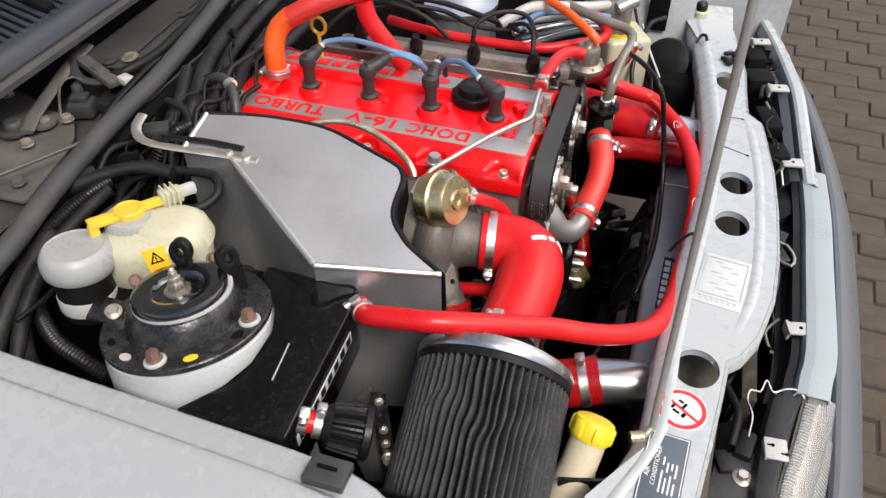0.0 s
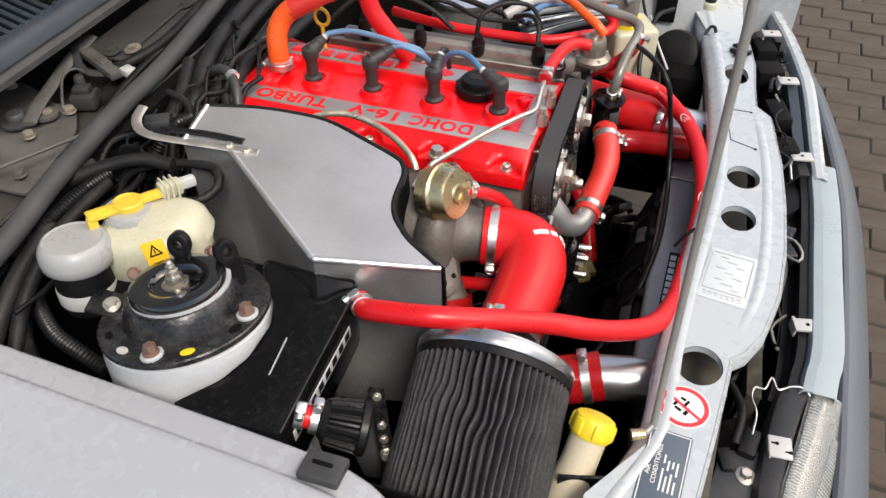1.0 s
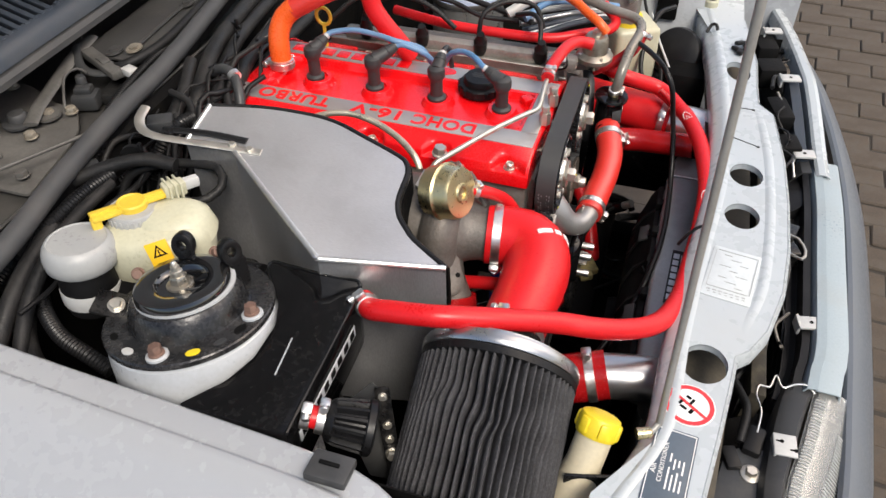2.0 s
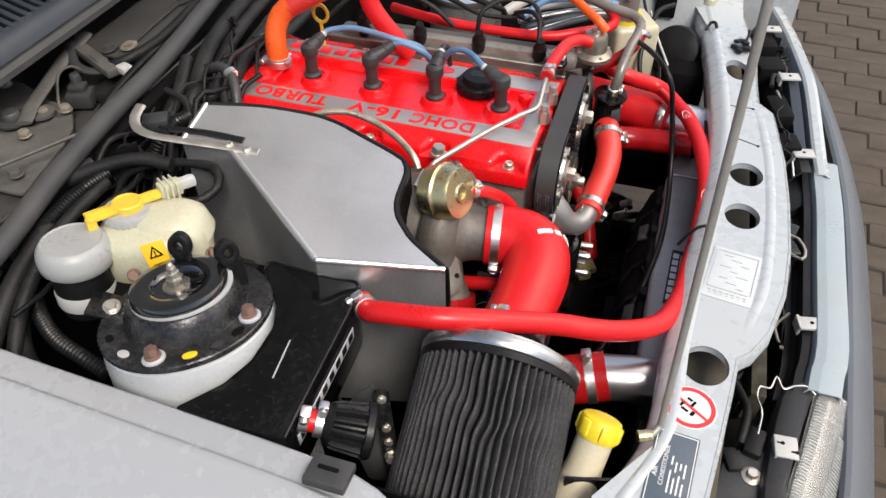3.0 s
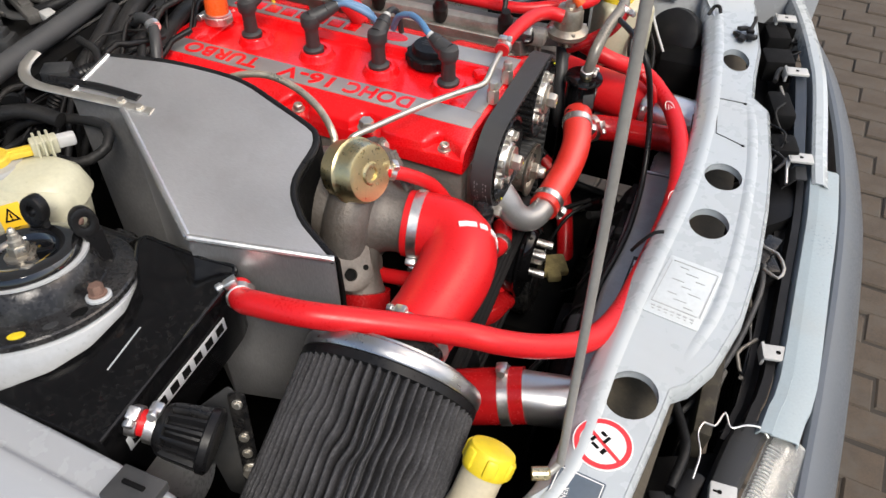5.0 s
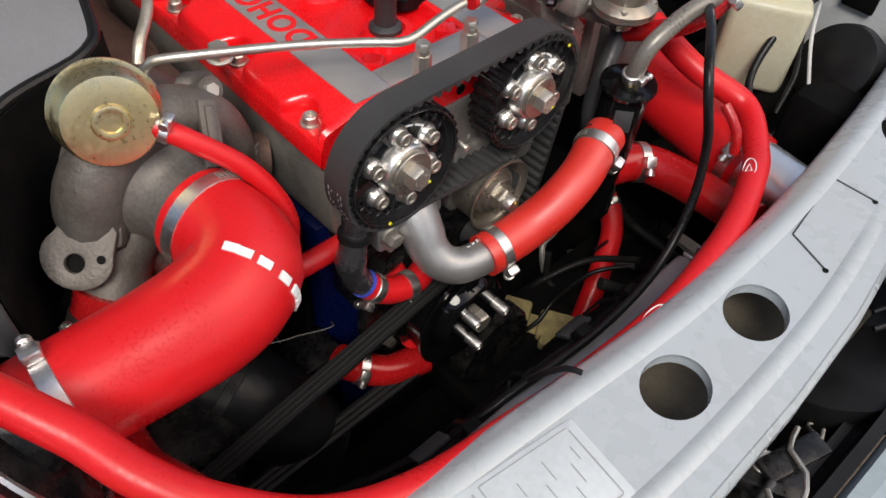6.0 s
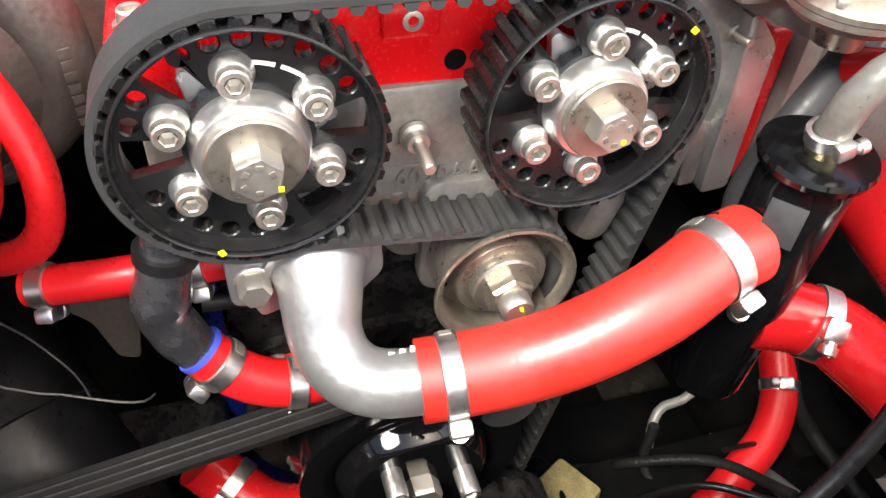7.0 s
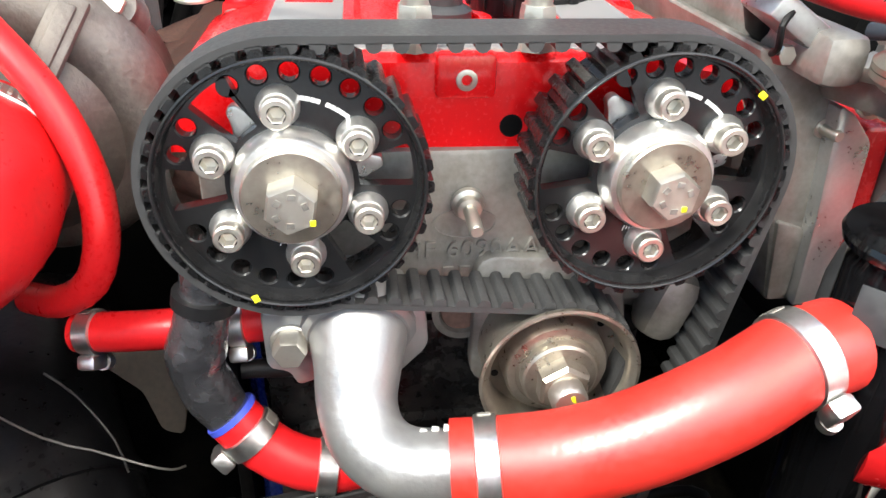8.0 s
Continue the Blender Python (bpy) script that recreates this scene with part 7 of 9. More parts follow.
part("cap_strap", b, M_YELLOW_DIRTY, brk)
# warning label on the near side
wl = along((-0.3890, -0.4450, 0.9145), (0.40, -0.84, 0.36), (0, 0, 1)) @ Matrix.Rotation(radians(14), 4, "Z")
b = bmesh.new()
block(b, (0.026, 0.040, 0.0012), wl, 0.0004)
lab = part("warning_label", b, M_LABEL_YELLOW, brk, "yellow warning label with a triangle")
b = bmesh.new()
tri = [(0.0095 * math.cos(radians(a)), 0.007 + 0.0095 * math.sin(radians(a))) for a in (90, 210, 330)]
tin = [(0.0062 * math.cos(radians(a)), 0.007 + 0.0062 * math.sin(radians(a))) for a in (90, 210, 330)]
slab(b, tri, 0.0006, wl @ Matrix.Translation((0, 0, 0.0012)), 0.0, [tin])
bars(b, wl @ Matrix.Translation((0, 0, 0.0010)), [(0, 0.008, 0.0014, 0.005), (0, 0.0042, 0.0014, 0.0012), (0, -0.006, 0.014, 0.0016), (-0.0065, -0.010, 0.0016, 0.008), (0.0065, -0.010, 0.0016, 0.008), (0, -0.011, 0.006, 0.0016), (0, -0.015, 0.012, 0.0016)])
part("pictogram", b, M_BLACK_PRINT_HOLE, lab)

# white round reservoir
wr = thing("clutch_reservoir", (-0.468, -0.478, 0.86), "milky white round fluid reservoir with a black base", "reservoir")
m = Matrix.Translation((-0.478, -0.468, 0)) @ Matrix.Rotation(radians(-7), 4, "X")
m.translation.z = 0.93
b = bmesh.new()
lathe(b, [(0.037, -0.024), (0.0405, -0.020), (0.0415, -0.010), (0.0400, 0.000), (0.0345, 0.0085), (0.0325, 0.0092), (0.0310, 0.0080), (0.0, 0.0088)], m, 24)
part("lid", b, M_LID, wr, "milky plastic lid", smooth=40)
b = bmesh.new()
lathe(b, [(0.030, -0.085), (0.033, -0.075), (0.033, -0.022)], m, 40)
part("base", b, M_PLASTIC, wr)
b = bmesh.new()
lathe(b, [(0.0335, -0.072), (0.0342, -0.070), (0.0342, -0.054), (0.0335, -0.052)], m, 40)
part("grey_band", b, M_TANK_WHITE, wr)
b = bmesh.new()
block(b, (0.05, 0.035, 0.004), Matrix.Translation((-0.418, -0.503, 0.885)) @ Matrix.Rotation(radians(15), 4, "Z") @ Matrix.Rotation(radians(20), 4, "Y"), 0.001)
brc = part("bracket", b, M_CHIP, wr)
bolt(brc, (-0.417, -0.505, 0.888), (0.2, -0.2, 1), 0.012, 0.005, M_STEEL, washer=0.010)
b = bmesh.new()
block(b, (0.12, 0.10, 0.25), Matrix.Translation((-0.43, -0.43, 0.75)), 0.02)
part("servo_block", b, M_BAY, wr)
for x, y, z, d in ((-0.408, -0.468, 0.905, (0.5, -0.6, 0.6)), (-0.395, -0.45, 0.892, (0.4, -0.6, 0.5)), (-0.335, -0.420, 0.915, (0.7, -0.3, 0.6))):
    bolt(wr, (x, y, z), d, 0.011, 0.008, M_RUST, "union_nut", washer=0.0075)
ms = thing("master_cylinder", (-0.35, -0.40, 0.80), "dark cast master cylinder under the reservoir", "brake cylinder")
b = bmesh.new()
tube(b, [(-0.50, -0.40, 0.855), (-0.30, -0.40, 0.855)], 0.024, 24, curve=False)
block(b, (0.03, 0.10, 0.03), Matrix.Translation((-0.33, -0.42, 0.85)), 0.006)
part("cylinder", b, M_CHIP, ms)

# ---- scuttle: seal, cowl and wiring ----
seal = thing("weather_seal", (-0.575, -0.2, 0.915), "thick grey rubber bonnet seal along the bulkhead", "seal")
b = bmesh.new()
tube(b, [(-0.545, -0.60, 0.930), (-0.554, -0.49, 0.932), (-0.575, -0.39, 0.932), (-0.591, -0.29, 0.932), (-0.601, -0.20, 0.932), (-0.606, -0.121, 0.932), (-0.618, -0.034, 0.932), (-0.638, 0.085, 0.932), (-0.663, 0.25, 0.932), (-0.68, 0.60, 0.93)], 0.0135, 20, 0.02, wrinkle=0.03)
part("seal", b, M_SEAL, seal)
b = bmesh.new()
loft(b, [[(x + 0.003, y, 0.921), (x + 0.004, y, 0.906), (x - 0.004, y, 0.906), (x - 0.003, y, 0.921)] for x, y in ((-0.554, -0.49), (-0.575, -0.39), (-0.591, -0.29), (-0.601, -0.20), (-0.606, -0.121), (-0.618, -0.034), (-0.638, 0.085), (-0.663, 0.25), (-0.68, 0.60))], True, True)
part("gripping_flange", b, M_RUBBER, seal)

cowl = thing("cowl_panel", (-0.86, -0.1, 0.95), "dark blue-grey cowl panel with a louvred grille", "cowl")
b = bmesh.new()
loft(b, [[(-0.812, y, 0.989), (-0.800, y, 0.990), (-0.791, y, 0.986), (-0.784, y, 0.976), (-0.781, y, 0.963)] for y in (-0.5, -0.25, 0.0, 0.25, 0.6)])
thicken(b, 0.004)
part("lip", b, M_COWL, cowl)
b = bmesh.new()
loft(b, [[(-0.786, y, 0.9605), (-0.779, y, 0.959), (-0.774, y, 0.953), (-0.774, y, 0.944), (-0.788, y, 0.940)] for y in (-0.5, -0.2, 0.1, 0.6)])
thicken(b, 0.003)
part("lip_rubber", b, M_SEAL, cowl, "grey rubber lip")
for k in range(44):
    b = bmesh.new()
    block(b, (0.215, 0.0085, 0.012), Matrix.Translation((-0.905, -0.30 + 0.0172 * k, 0.986)) @ Matrix.Rotation(radians(-18), 4, "Z") @ Matrix.Rotation(radians(14), 4, "X"), 0.002)
    part("louvre", b, M_COWL, cowl)
b = bmesh.new()
slab(b, [(-0.80, -0.5), (-1.05, -0.5), (-1.05, 0.6), (-0.80, 0.6)], 0.004, Matrix.Translation((0, 0, 0.964)))
part("backing", b, M_BAY, cowl)
b = bmesh.new()
block(b, (0.05, 0.022, 0.016), Matrix.Translation((-0.835, -0.052, 0.998)) @ Matrix.Rotation(radians(-12), 4, "Z") @ Matrix.Rotation(radians(10), 4, "Y"), 0.005)
part("washer_jet", b, M_PLASTIC, cowl)

# wiper linkage plate in the tray
wip = thing("wiper_mechanism", (-0.75, -0.2, 0.86), "dusty grey wiper linkage plate with bolts", "wiper mechanism")
b = bmesh.new()
slab(b, rounded([(-0.95, -0.125), (-0.855, -0.125), (-0.781, -0.157), (-0.735, -0.163), (-0.697, -0.21), (-0.685, -0.245), (-0.662, -0.36), (-0.95, -0.36)], 0.012), 0.006, Matrix.Translation((0, 0, 0.876)), 0.0018)
part("plate", b, M_DUST_PLATE, wip)
b = bmesh.new()
slab(b, rounded([(-0.93, -0.345), (-0.79, -0.345), (-0.75, -0.30), (-0.83, -0.275), (-0.93, -0.27)], 0.012), 0.004, Matrix.Translation((0, 0, 0.8805)), 0.0015)
part("pressing", b, M_DUST_PLATE, wip)
b = bmesh.new()
tube(b, [(-0.757, -0.235, 0.889), (-0.771, -0.200, 0.893), (-0.795, -0.085, 0.908), (-0.80, -0.02, 0.916)], 0.0115, 12, curve=False, flat=0.35)
part("arm", b, M_DUST_PLATE, wip)
b = bmesh.new()
tube(b, [(-0.805, -0.055, 0.915), (-0.772, -0.092, 0.905), (-0.742, -0.098, 0.900), (-0.700, -0.075, 0.898)], 0.0075, 12, flat=0.5)
part("arm", b, M_GREY_PLASTIC, wip)
b = bmesh.new()
lathe(b, [(0.024, 0.882), (0.024, 0.886), (0.0215, 0.8875), (0.0145, 0.888), (0.0135, 0.896), (0.011, 0.899), (0, 0.900)], Matrix.Translation((-0.786, -0.227, 0)), 28)
part("pivot", b, M_GREY_PLASTIC, wip)
b = bmesh.new()
lathe(b, [(0.0155, 0.882), (0.019, 0.882), (0.019, 0.8865), (0.0155, 0.8865)], Matrix.Translation((-0.757, -0.200, 0)), 30)
part("collar", b, M_DUST_PLATE, wip)
for x, y, mm in ((-0.867, -0.147, M_TARNISH), (-0.73, -0.180, M_TARNISH), (-0.744, -0.253, M_TARNISH), (-0.692, -0.333, M_DUST_PLATE), (-0.757, -0.197, M_TARNISH)):
    bolt(wip, (x, y, 0.882), (0, 0, 1), 0.015, 0.007, mm, washer=0.010)
b = bmesh.new()
m = Matrix.Translation((-0.736, -0.0815, 0.910)) @ Matrix.Rotation(radians(-27.5), 4, "Z")
block(b, (0.108, 0.021, 0.014), m, 0.003)
block(b, (0.026, 0.013, 0.004), m @ Matrix.Translation((0.006, 0, 0.0075)), 0.001)
rb = part("relay_box", b, M_DUST_PLATE, wip, "grey relay box")
b = bmesh.new()
block(b, (0.024, 0.018, 0.013), Matrix.Translation((-0.676, -0.094, 0.912)) @ Matrix.Rotation(radians(-20), 4, "Z"), 0.003)
part("connector", b, M_TANK_WHITE, rb, "white connector")
b = bmesh.new()
block(b, (0.040, 0.034, 0.026), Matrix.Translation((-0.735, -0.138, 0.878)) @ Matrix.Rotation(radians(20), 4, "Z"), 0.006)
block(b, (0.026, 0.020, 0.012), Matrix.Translation((-0.737, -0.136, 0.894)) @ Matrix.Rotation(radians(20), 4, "Z"), 0.003)
lathe(b, [(0.008, 0.893), (0.008, 0.908), (0.006, 0.911), (0, 0.911)], Matrix.Translation((-0.745, -0.127, 0)), 16)
part("motor", b, M_GREY_PLASTIC, wip)
b = bmesh.new()
block(b, (0.05, 0.06, 0.022), Matrix.Translation((-0.705, -0.095, 0.872)) @ Matrix.Rotation(radians(12), 4, "Z"), 0.008)
part("gearbox", b, M_LOOM, wip)
lead("scuttle_cable", [(-0.735, -0.185, 0.884), (-0.745, -0.172, 0.895), (-0.776, -0.126, 0.905), (-0.768, -0.105, 0.908), (-0.748, -0.108, 0.906)], 0.0022, M_DUST_PLATE, "thin grey wire looping over the wiper motor", "cable")
lead("scuttle_cable", [(-0.80, -0.47, 0.892), (-0.705, -0.343, 0.900), (-0.642, -0.249, 0.904), (-0.628, -0.22, 0.898)], 0.0028, M_DUST_PLATE, "thin dusty pipe across the scuttle tray", "pipe")
lead("scuttle_cable", [(-0.69, 0.20, 0.924), (-0.67, 0.08, 0.924), (-0.662, -0.02, 0.924), (-0.682, -0.075, 0.918), (-0.72, -0.09, 0.905)], 0.008, M_LOOM, "taped cable along the scuttle tray", "cable", "bulkhead wiring")
# inner scuttle panel with a welded seam
b = bmesh.new()
slab(b, rounded([(-0.640, -0.066), (-0.790, -0.066), (-0.80, 0.58), (-0.665, 0.58)], 0.01), 0.004, Matrix.Translation((0, 0, 0.912)), 0.001)
part("scuttle_panel", b, M_FIREWALL, bulkhead)
b = bmesh.new()
tube(b, [(-0.707, -0.039, 0.916), (-0.714, 0.086, 0.916), (-0.718, 0.226, 0.916), (-0.720, 0.55, 0.916)], 0.0035, 10, flat=0.6)
part("seam", b, M_FIREWALL, bulkhead)
for x, y in ((-0.707, -0.036), (-0.733, -0.052), (-0.714, 0.131), (-0.720, 0.266)):
    b = bmesh.new()
    lathe(b, [(0.012, 0.916), (0.0115, 0.918), (0.007, 0.9185), (0.0065, 0.922), (0, 0.9225)], Matrix.Translation((x, y, 0)) @ Matrix.Diagonal((1.0, 1.35, 1, 1)), 20)
    part("seam_stud", b, M_TARNISH if y == -0.036 else M_FIREWALL, bulkhead)

def ribbed(name, pts, r, label, material=None):
    """A corrugated conduit."""
    t = thing(name, pts[0][:3], label, "conduit", "corrugated conduits")
    line = smooth_line(pts, 0.0022)
    q = [(*p[:3], r * (1.0 if (i // 1) % 2 else 0.84)) for i, p in enumerate(line)]
    b = bmesh.new()
    tube(b, q, r, 12, curve=False)
    part("conduit", b, material or M_RUBBER, t)
    return t

# looms hung below the seal, between bulkhead and shield
looms = [
    ([(-0.545, -0.20, 0.78), (-0.535, -0.17, 0.87), (-0.548, -0.09, 0.918), (-0.575, 0.0, 0.925), (-0.60, 0.12, 0.92), (-0.63, 0.3, 0.91)], 0.0125),
    ([(-0.52, -0.22, 0.76), (-0.512, -0.17, 0.86), (-0.53, -0.08, 0.905), (-0.56, 0.02, 0.912), (-0.585, 0.14, 0.905), (-0.60, 0.3, 0.9)], 0.011),
    ([(-0.495, -0.20, 0.74), (-0.495, -0.16, 0.85), (-0.515, -0.06, 0.890), (-0.545, 0.05, 0.89), (-0.57, 0.2, 0.88)], 0.012),
    ([(-0.57, -0.24, 0.80), (-0.552, -0.19, 0.89), (-0.558, -0.13, 0.915), (-0.585, -0.06, 0.925)], 0.010),
    ([(-0.47, -0.16, 0.80), (-0.485, -0.10, 0.865), (-0.52, 0.0, 0.87), (-0.54, 0.12, 0.86), (-0.55, 0.3, 0.85)], 0.011),
    ([(-0.545, -0.34, 0.86), (-0.53, -0.31, 0.90), (-0.495, -0.295, 0.915), (-0.45, -0.285, 0.92), (-0.405, -0.29, 0.925), (-0.39, -0.31, 0.915), (-0.41, -0.335, 0.905), (-0.455, -0.345, 0.91)], 0.006),
    ([(-0.60, -0.36, 0.90), (-0.575, -0.35, 0.915), (-0.54, -0.325, 0.925), (-0.50, -0.305, 0.93), (-0.46, -0.30, 0.925)], 0.009),
    ([(-0.555, -0.33, 0.90), (-0.56, -0.38, 0.905), (-0.55, -0.45, 0.905), (-0.54, -0.52, 0.89), (-0.53, -0.58, 0.86)], 0.011),
    ([(-0.535, -0.34, 0.91), (-0.535, -0.40, 0.91), (-0.53, -0.46, 0.905), (-0.52, -0.53, 0.88), (-0.50, -0.585, 0.85)], 0.0085),
    ([(-0.56, -0.45, 0.88), (-0.545, -0.50, 0.87), (-0.52, -0.55, 0.85), (-0.47, -0.585, 0.84), (-0.40, -0.59, 0.83)], 0.012),
    ([(-0.49, -0.27, 0.84), (-0.48, -0.24, 0.89), (-0.495, -0.2, 0.915), (-0.52, -0.17, 0.93), (-0.555, -0.16, 0.935)], 0.005),
    ([(-0.46, -0.22, 0.80), (-0.455, -0.20, 0.87), (-0.465, -0.16, 0.91), (-0.49, -0.12, 0.925)], 0.0055),
    ([(-0.51, -0.26, 0.80), (-0.505, -0.25, 0.86), (-0.515, -0.22, 0.90), (-0.53, -0.19, 0.92)], 0.006),
]
for pts, r in looms:
    lead("wiring_loom", pts, r, M_LOOM, "dusty black taped wiring loom below the bulkhead seal", "wiring loom", "bulkhead wiring")
ribbed("corrugated_conduit", [(-0.585, -0.52, 0.87), (-0.565, -0.47, 0.90), (-0.552, -0.42, 0.913), (-0.545, -0.37, 0.918), (-0.54, -0.33, 0.915)], 0.0095, "black corrugated conduit beside the fluid reservoirs")
ribbed("corrugated_conduit", [(-0.535, -0.50, 0.86), (-0.505, -0.525, 0.862), (-0.47, -0.545, 0.86), (-0.43, -0.555, 0.855), (-0.40, -0.56, 0.845)], 0.0095, "black corrugated conduit curving below the white reservoir")
ribbed("corrugated_conduit", [(-0.53, -0.275, 0.87), (-0.517, -0.250, 0.91), (-0.508, -0.22, 0.925), (-0.505, -0.19, 0.92)], 0.010, "black corrugated conduit rising behind the stay")
ribbed("corrugated_conduit", [(-0.55, -0.31, 0.885), (-0.525, -0.285, 0.90), (-0.50, -0.27, 0.905)], 0.008, "short black corrugated conduit")
ribbed("corrugated_conduit", [(-0.612, -0.26, 0.900), (-0.640, -0.195, 0.912), (-0.654, -0.10, 0.916), (-0.660, -0.006, 0.915), (-0.650, 0.06, 0.912)], 0.0070, "black corrugated conduit in the scuttle tray")
t = thing("loom_connector", (-0.523, -0.235, 0.93), "grey plastic loom connector block", "connector")
b = bmesh.new()
block(b, (0.034, 0.026, 0.018), Matrix.Translation((-0.528, -0.228, 0.930)) @ Matrix.Rotation(radians(30), 4, "Z"), 0.003)
part("housing", b, M_GREY_PLASTIC, t)
t = thing("loom_connector", (-0.575, -0.33, 0.925), "grey plastic loom connector block", "connector")
b = bmesh.new()
block(b, (0.026, 0.030, 0.016), Matrix.Translation((-0.575, -0.328, 0.912)) @ Matrix.Rotation(radians(-35), 4, "Z"), 0.003)
part("housing", b, M_GREY_PLASTIC, t)
for x, y, z in ((-0.535, -0.075, 0.915), (-0.575, 0.06, 0.918), (-0.51, -0.30, 0.928)):
    t = thing("cable_tie", (x, y, z), "black cable tie round a loom", "cable tie", "cable ties")
    b = bmesh.new()
    lathe(b, [(0.016, -0.003), (0.0185, -0.003), (0.0185, 0.003), (0.016, 0.003)], along((x - 0.01, y, z - 0.002), (-0.3, 1, 0)), 24)
    part("band", b, M_PLASTIC, t)
    b = bmesh.new()
    block(b, (0.005, 0.006, 0.012), Matrix.Translation((x + 0.003, y, z + 0.016)), 0.001)
    part("head", b, M_PLASTIC, t)
# loose thin wires among the looms
rnd = random.Random(11)
for k in range(22):
    x, y = -0.49 - 0.075 * rnd.random(), -0.30 + 0.30 * rnd.random()
    z = 0.895 + 0.035 * rnd.random()
    a = rnd.uniform(0.6, 2.4)
    pts = [(x + 0.03, y - 0.05, z - 0.05)]
    for j in range(1, 5):
        pts.append((x - 0.018 * j * math.cos(a) + rnd.uniform(-0.012, 0.012), y + 0.030 * j * math.sin(a), min(z + 0.008 * math.sin(j * 1.3 + k), 0.945)))
    lead("loose_wire", pts, rnd.choice((0.0018, 0.0024, 0.0032, 0.0042)), rnd.choice((M_LOOM, M_RUBBER, M_RUBBER, M_GREY_PLASTIC)), "thin loose wire among the bulkhead looms", "wire", "loose wires")
for k in range(10):
    x, y = -0.60 + 0.10 * rnd.random(), -0.60 + 0.24 * rnd.random()
    pts = [(x + 0.01 * rnd.random(), y + 0.05 * j - 0.02, 0.885 + 0.025 * rnd.random()) for j in range(5)]
    lead("loose_wire", pts, rnd.choice((0.002, 0.003, 0.0045)), rnd.choice((M_LOOM, M_RUBBER)), "thin loose wire beside the reservoirs", "wire", "loose wires")
for k in range(5):
    x, y = -0.66 - 0.12 * rnd.random(), -0.14 + 0.30 * rnd.random()
    pts = [(x - 0.02 * j + rnd.uniform(-0.01, 0.01), y + 0.030 * j, 0.897 + 0.004 * rnd.random()) for j in range(5)]
    lead("loose_wire", pts, rnd.choice((0.0016, 0.0022, 0.003)), rnd.choice((M_LOOM, M_RUBBER, M_DUST_PLATE)), "thin wire lying in the scuttle tray", "wire", "loose wires")
# grey hose with a crimp beside the cover
gh = lead("vacuum_hose", [(-0.535, -0.08, 0.925), (-0.515, -0.085, 0.938), (-0.49, -0.095, 0.938), (-0.472, -0.115, 0.925), (-0.462, -0.135, 0.90)], 0.0075, M_GREY_PLASTIC, "grey vacuum hose with a crimped ring", "hose")
b = bmesh.new()
lathe(b, [(0.0080, -0.004), (0.0098, -0.004), (0.0098, 0.004), (0.0080, 0.004)], along((-0.487, -0.097, 0.937), (0.8, -0.5, -0.3)), 20)
part("crimp", b, M_POLISHED, gh, "bright crimp ring")

# ---- bonnet prop ----
prop = thing("bonnet_prop", (0.179, -0.437, 0.815), "grey steel bonnet prop rod standing on the slam panel", "prop rod")
b = bmesh.new()
tube(b, [(0.165, -0.452, 0.822), (0.172, -0.447, 0.821), (0.1785, -0.438, 0.826), (0.179, -0.4355, 0.842), (0.1745, -0.420, 0.99), (0.158, -0.361, 1.56), (0.148, -0.325, 1.91), (0.142, -0.318, 1.935), (0.132, -0.315, 1.940)], 0.0038, 14, 0.02)
part("rod", b, M_ROD, prop)
b = bmesh.new()
lathe(b, [(0.0062, -0.010), (0.0062, 0.004), (0.0045, 0.006)], along((0.168, -0.449, 0.8205), (0.9, 0.4, 0)), 20)
part("pivot", b, M_GOLD, prop)

# ---- slam panel details ----
def lay(name, cx, cy, w, h, turn, material, parent, label="", z=SLAM_Z + 0.0012, thick=0.0012, r=0.003):
    m = Matrix.Translation((cx, cy, z)) @ Matrix.Rotation(radians(turn), 4, "Z")
    b = bmesh.new()
    slab(b, rounded([(-w / 2, -h / 2), (w / 2, -h / 2), (w / 2, h / 2), (-w / 2, h / 2)], r), thick, m, 0.0002)
    return part(name, b, material, parent, label), m @ Matrix.Translation((0, 0, 0.0004))

SIGNS = slam_panel
# foil label
lb, m = lay("foil_label", 0.244, -0.178, 0.060, 0.096, -8, M_LABEL, SIGNS, "pale foil data label with fine dark print")
b = bmesh.new()
bars(b, m, [(-0.001, -0.030, 0.050, 0.0010), (0.0265, 0.005, 0.0010, 0.070), (0.001, 0.041, 0.050, 0.0008), (-0.026, 0.005, 0.0008, 0.07)])
for k in range(9):
    bars(b, m, [(-0.010 + 0.011 * (k % 3), 0.034 - 0.0072 * k, 0.010 + 0.004 * (k % 2), 0.0006)])
for k in range(7):
    bars(b, m, [(-0.022 + 0.007 * k, -0.036, 0.0045, 0.0016), (-0.021 + 0.007 * k, -0.0405, 0.003, 0.0010)])
part("fine_print", b, M_FAINT_PRINT, lb)
# pressed rectangle, drawn by its edge groove
b = bmesh.new()
rect = [(0.223, 0.227), (0.262, 0.2275), (0.270, 0.122), (0.234, 0.137)]
for i in (0, 2, 3):
    p, q = Vector(rect[i]), Vector(rect[(i + 1) % 4])
    d = (q - p)
    block(b, (d.length, 0.0013, 0.0010), Matrix.Translation(((p.x + q.x) / 2, (p.y + q.y) / 2, SLAM_Z + 0.0003)) @ Matrix.Rotation(math.atan2(d.y, d.x), 4, "Z"))
part("edge_groove", b, M_GREY_PLASTIC, SIGNS)
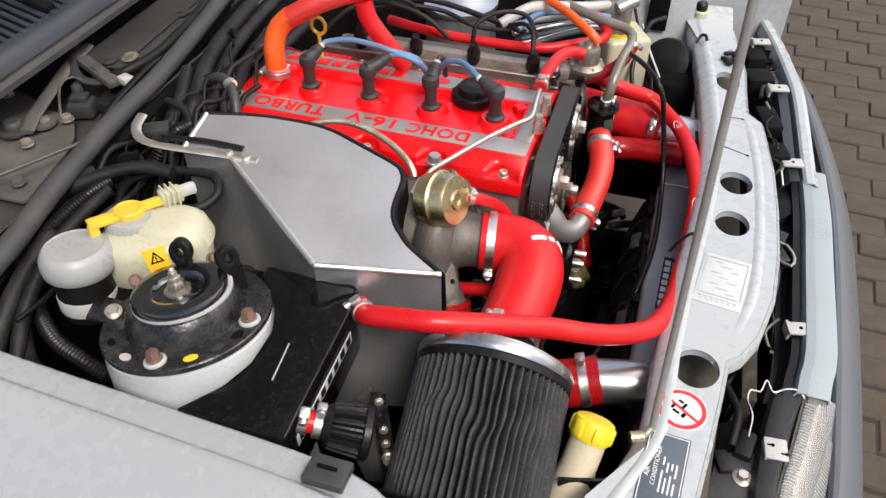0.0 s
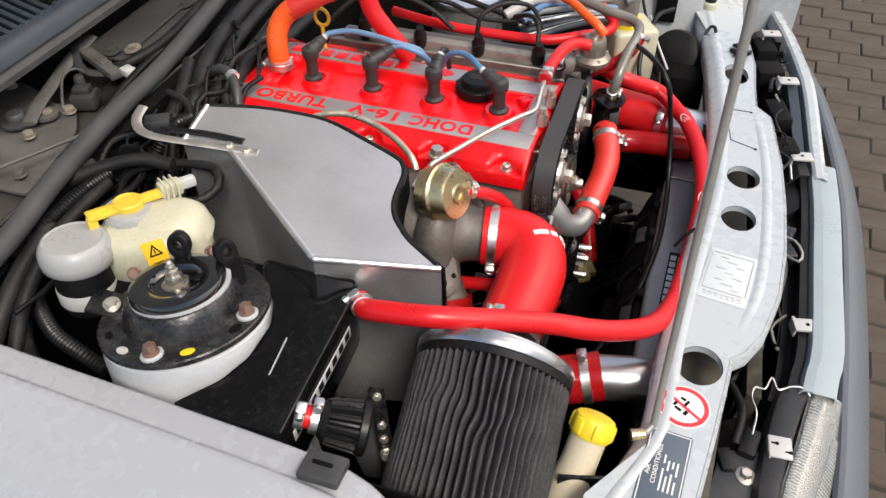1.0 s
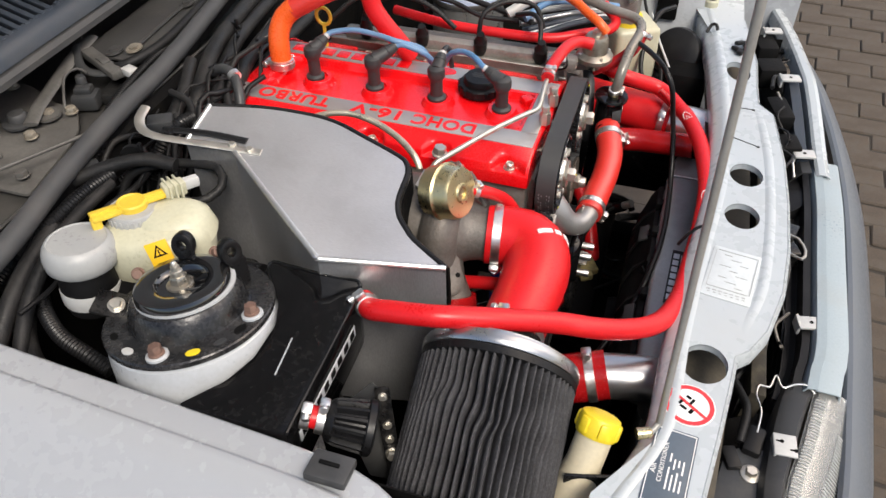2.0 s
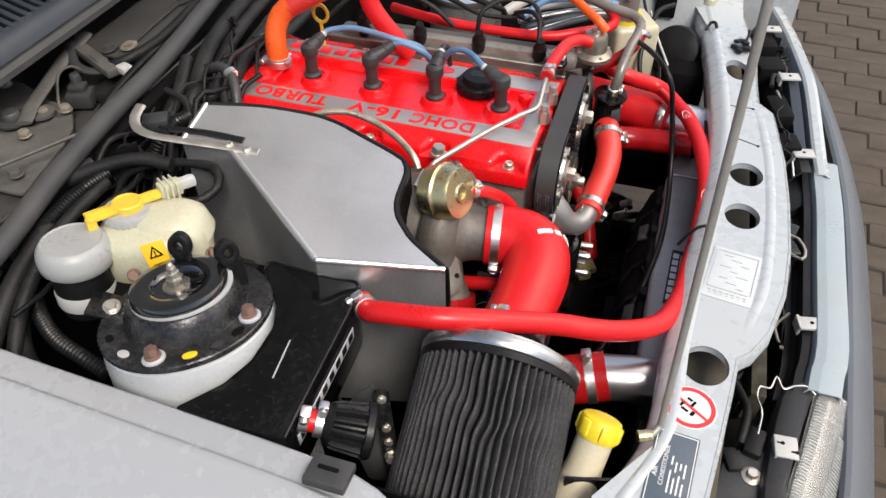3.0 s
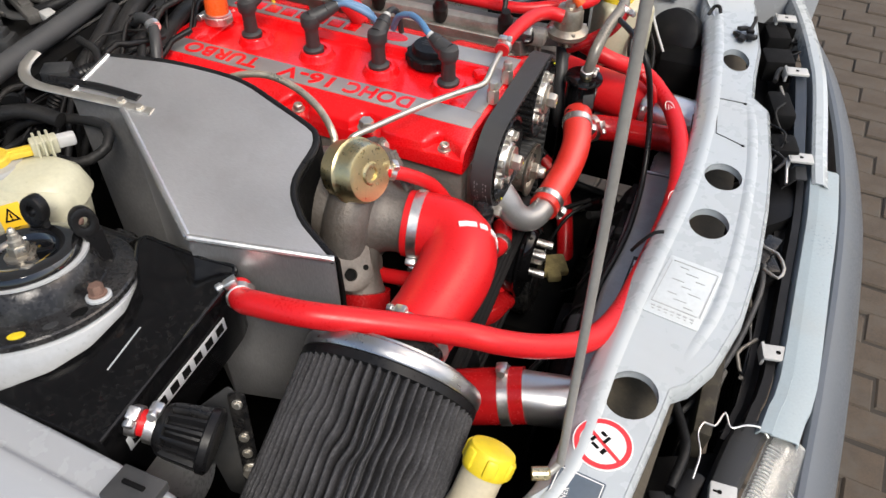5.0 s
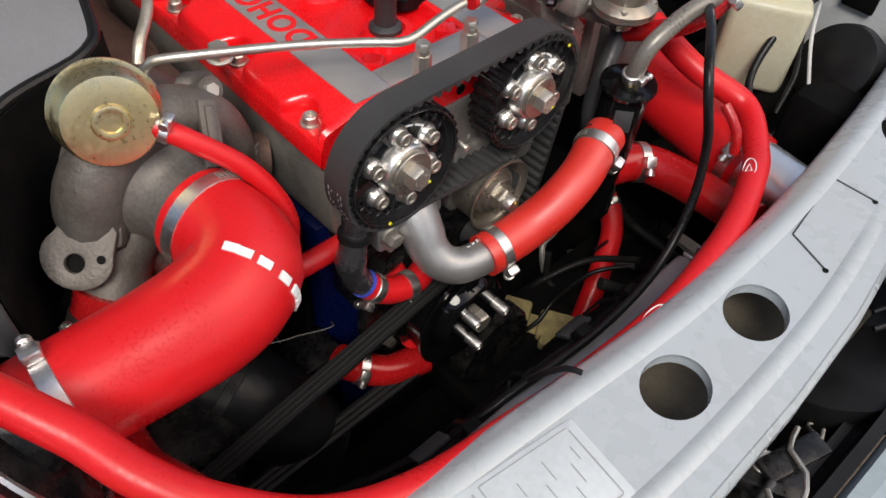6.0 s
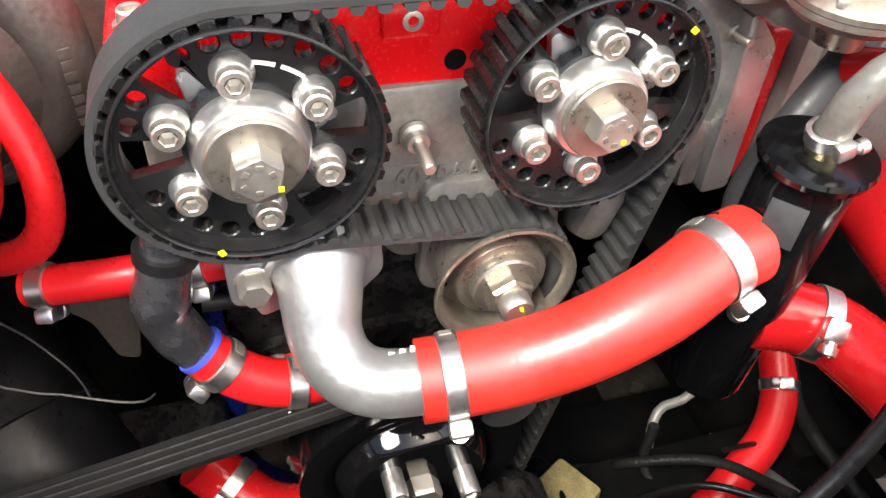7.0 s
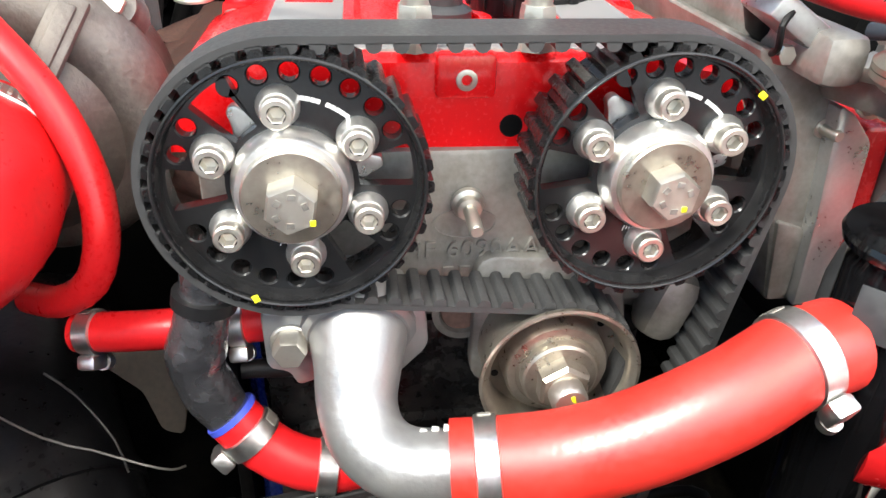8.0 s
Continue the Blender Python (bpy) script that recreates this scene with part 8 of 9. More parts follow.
for x, y in ((0.262, 0.226), (0.271, 0.121), (0.207, -0.050)):
    b = bmesh.new()
    lathe(b, [(0.0024, 0), (0.0024, 0.0006), (0, 0.0006)], Matrix.Translation((x, y, SLAM_Z + (-0.0068 if x < 0.22 else 0.0003))), 14)
    part("pin_hole", b, M_BLACK_PRINT_HOLE, SIGNS)
# prohibition sign
m = Matrix.Translation((0.209, -0.397, SLAM_Z + 0.0014))
b = bmesh.new()
lathe(b, [(0.0275, -0.0012), (0.0275, 0), (0, 0)], m, 44)
sg = part("warning_sign", b, M_WHITE, SIGNS, "round white warning sign with a red ring")
b = bmesh.new()
slab(b, ring_path(0, 0, 0.0262, n=44), 0.0006, m @ Matrix.Translation((0, 0, 0.0005)), 0.0, [ring_path(0, 0, 0.0214, n=44)])
block(b, (0.046, 0.0034, 0.0005), m @ Matrix.Translation((0, 0, 0.00035)) @ Matrix.Rotation(radians(-36), 4, "Z"))
part("red_ring", b, M_LABEL_RED, sg)
b = bmesh.new()
bars(b, m @ Matrix.Translation((0, 0, 0.0003)) @ Matrix.Rotation(radians(-30), 4, "Z"), [(-0.006, 0.008, 0.006, 0.003), (0.0, 0.005, 0.003, 0.009), (-0.003, -0.007, 0.008, 0.003), (0.006, -0.006, 0.004, 0.006), (-0.009, -0.003, 0.003, 0.006)])
part("pictogram", b, M_BLACK_PRINT_HOLE, sg)
# air conditioner plate
ac, m = lay("air_conditioner_plate", 0.196, -0.480, 0.044, 0.094, -5, M_PLATE, SIGNS, "slate-grey air conditioner data plate with white print", r=0.002)
b = bmesh.new()
bars(b, m, [(-0.020, 0, 0.0009, 0.088), (0.020, 0, 0.0009, 0.088), (0, 0.0445, 0.041, 0.0009), (0, -0.0445, 0.041, 0.0009)])
part("white_border", b, M_WHITE, ac)
rt = m @ Matrix.Rotation(radians(90), 4, "Z")
lettering("plate_heading", "AIR", 0.0075, rt @ Matrix.Translation((-0.006, 0.0150, 0.0002)), M_WHITE, ac, 0.0002)
lettering("plate_heading", "CONDITIONER", 0.0068, rt @ Matrix.Translation((0.004, 0.0075, 0.0002)), M_WHITE, ac, 0.0002, 1.05)
b = bmesh.new()
for k, (y, ws) in enumerate(((0.0005, (0.026, 0.010)), (-0.0040, (0.018, 0.012)), (-0.0085, (0.022, 0.008)), (-0.0130, (0.014, 0.016)))):
    x = -0.034
    for w in ws:
        bars(b, rt, [(x + w / 2 + 0.008, y, w, 0.0017)])
        x += w + 0.007
part("plate_text", b, M_WHITE, ac)
# torn clip and hook at the far end, small cable tie at the lip
hk = thing("torn_clip", (0.237, 0.428, 0.817), "broken black plastic clip on the slam panel", "clip")
for k in range(6):
    a = 1.1 * k
    b = bmesh.new()
    block(b, (0.016, 0.012, 0.007), Matrix.Translation((0.238 + 0.011 * math.cos(a), 0.425 + 0.017 * math.sin(a), 0.8195 + 0.002 * (k % 3))) @ Matrix.Rotation(a * 1.7, 4, "Z") @ Matrix.Rotation(0.3 * (k % 3 - 1), 4, "X"), 0.002)
    part("shard", b, M_PLASTIC, hk)
b = bmesh.new()
tube(b, [(0.243, 0.438, 0.822), (0.247, 0.452, 0.832), (0.246, 0.460, 0.836)], 0.003, 8)
part("clip", b, M_PLASTIC, hk)
hk = thing("hook", (0.178, 0.483, 0.817), "small black wire hook on the slam panel", "hook")
b = bmesh.new()
tube(b, [(0.172, 0.478, 0.817), (0.178, 0.488, 0.828), (0.186, 0.486, 0.830), (0.190, 0.478, 0.824)], 0.0032, 8)
part("hook", b, M_PLASTIC, hk)
hk = thing("rubber_stop", (0.17, 0.60, 0.816), "black and cream rubber bonnet stop", "rubber stop")
b = bmesh.new()
lathe(b, [(0.014, 0.815), (0.014, 0.826), (0.011, 0.829), (0, 0.829)], Matrix.Translation((0.172, 0.60, 0)), 20)
part("base", b, M_TANK, hk)
b = bmesh.new()
lathe(b, [(0.010, 0.828), (0.0115, 0.832), (0.0115, 0.842), (0.008, 0.846), (0, 0.846)], Matrix.Translation((0.172, 0.60, 0)), 20)
part("stop", b, M_RUBBER, hk)
ct = thing("cable_tie", (0.197, -0.098, 0.82), "black cable tie holding the breather hose", "cable tie", "cable ties")
b = bmesh.new()
tube(b, [(0.176, -0.112, 0.792), (0.184, -0.108, 0.806), (0.196, -0.102, 0.820), (0.206, -0.098, 0.822)], 0.0022, 8, 0.006)
part("band", b, M_PLASTIC, ct)

# ---- radiator, shroud and fan ----
rad = thing("radiator", (0.165, -0.05, 0.40), "bare aluminium radiator behind the slam panel", "radiator")
b = bmesh.new()
block(b, (0.062, 0.45, 0.052), Matrix.Translation((0.182, -0.075, 0.689)), 0.007, 3)
part("top_tank", b, M_RAD, rad, "bare grey aluminium top tank")
b = bmesh.new()
block(b, (0.052, 0.068, 0.048), Matrix.Translation((0.185, 0.186, 0.687)) @ Matrix.Rotation(radians(-3), 4, "X"), 0.008, 3)
part("end_tank", b, M_RAD, rad)
b = bmesh.new()
tube(b, [(0.155, 0.150, 0.7145), (0.168, 0.1495, 0.7152), (0.183, 0.1505, 0.7148), (0.210, 0.150, 0.7145)], 0.0016, 8, 0.004, wrinkle=0.5)
part("weld_seam", b, M_SATIN, rad, "pale weld seam")
for k in range(4):
    b = bmesh.new()
    block(b, (0.004, 0.0026, 0.010), Matrix.Translation((0.160, 0.172 + 0.009 * k, 0.706)), 0.0006)
    part("crimp", b, M_ALU, rad)
b = bmesh.new()
block(b, (0.032, 0.56, 0.34), Matrix.Translation((0.187, -0.04, 0.495)), 0.004)
part("core", b, M_RAD, rad)
b = bmesh.new()
m = Matrix.Translation((0.183, -0.095, 0.7156)) @ Matrix.Rotation(radians(88), 4, "Z")
block(b, (0.114, 0.016, 0.0008), m)
nm = part("name_plate", b, M_PLASTIC, rad, "black name strip with pale bars")
b = bmesh.new()
bars(b, m @ Matrix.Translation((0, 0, 0.0007)), [(-0.044 + 0.0146 * k, 0.0012, 0.0105, 0.0085) for k in range(7)] + [(0.0, -0.0060, 0.095, 0.0010)])
part("print", b, M_SILVER_PRINT, nm)
shr = thing("fan_shroud", (0.135, -0.05, 0.45), "black plastic radiator fan shroud", "fan shroud")
# Shroud and fan wear the shaded copy of the black plastic.
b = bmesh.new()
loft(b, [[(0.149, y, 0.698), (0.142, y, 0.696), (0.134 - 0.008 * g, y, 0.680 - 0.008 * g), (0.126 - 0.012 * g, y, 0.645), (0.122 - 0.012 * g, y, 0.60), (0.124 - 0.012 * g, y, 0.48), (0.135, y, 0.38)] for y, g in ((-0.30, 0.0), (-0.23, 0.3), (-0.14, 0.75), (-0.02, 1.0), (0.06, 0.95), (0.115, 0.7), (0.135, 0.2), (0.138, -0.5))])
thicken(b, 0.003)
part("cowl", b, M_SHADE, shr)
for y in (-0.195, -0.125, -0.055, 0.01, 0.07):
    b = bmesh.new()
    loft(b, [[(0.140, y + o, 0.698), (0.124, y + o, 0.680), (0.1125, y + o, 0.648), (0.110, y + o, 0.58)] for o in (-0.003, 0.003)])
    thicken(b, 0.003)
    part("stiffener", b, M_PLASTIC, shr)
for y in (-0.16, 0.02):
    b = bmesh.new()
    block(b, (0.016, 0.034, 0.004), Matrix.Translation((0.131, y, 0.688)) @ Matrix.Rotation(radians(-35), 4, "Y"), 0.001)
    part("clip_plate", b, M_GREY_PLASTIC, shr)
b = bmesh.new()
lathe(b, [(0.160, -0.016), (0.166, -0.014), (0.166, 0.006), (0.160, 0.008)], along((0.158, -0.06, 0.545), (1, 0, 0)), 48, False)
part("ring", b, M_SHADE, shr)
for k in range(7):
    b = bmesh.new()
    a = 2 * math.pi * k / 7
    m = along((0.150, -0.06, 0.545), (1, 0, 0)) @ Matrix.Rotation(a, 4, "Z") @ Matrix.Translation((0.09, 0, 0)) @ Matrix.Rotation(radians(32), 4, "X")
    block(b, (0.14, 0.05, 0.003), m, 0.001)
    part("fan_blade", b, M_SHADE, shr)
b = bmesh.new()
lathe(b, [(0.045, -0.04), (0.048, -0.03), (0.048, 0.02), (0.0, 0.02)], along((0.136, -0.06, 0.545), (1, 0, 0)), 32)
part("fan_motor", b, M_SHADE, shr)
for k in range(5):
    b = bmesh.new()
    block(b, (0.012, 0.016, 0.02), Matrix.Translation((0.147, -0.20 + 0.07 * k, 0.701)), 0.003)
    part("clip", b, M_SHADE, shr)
yl = thing("yellow_sponge", (0.010, 0.163, 0.441), "pale yellow foam piece lying on a cross member", "foam block")
b = bmesh.new()
for dx, dy, w, h in ((-0.034, -0.010, 0.046, 0.042), (0.022, 0.012, 0.048, 0.046), (0.030, -0.012, 0.026, 0.022)):
    block(b, (w, h, 0.016), Matrix.Translation((0.012 + dx, 0.155 + dy, 0.449)) @ Matrix.Rotation(radians(30), 4, "Z"), 0.005)
block(b, (0.09, 0.03, 0.004), Matrix.Translation((0.010, 0.155, 0.443)) @ Matrix.Rotation(radians(24), 4, "Z"), 0.001)
part("foam", b, M_FOAM, yl)
b = bmesh.new()
block(b, (0.9, 0.86, 0.006), Matrix.Translation((-0.1, 0.0, 0.286)))
ut = thing("undertray", (-0.1, 0.0, 0.283), "dirty dark undertray below the engine", "undertray")
part("tray", b, M_MUD, ut)
# Upper sheet in bay black, shade under the engine included.
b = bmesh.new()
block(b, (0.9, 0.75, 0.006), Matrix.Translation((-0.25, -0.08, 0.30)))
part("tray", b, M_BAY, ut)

# washer bottle with a yellow cap
wb = thing("washer_bottle", (0.09, -0.52, 0.66), "beige washer bottle neck with a yellow cap", "washer bottle")
d = Vector((0.16, 0.62, 0.77)).normalized()
c = Vector((0.120, -0.452, 0.822))
b = bmesh.new()
lathe(b, [(0.0225, -0.30), (0.022, -0.06), (0.0195, -0.045), (0.0195, -0.006)], along(c, d), 32)
part("neck", b, M_TANK_BEIGE, wb)
b = bmesh.new()
m = along(c, d)
prof = [(0.0215, -0.014), (0.0225, -0.010), (0.0225, 0.004), (0.021, 0.008), (0.018, 0.0095), (0, 0.0095)]
lathe(b, prof, m, 36)
cap = part("cap", b, M_YELLOW, wb, "bright yellow cap")
for k in range(6):
    b = bmesh.new()
    block(b, (0.008, 0.012, 0.018), m @ Matrix.Rotation(k * math.pi / 3, 4, "Z") @ Matrix.Translation((0.0205, 0, -0.003)), 0.003)
    part("grip", b, M_YELLOW, cap)
b = bmesh.new()
block(b, (0.20, 0.10, 0.16), Matrix.Translation((0.08, -0.60, 0.64)), 0.03)
part("bottle", b, M_TANK_BEIGE, wb)
b = bmesh.new()
block(b, (0.05, 0.004, 0.04), Matrix.Translation((0.12, -0.50, 0.775)) @ Matrix.Rotation(radians(15), 4, "Z"), 0.001)
part("bracket", b, M_CHIP, wb)

# ---- nose: grille surround, bumper, headlamp ----
nose = thing("front_bumper", (0.42, 0, 0.3), "grey bumper with a pale top strip along the car's nose", "bumper")
ST = [(0.357, -0.262), (0.363, -0.225), (0.371, -0.18), (0.377, -0.01), (0.381, 0.12), (0.379, 0.235)]
line = [tuple(q[:2]) for q in smooth_line([(x, y, 0) for x, y in ST], 0.02)]
b = bmesh.new()
loft(b, [[(x - 0.004, y, 0.715), (x - 0.003, y, 0.726), (x, y, 0.7315), (x + 0.012, y, 0.7330), (x + 0.0125, y, 0.7305), (x + 0.036, y, 0.7300), (x + 0.040, y, 0.7275), (x + 0.0415, y, 0.715)] for x, y in line])
thicken(b, 0.002)
part("top_strip", b, M_BUMPER_TOP, nose, "pale blue-grey trim strip")
b = bmesh.new()
full = [tuple(q[:2]) for q in smooth_line([(0.30, -0.62, 0), (0.345, -0.42, 0), (0.362, -0.25, 0), (0.371, -0.12, 0), (0.377, -0.01, 0), (0.381, 0.12, 0), (0.379, 0.235, 0), (0.365, 0.40, 0), (0.335, 0.58, 0), (0.28, 0.76, 0)], 0.03)]
loft(b, [[(x + 0.042, y, 0.712), (x + 0.046, y, 0.7175), (x + 0.052, y, 0.7185), (x + 0.060, y, 0.714), (x + 0.075, y, 0.700), (x + 0.092, y, 0.672), (x + 0.100, y, 0.64), (x + 0.106, y, 0.60), (x + 0.110, y, 0.50), (x + 0.108, y, 0.36), (x + 0.09, y, 0.26)] for x, y in full])
thicken(b, 0.003)
part("bumper_skin", b, M_BUMPER, nose, "grey bumper skin")
b = bmesh.new()
far = [tuple(q[:2]) for q in smooth_line([(0.376, 0.19, 0), (0.368, 0.26, 0), (0.352, 0.40, 0), (0.318, 0.60, 0), (0.27, 0.78, 0)], 0.03)]
rise = lambda y: 0.736 + 0.044 * min(1.0, max(0.0, (y - 0.20) / 0.22))
loft(b, [[(x + 0.004, y, rise(y) - 0.03), (x + 0.006, y, rise(y) - 0.004), (x + 0.010, y, rise(y)), (x + 0.020, y, rise(y) + 0.001), (x + 0.028, y, rise(y) - 0.004), (x + 0.034, y, 0.725), (x + 0.038, y, 0.70)] for x, y in far])
thicken(b, 0.002)
part("headlamp_rail", b, M_SLAM, nose, "pale painted headlamp rail")
b = bmesh.new()
loft(b, [[(x - 0.002, y, 0.738), (x - 0.016, y, 0.735), (x - 0.030, y, 0.715), (x - 0.034, y, 0.66), (x - 0.02, y, 0.60)] for x, y in far])
thicken(b, 0.002)
part("lamp_back", b, M_GREY_PLASTIC, nose, "dark grey headlamp back")
for x, y, z in ((0.299, 0.585, 0.785), (0.330, 0.405, 0.785), (0.360, 0.225, 0.748), (0.366, -0.145, 0.728)):
    b = bmesh.new()
    block(b, (0.034, 0.022, 0.004), Matrix.Translation((x, y, z)) @ Matrix.Rotation(radians(12), 4, "Z"), 0.001)
    block(b, (0.004, 0.022, 0.018), Matrix.Translation((x - 0.016, y, z - 0.007)) @ Matrix.Rotation(radians(12), 4, "Z"), 0.001)
    cl = part("clip", b, M_TANK_WHITE, nose, "white plastic clip")
    b = bmesh.new()
    lathe(b, [(0.0028, 0), (0.0028, 0.0006), (0, 0.0006)], Matrix.Translation((x, y, z + 0.0018)), 12)
    part("clip_hole", b, M_BLACK_PRINT_HOLE, cl)
# dark strip inside the rail and clutter behind the far lamp
b = bmesh.new()
loft(b, [[(x - 0.004, y, rise(y) - 0.002), (x - 0.020, y, rise(y) - 0.004), (x - 0.022, y, rise(y) - 0.03)] for x, y in far if 0.2 < y < 0.46])
thicken(b, 0.002)
part("lamp_cover", b, M_COWL, nose, "dark blue-grey plastic strip")
# Boxes behind the lamp, darkened in colour as if in shade.
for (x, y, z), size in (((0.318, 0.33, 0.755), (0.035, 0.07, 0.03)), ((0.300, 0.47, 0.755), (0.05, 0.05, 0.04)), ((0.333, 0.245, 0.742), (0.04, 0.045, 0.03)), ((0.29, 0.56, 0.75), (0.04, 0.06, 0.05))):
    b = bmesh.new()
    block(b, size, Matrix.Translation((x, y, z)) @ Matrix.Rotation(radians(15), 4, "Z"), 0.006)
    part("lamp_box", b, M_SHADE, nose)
# black grille back and cross bar
gr = thing("grille", (0.34, 0.0, 0.5), "black plastic grille behind the bumper strip", "grille")
b = bmesh.new()
loft(b, [[(x - 0.006, y, 0.722), (x - 0.016, y, 0.722), (x - 0.018, y, 0.70), (x - 0.026, y, 0.695), (x - 0.028, y, 0.60), (x - 0.02, y, 0.45)] for x, y in line])
thicken(b, 0.003)
part("frame", b, M_PLASTIC, gr)
for k in range(8):
    b = bmesh.new()
    z = 0.69 - 0.028 * k
    loft(b, [[(x - 0.012, y, z), (x - 0.032, y, z + 0.004), (x - 0.032, y, z + 0.007), (x - 0.012, y, z + 0.004)] for x, y in line[::3] + line[-1:]], True, True)
    part("slat", b, M_PLASTIC, gr)
cond = thing("condenser", (0.30, -0.05, 0.45), "dirty brown condenser core in front of the radiator", "condenser")
b = bmesh.new()
block(b, (0.02, 0.50, 0.32), Matrix.Translation((0.292, -0.03, 0.56)) @ Matrix.Rotation(radians(4), 4, "Y"), 0.003)
part("core", b, M_MUD, cond)
for k in range(14):
    b = bmesh.new()
    tube(b, [(0.304, -0.27, 0.42 + 0.021 * k), (0.304, 0.21, 0.42 + 0.021 * k)], 0.004, 8, curve=False)
    part("fin_tube", b, M_MUD, cond)
lt = thing("bonnet_latch", (0.335, 0.03, 0.68), "greasy steel bonnet latch with a spring wire", "latch")
b = bmesh.new()
block(b, (0.05, 0.035, 0.04), Matrix.Translation((0.330, 0.005, 0.705)) @ Matrix.Rotation(0.4, 4, "Z"), 0.004)
block(b, (0.02, 0.06, 0.006), Matrix.Translation((0.335, 0.02, 0.735)) @ Matrix.Rotation(-0.3, 4, "Z"), 0.002)
part("body", b, M_CHIP, lt)
b = bmesh.new()
tube(b, [(0.335, -0.02, 0.738), (0.352, -0.035, 0.742), (0.358, -0.015, 0.742), (0.348, 0.01, 0.742), (0.33, 0.02, 0.74), (0.325, 0.045, 0.735)], 0.0022, 8)
part("spring_wire", b, M_STEEL, lt)
bolt(lt, (0.322, 0.005, 0.725), (0, 0, 1), 0.014, 0.008, M_STEEL, washer=0.009)
lead("latch_cable", [(0.335, -0.01, 0.735), (0.336, -0.06, 0.73), (0.322, -0.14, 0.715), (0.298, -0.21, 0.70), (0.262, -0.27, 0.69), (0.22, -0.33, 0.68)], 0.0036, M_GREY_PLASTIC, "grey bonnet release cable", "cable")

# near headlamp
hl = thing("headlamp", (0.34, -0.36, 0.58), "clear ribbed glass headlamp in a dark housing", "headlamp")
b = bmesh.new()
slab(b, rounded([(0.246, -0.50), (0.270, -0.365), (0.284, -0.354), (0.328, -0.345), (0.340, -0.358), (0.338, -0.50)], 0.004), 0.006, Matrix.Translation((0, 0, 0.703)), 0.0015)
part("bracket_plate", b, M_LAMP_PLATE, hl, "slate grey bracket plate")
b = bmesh.new()
block(b, (0.022, 0.040, 0.026), Matrix.Translation((0.302, -0.342, 0.700)) @ Matrix.Rotation(radians(-12), 4, "Z"), 0.004)
block(b, (0.018, 0.030, 0.020), Matrix.Translation((0.277, -0.372, 0.700)) @ Matrix.Rotation(radians(20), 4, "Z"), 0.003)
part("adjuster_box", b, M_PLASTIC, hl)
b = bmesh.new()
loft(b, [[(x0, y0, 0.60), (x0 - 0.002, y0, 0.706), (x0 + 0.002, y0, 0.716), (x0 + 0.010, y0, 0.721), (x1 - 0.004, y1, 0.7225), (x1, y1, 0.716)] for x0, y0, x1, y1 in ((0.350, -0.243, 0.372, -0.246), (0.338, -0.252, 0.369, -0.252), (0.331, -0.275, 0.362, -0.270), (0.324, -0.31, 0.353, -0.305), (0.318, -0.35, 0.344, -0.345), (0.312, -0.40, 0.333, -0.40), (0.308, -0.50, 0.327, -0.50))])
thicken(b, -0.002)
part("housing", b, M_GREY_PLASTIC, hl, "dusty dark grey lamp housing")
# Near-black block that stands for the shaded hollow behind the lamp.
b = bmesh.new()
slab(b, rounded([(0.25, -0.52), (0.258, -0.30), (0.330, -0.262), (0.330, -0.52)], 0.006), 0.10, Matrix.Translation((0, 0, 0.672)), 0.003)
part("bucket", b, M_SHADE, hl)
rim = [(0.375, -0.244), (0.370, -0.262), (0.362, -0.30), (0.352, -0.345), (0.340, -0.39), (0.332, -0.44), (0.328, -0.52)]
def lens_row(x, y):
    return [(x, y, 0.716), (x + 0.004, y - 0.001, 0.7200), (x + 0.014, y - 0.005, 0.7205), (x + 0.028, y - 0.012, 0.716), (x + 0.042, y - 0.019, 0.704), (x + 0.054, y - 0.023, 0.684), (x + 0.062, y - 0.025, 0.64), (x + 0.066, y - 0.025, 0.56)]
b = bmesh.new()
loft(b, [lens_row(x, y) for x, y in rim])
thicken(b, -0.004)
lens = part("lens", b, M_LENS, hl, "clear glass lens")
lens.visible_shadow = False
edge = [tuple(q[:2]) for q in smooth_line([(x, y, 0) for x, y in rim], 0.0046)]
for x, y in edge[6:48]:
    b = bmesh.new()
    tube(b, [(x + 0.001, y, 0.7228), (x + 0.006, y - 0.002, 0.7246), (x + 0.012, y - 0.0045, 0.7248)], 0.0012, 6, curve=False)
    part("lens_rib", b, M_RIBBED_LENS, hl)
for x, y in edge[12:44]:
    b = bmesh.new()
    tube(b, [(x + 0.0315, y - 0.0135, 0.7186), (x + 0.040, y - 0.017, 0.7122), (x + 0.0455, y - 0.0195, 0.7070)], 0.0012, 6, curve=False)
    part("lens_rib", b, M_RIBBED_LENS, hl)
b = bmesh.new()
loft(b, [[(x + 0.004, y, 0.708), (x + 0.014, y - 0.005, 0.706), (x + 0.030, y - 0.013, 0.700), (x + 0.044, y - 0.019, 0.684), (x + 0.050, y - 0.02, 0.60)] for x, y in rim])
thicken(b, 0.002)
part("reflector", b, M_LENS_BASE, hl, "silvered reflector")
bolt(hl, (0.300, -0.386, 0.703), (0, 0, 1), 0.012, 0.007, M_STEEL, washer=0.012)
b = bmesh.new()
m = Matrix.Translation((0.333, -0.350, 0.7245)) @ Matrix.Rotation(radians(4), 4, "Z")
block(b, (0.026, 0.030, 0.003), m, 0.001)
block(b, (0.003, 0.030, 0.012), m @ Matrix.Translation((-0.012, 0, -0.005)), 0.001)
cl = part("clip", b, M_TANK_WHITE, hl, "white plastic clip")
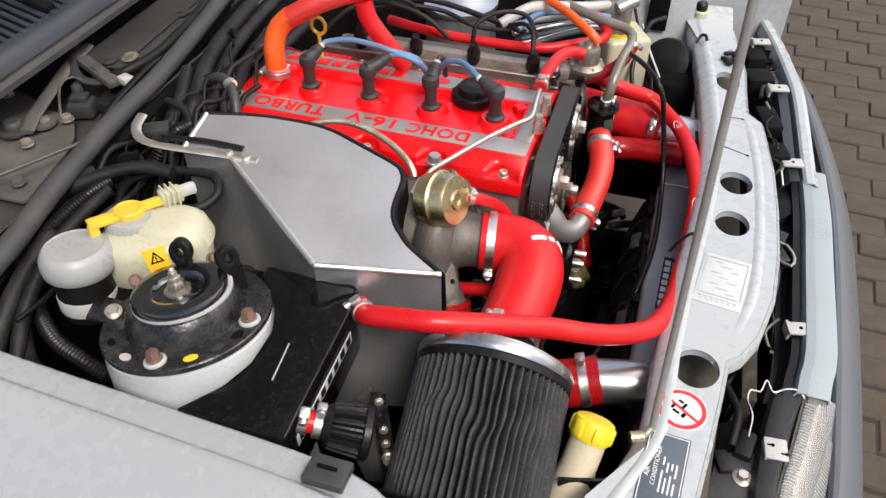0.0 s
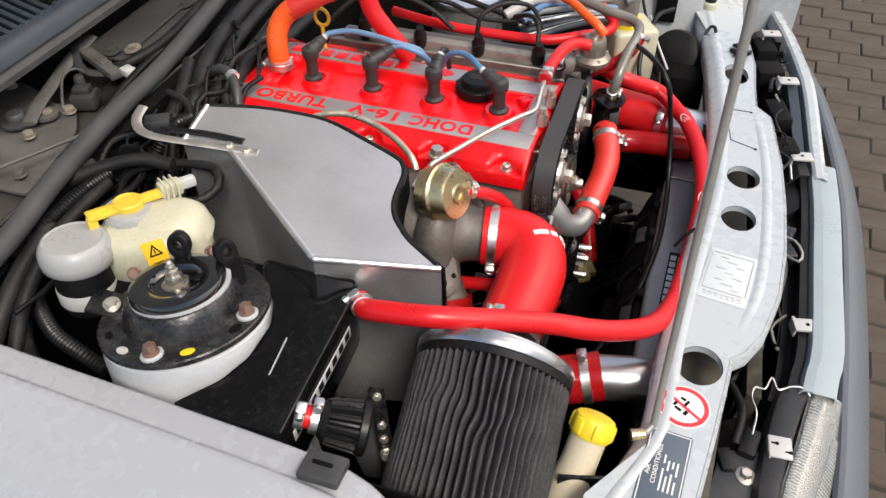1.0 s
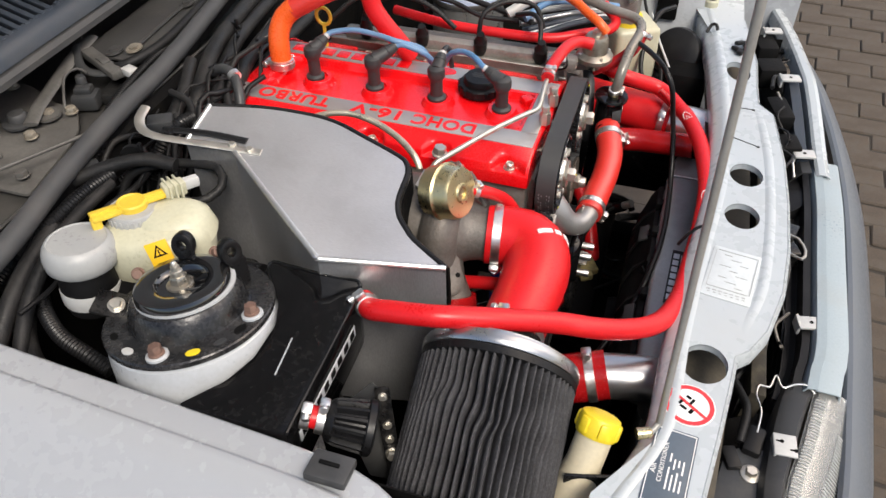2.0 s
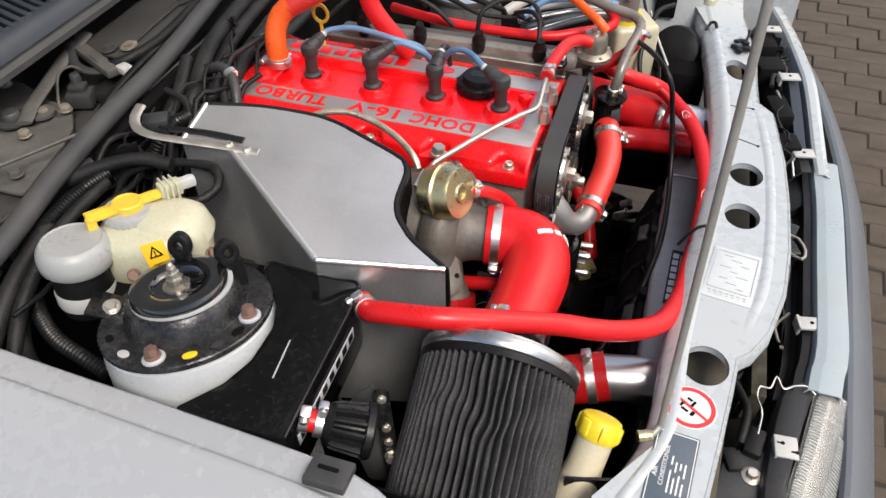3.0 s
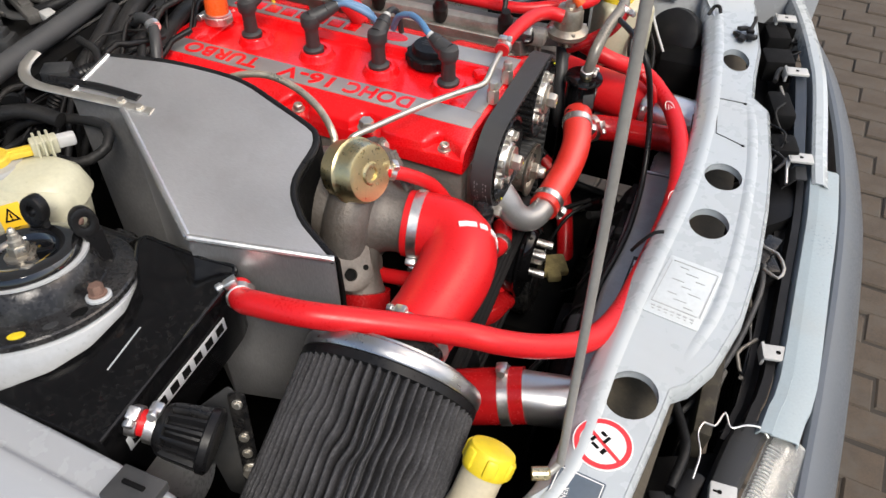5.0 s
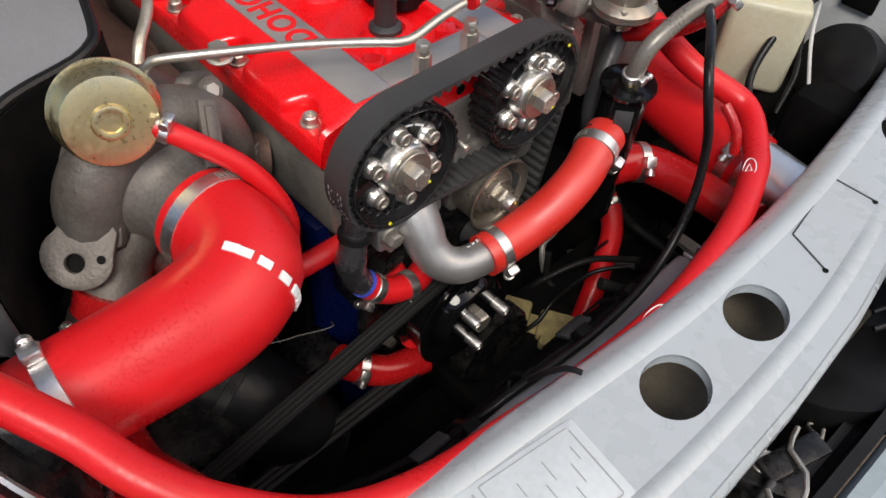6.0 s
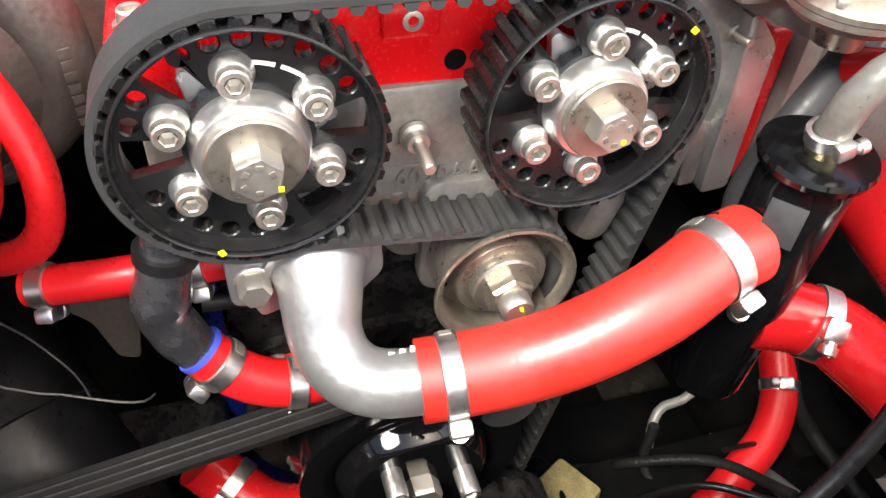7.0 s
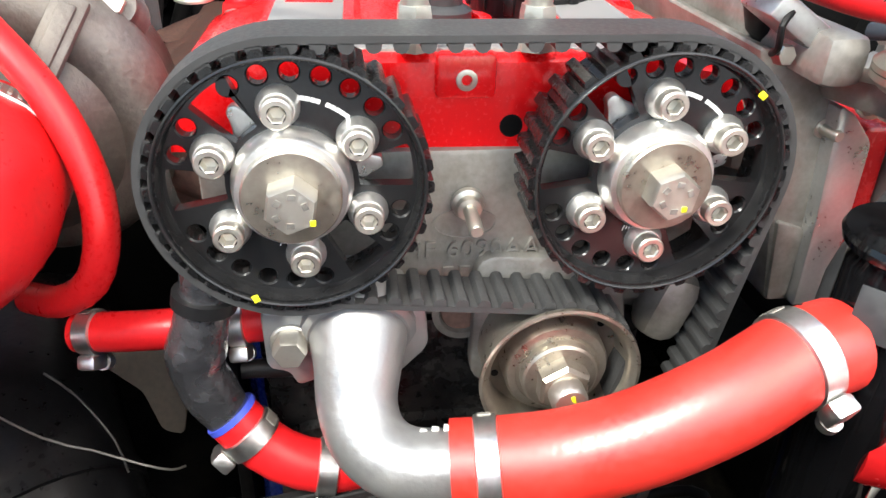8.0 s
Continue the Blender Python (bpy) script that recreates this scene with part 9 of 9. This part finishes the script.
for dx, dy in ((-0.007, 0.004), (0.008, -0.006)):
    b = bmesh.new()
    block(b, (0.007, 0.0022, 0.0006), m @ Matrix.Translation((dx, dy, 0.0017)))
    lathe(b, [(0.0024, 0), (0.0024, 0.0006), (0, 0.0006)], m @ Matrix.Translation((dx + 0.003, dy, 0.0015)), 10)
    part("slot", b, M_BLACK_PRINT_HOLE, cl)
b = bmesh.new()
tube(b, [(0.302, -0.339, 0.722), (0.303, -0.317, 0.735), (0.297, -0.294, 0.735), (0.301, -0.277, 0.735), (0.312, -0.277, 0.735), (0.320, -0.256, 0.735), (0.328, -0.271, 0.733), (0.343, -0.262, 0.733), (0.358, -0.257, 0.730), (0.368, -0.262, 0.724)], 0.0012, 8, 0.004)
part("spring_wire", b, M_STAINLESS, hl, "bent bright spring wire")
pil = thing("grille_post", (0.30, -0.19, 0.60), "pale dusty plastic post beside the grille", "post")
b = bmesh.new()
loft(b, [[(0.286, -0.27, z), (0.289, -0.195, z), (0.309, -0.139, z), (0.322, -0.160, z), (0.300, -0.262, z)] for z in (0.50, 0.66, 0.688)], True, True)
part("post", b, M_DUST_PLATE, pil)
lead("lamp_wire", [(0.272, -0.24, 0.70), (0.285, -0.28, 0.712), (0.29, -0.31, 0.72), (0.285, -0.35, 0.71)], 0.0055, M_LOOM, "black taped lamp wire", "cable")
lead("lamp_wire", [(0.345, 0.30, 0.735), (0.335, 0.26, 0.745), (0.342, 0.22, 0.742), (0.348, 0.18, 0.73)], 0.0022, M_STAINLESS, "thin bright wire behind the far headlamp", "wire")
fan2 = thing("electric_fan", (0.325, 0.16, 0.60), "black round fan housing behind the grille", "fan")
b = bmesh.new()
lathe(b, [(0.0, -0.02), (0.06, -0.02), (0.068, -0.01), (0.07, 0.02), (0.04, 0.03), (0, 0.03)], along((0.322, 0.17, 0.672), (-0.4, 0.1, 1)), 36)
part("housing", b, M_PLASTIC, fan2)
b = bmesh.new()
block(b, (0.05, 0.55, 0.06), Matrix.Translation((0.30, 0.42, 0.66)) @ Matrix.Rotation(radians(10), 4, "Z"), 0.012)
br = thing("front_brace", (0.30, 0.42, 0.62), "dark plastic brace behind the far headlamp", "brace")
part("brace", b, M_PLASTIC, br)
b = bmesh.new()
block(b, (0.012, 0.9, 0.35), Matrix.Translation((0.245, 0.0, 0.56)), 0.003)
part("front_panel", b, M_BAY, br)

rnd = random.Random(5)
for k in range(9):
    y = 0.14 + 0.05 * k
    pts = [(0.30 + 0.035 * rnd.random(), y + 0.03 * j + rnd.uniform(-0.012, 0.012), 0.745 + 0.03 * rnd.random()) for j in range(4)]
    lead("lamp_wire", pts, rnd.choice((0.0018, 0.0026, 0.004)), rnd.choice((M_RUBBER, M_LOOM, M_ALU_DULL)), "thin wire behind the far headlamp", "wire", "lamp wires")
for k in range(8):
    y = -0.24 + 0.05 * k
    pts = [(0.325 + 0.025 * rnd.random(), y + 0.03 * j + rnd.uniform(-0.015, 0.015), 0.675 + 0.03 * rnd.random()) for j in range(4)]
    lead("latch_wire", pts, rnd.choice((0.0016, 0.0024, 0.0034)), rnd.choice((M_RUBBER, M_GREY_PLASTIC, M_ALU_DULL)), "thin wire behind the grille", "wire", "latch wires")

# ---- far side of the bay ----
ft = thing("strut_tower", (-0.30, 0.50, 0.60), "bare silver strut tower on the far side", "strut tower")
b = bmesh.new()
lathe(b, [(0.075, 0.60), (0.073, 0.80), (0.070, 0.835), (0.062, 0.842), (0.0, 0.842)], Matrix.Translation((-0.30, 0.48, 0)), 48)
part("tower", b, M_ALU, ft)
b = bmesh.new()
lathe(b, [(0.074, 0.86), (0.076, 0.865), (0.076, 0.872), (0.05, 0.876), (0.03, 0.89), (0, 0.892)], Matrix.Translation((-0.30, 0.48, -0.03)), 48)
part("top_plate", b, M_POLISHED, ft)
eb = thing("expansion_bottle", (0.037, 0.435, 0.74), "yellowed square coolant bottle with a yellow cap", "coolant bottle")
b = bmesh.new()
block(b, (0.085, 0.085, 0.11), Matrix.Translation((0.035, 0.44, 0.785)) @ Matrix.Rotation(radians(28), 4, "Z"), 0.010, 3)
part("bottle", b, M_TANK, eb)
b = bmesh.new()
lathe(b, [(0.026, 0.838), (0.027, 0.842), (0.027, 0.855), (0.024, 0.858), (0, 0.858)], Matrix.Translation((0.025, 0.43, 0)), 32)
part("cap", b, M_YELLOW, eb)
b = bmesh.new()
block(b, (0.12, 0.10, 0.10), Matrix.Translation((0.03, 0.47, 0.69)), 0.01)
part("bracket", b, M_BAY, eb)
hn = thing("horn", (0.15, 0.45, 0.70), "round black horn beside the far wing", "horn")
b = bmesh.new()
lathe(b, [(0.0, -0.03), (0.035, -0.03), (0.048, -0.02), (0.05, 0.0), (0.046, 0.012), (0.03, 0.018), (0.0, 0.02)], along((0.125, 0.47, 0.77), (-0.3, -0.75, 0.5)), 36)
part("horn", b, M_PLASTIC, hn)
b = bmesh.new()
block(b, (0.08, 0.10, 0.16), Matrix.Translation((0.15, 0.44, 0.69)), 0.02)
part("bracket", b, M_BAY, hn)
# Black block on the wing stands for the dark of an opening.
b = bmesh.new()
block(b, (0.04, 0.006, 0.09), Matrix.Translation((0.09, 0.566, 0.835)), 0.01)
wo = thing("wing_opening", (0.09, 0.566, 0.80), "dark slot in the far inner wing", "opening")
part("slot", b, M_BLACK_PRINT_HOLE, wo)
for pts, r, mat, lab in (
    ([(0.105, 0.52, 0.84), (0.08, 0.47, 0.845), (0.065, 0.42, 0.81), (0.068, 0.38, 0.77), (0.09, 0.35, 0.75)], 0.0045, M_RUBBER, "black rubber cable hanging on the far side"),
    ([(0.045, 0.52, 0.85), (0.075, 0.46, 0.80), (0.10, 0.42, 0.77), (0.11, 0.38, 0.74)], 0.003, M_RUBBER, "thin black cable on the far inner wing"),
    ([(0.065, 0.50, 0.83), (0.09, 0.45, 0.80), (0.12, 0.42, 0.76)], 0.0022, M_TANK_WHITE, "thin white wire on the far inner wing"),
    ([(-0.16, 0.24, 0.92), (-0.12, 0.27, 0.94), (-0.08, 0.30, 0.935), (-0.03, 0.36, 0.915), (0.0, 0.41, 0.90)], 0.009, M_TANK_WHITE, "white plastic hose beside the inlet"),
    ([(-0.13, 0.24, 0.915), (-0.10, 0.28, 0.93), (-0.05, 0.32, 0.92), (0.01, 0.36, 0.90)], 0.006, M_BLUE_LEAD, "blue-grey cable beside the inlet"),
    ([(-0.15, 0.29, 0.915), (-0.11, 0.33, 0.93), (-0.06, 0.37, 0.925), (-0.02, 0.42, 0.91)], 0.006, M_GREY_PLASTIC, "dark grey cable beside the inlet"),
    ([(-0.40, 0.19, 0.93), (-0.33, 0.21, 0.945), (-0.26, 0.23, 0.935), (-0.20, 0.22, 0.92), (-0.14, 0.23, 0.915)], 0.004, M_LOOM, "black taped loom over the inlet"),
    ([(-0.40, 0.25, 0.91), (-0.33, 0.27, 0.93), (-0.27, 0.28, 0.925), (-0.18, 0.27, 0.91), (-0.12, 0.26, 0.90)], 0.005, M_LOOM, "black taped loom over the inlet"),
    ([(-0.44, 0.14, 0.92), (-0.40, 0.17, 0.95), (-0.34, 0.19, 0.955), (-0.28, 0.19, 0.94), (-0.235, 0.185, 0.91)], 0.004, M_LOOM, "thin black wire over the inlet")):
    lead("far_cable", pts, r, mat, lab, "cable", "far side cables")
al = thing("alloy_fittings", (0.0, 0.4, 0.86), "cluster of bare alloy hose fittings on the far side", "fittings")
for k, (x, y, z) in enumerate(((-0.03, 0.40, 0.915), (0.0, 0.43, 0.91), (0.02, 0.40, 0.90))):
    b = bmesh.new()
    tube(b, [(x, y, z), (x + 0.03, y + 0.02, z + 0.012)], 0.012, 18, curve=False)
    part("fitting", b, M_ALU, al)
b = bmesh.new()
block(b, (0.09, 0.06, 0.06), Matrix.Translation((0.0, 0.43, 0.875)), 0.012)
part("block", b, M_ALU_DULL, al)

# wires heaped behind the inlet
for k, (mat, o) in enumerate(((M_WHITE, 0.0), (M_COWL, 0.012), (M_ALU, 0.028), (M_WHITE, 0.046), (M_COWL, -0.012), (M_TANK_WHITE, 0.060), (M_LOOM, 0.020), (M_LOOM, 0.038))):
    w = 0.004 * (k % 3)
    lead("far_wire", [(-0.135 - o * 0.4, 0.262 + o, 0.872 + w), (-0.098 - o * 0.3, 0.278 + o, 0.880 + w), (-0.060, 0.305 + o * 0.9, 0.885 + w), (-0.025, 0.350 + o * 0.6, 0.880), (0.0 + o * 0.2, 0.395 + o * 0.4, 0.865)], 0.0052 if k < 6 else 0.0036, mat, "black taped wire in the heap behind the inlet" if mat is M_LOOM else "dark blue wire in the heap behind the inlet" if mat is M_COWL else "pale wire in the heap behind the inlet", "wire", "far wires")

# ---- block paving beside the car ----
pav = thing("pavement", (1.5, 1.5, 0.0), "weathered grey-brown block paving", "pavement", kind="structure")
meshes = []
for k in range(4):
    b = bmesh.new()
    block(b, (0.196, 0.096, 0.05), Matrix.Translation((0, 0, -0.019)), 0.005, 1)
    for v in b.verts:
        v.co += Vector((random.uniform(-1, 1), random.uniform(-1, 1), 0)) * 0.0015
    meshes.append(finish(b, "paver", M_PAVER, 30))
rng = random.Random(4)
for j in range(-2, 23):
    for i in range(10):
        x = 0.50 + 0.2 * i + (0.1 if j % 2 else 0.0) - 0.012 * j
        y = 0.80 + 0.1 * j
        if j < 6 and i > 4:
            x = 0.50 - 0.2 * (i - 4) + (0.1 if j % 2 else 0.0) - 0.012 * j
        elif i > 5:
            continue
        ob = new("paver", meshes[rng.randrange(4)])
        ob.parent = pav
        ob.matrix_parent_inverse = pav.matrix_basis.inverted()
        ob.matrix_basis = Matrix.Translation((x, y, rng.uniform(-0.002, 0.003))) @ Matrix.Rotation(radians(-4) + rng.uniform(-0.02, 0.02), 4, "Z") @ Matrix.Rotation(rng.uniform(-0.012, 0.012), 4, "X")

# the paving that goes on all round, in the same bond
corners = [(-0.097, -0.047, -0.04), (0.097, -0.047, -0.04), (0.097, 0.047, -0.04), (-0.097, 0.047, -0.04), (-0.097, -0.047, 0.0), (0.097, -0.047, 0.0), (0.097, 0.047, 0.0), (-0.097, 0.047, 0.0),
           (-0.092, -0.042, 0.005), (0.092, -0.042, 0.005), (0.092, 0.042, 0.005), (-0.092, 0.042, 0.005)]
quads = [(8, 9, 10, 11)] + [(a + o, (a + 1) % 4 + o, (a + 1) % 4 + 4 + o, a + 4 + o) for o in (0, 4) for a in range(4)]
verts, faces = [], []
for j in range(-55, 50):
    for i in range(-28, 28):
        if -2 <= j < 23 and (-5 <= i <= 4 if j < 6 else 0 <= i <= 5):
            continue
        x, y = 0.50 + 0.2 * i + (0.1 if j % 2 else 0.0) - 0.012 * j, 0.80 + 0.1 * j
        z, a = rng.uniform(-0.002, 0.003), radians(-4) + rng.uniform(-0.02, 0.02)
        n, c, w = len(verts), math.cos(a), math.sin(a)
        verts += [(x + u * c - v * w, y + u * w + v * c, z + h) for u, v, h in corners]
        faces += [tuple(n + k for k in q) for q in quads]
me = bpy.data.meshes.new("paving_field")
me.from_pydata(verts, [], faces)
me.materials.append(M_PAVER)
field = tagged(new("paving_field", me), "weathered block paving spreading round the car", "paving", kind="stuff")
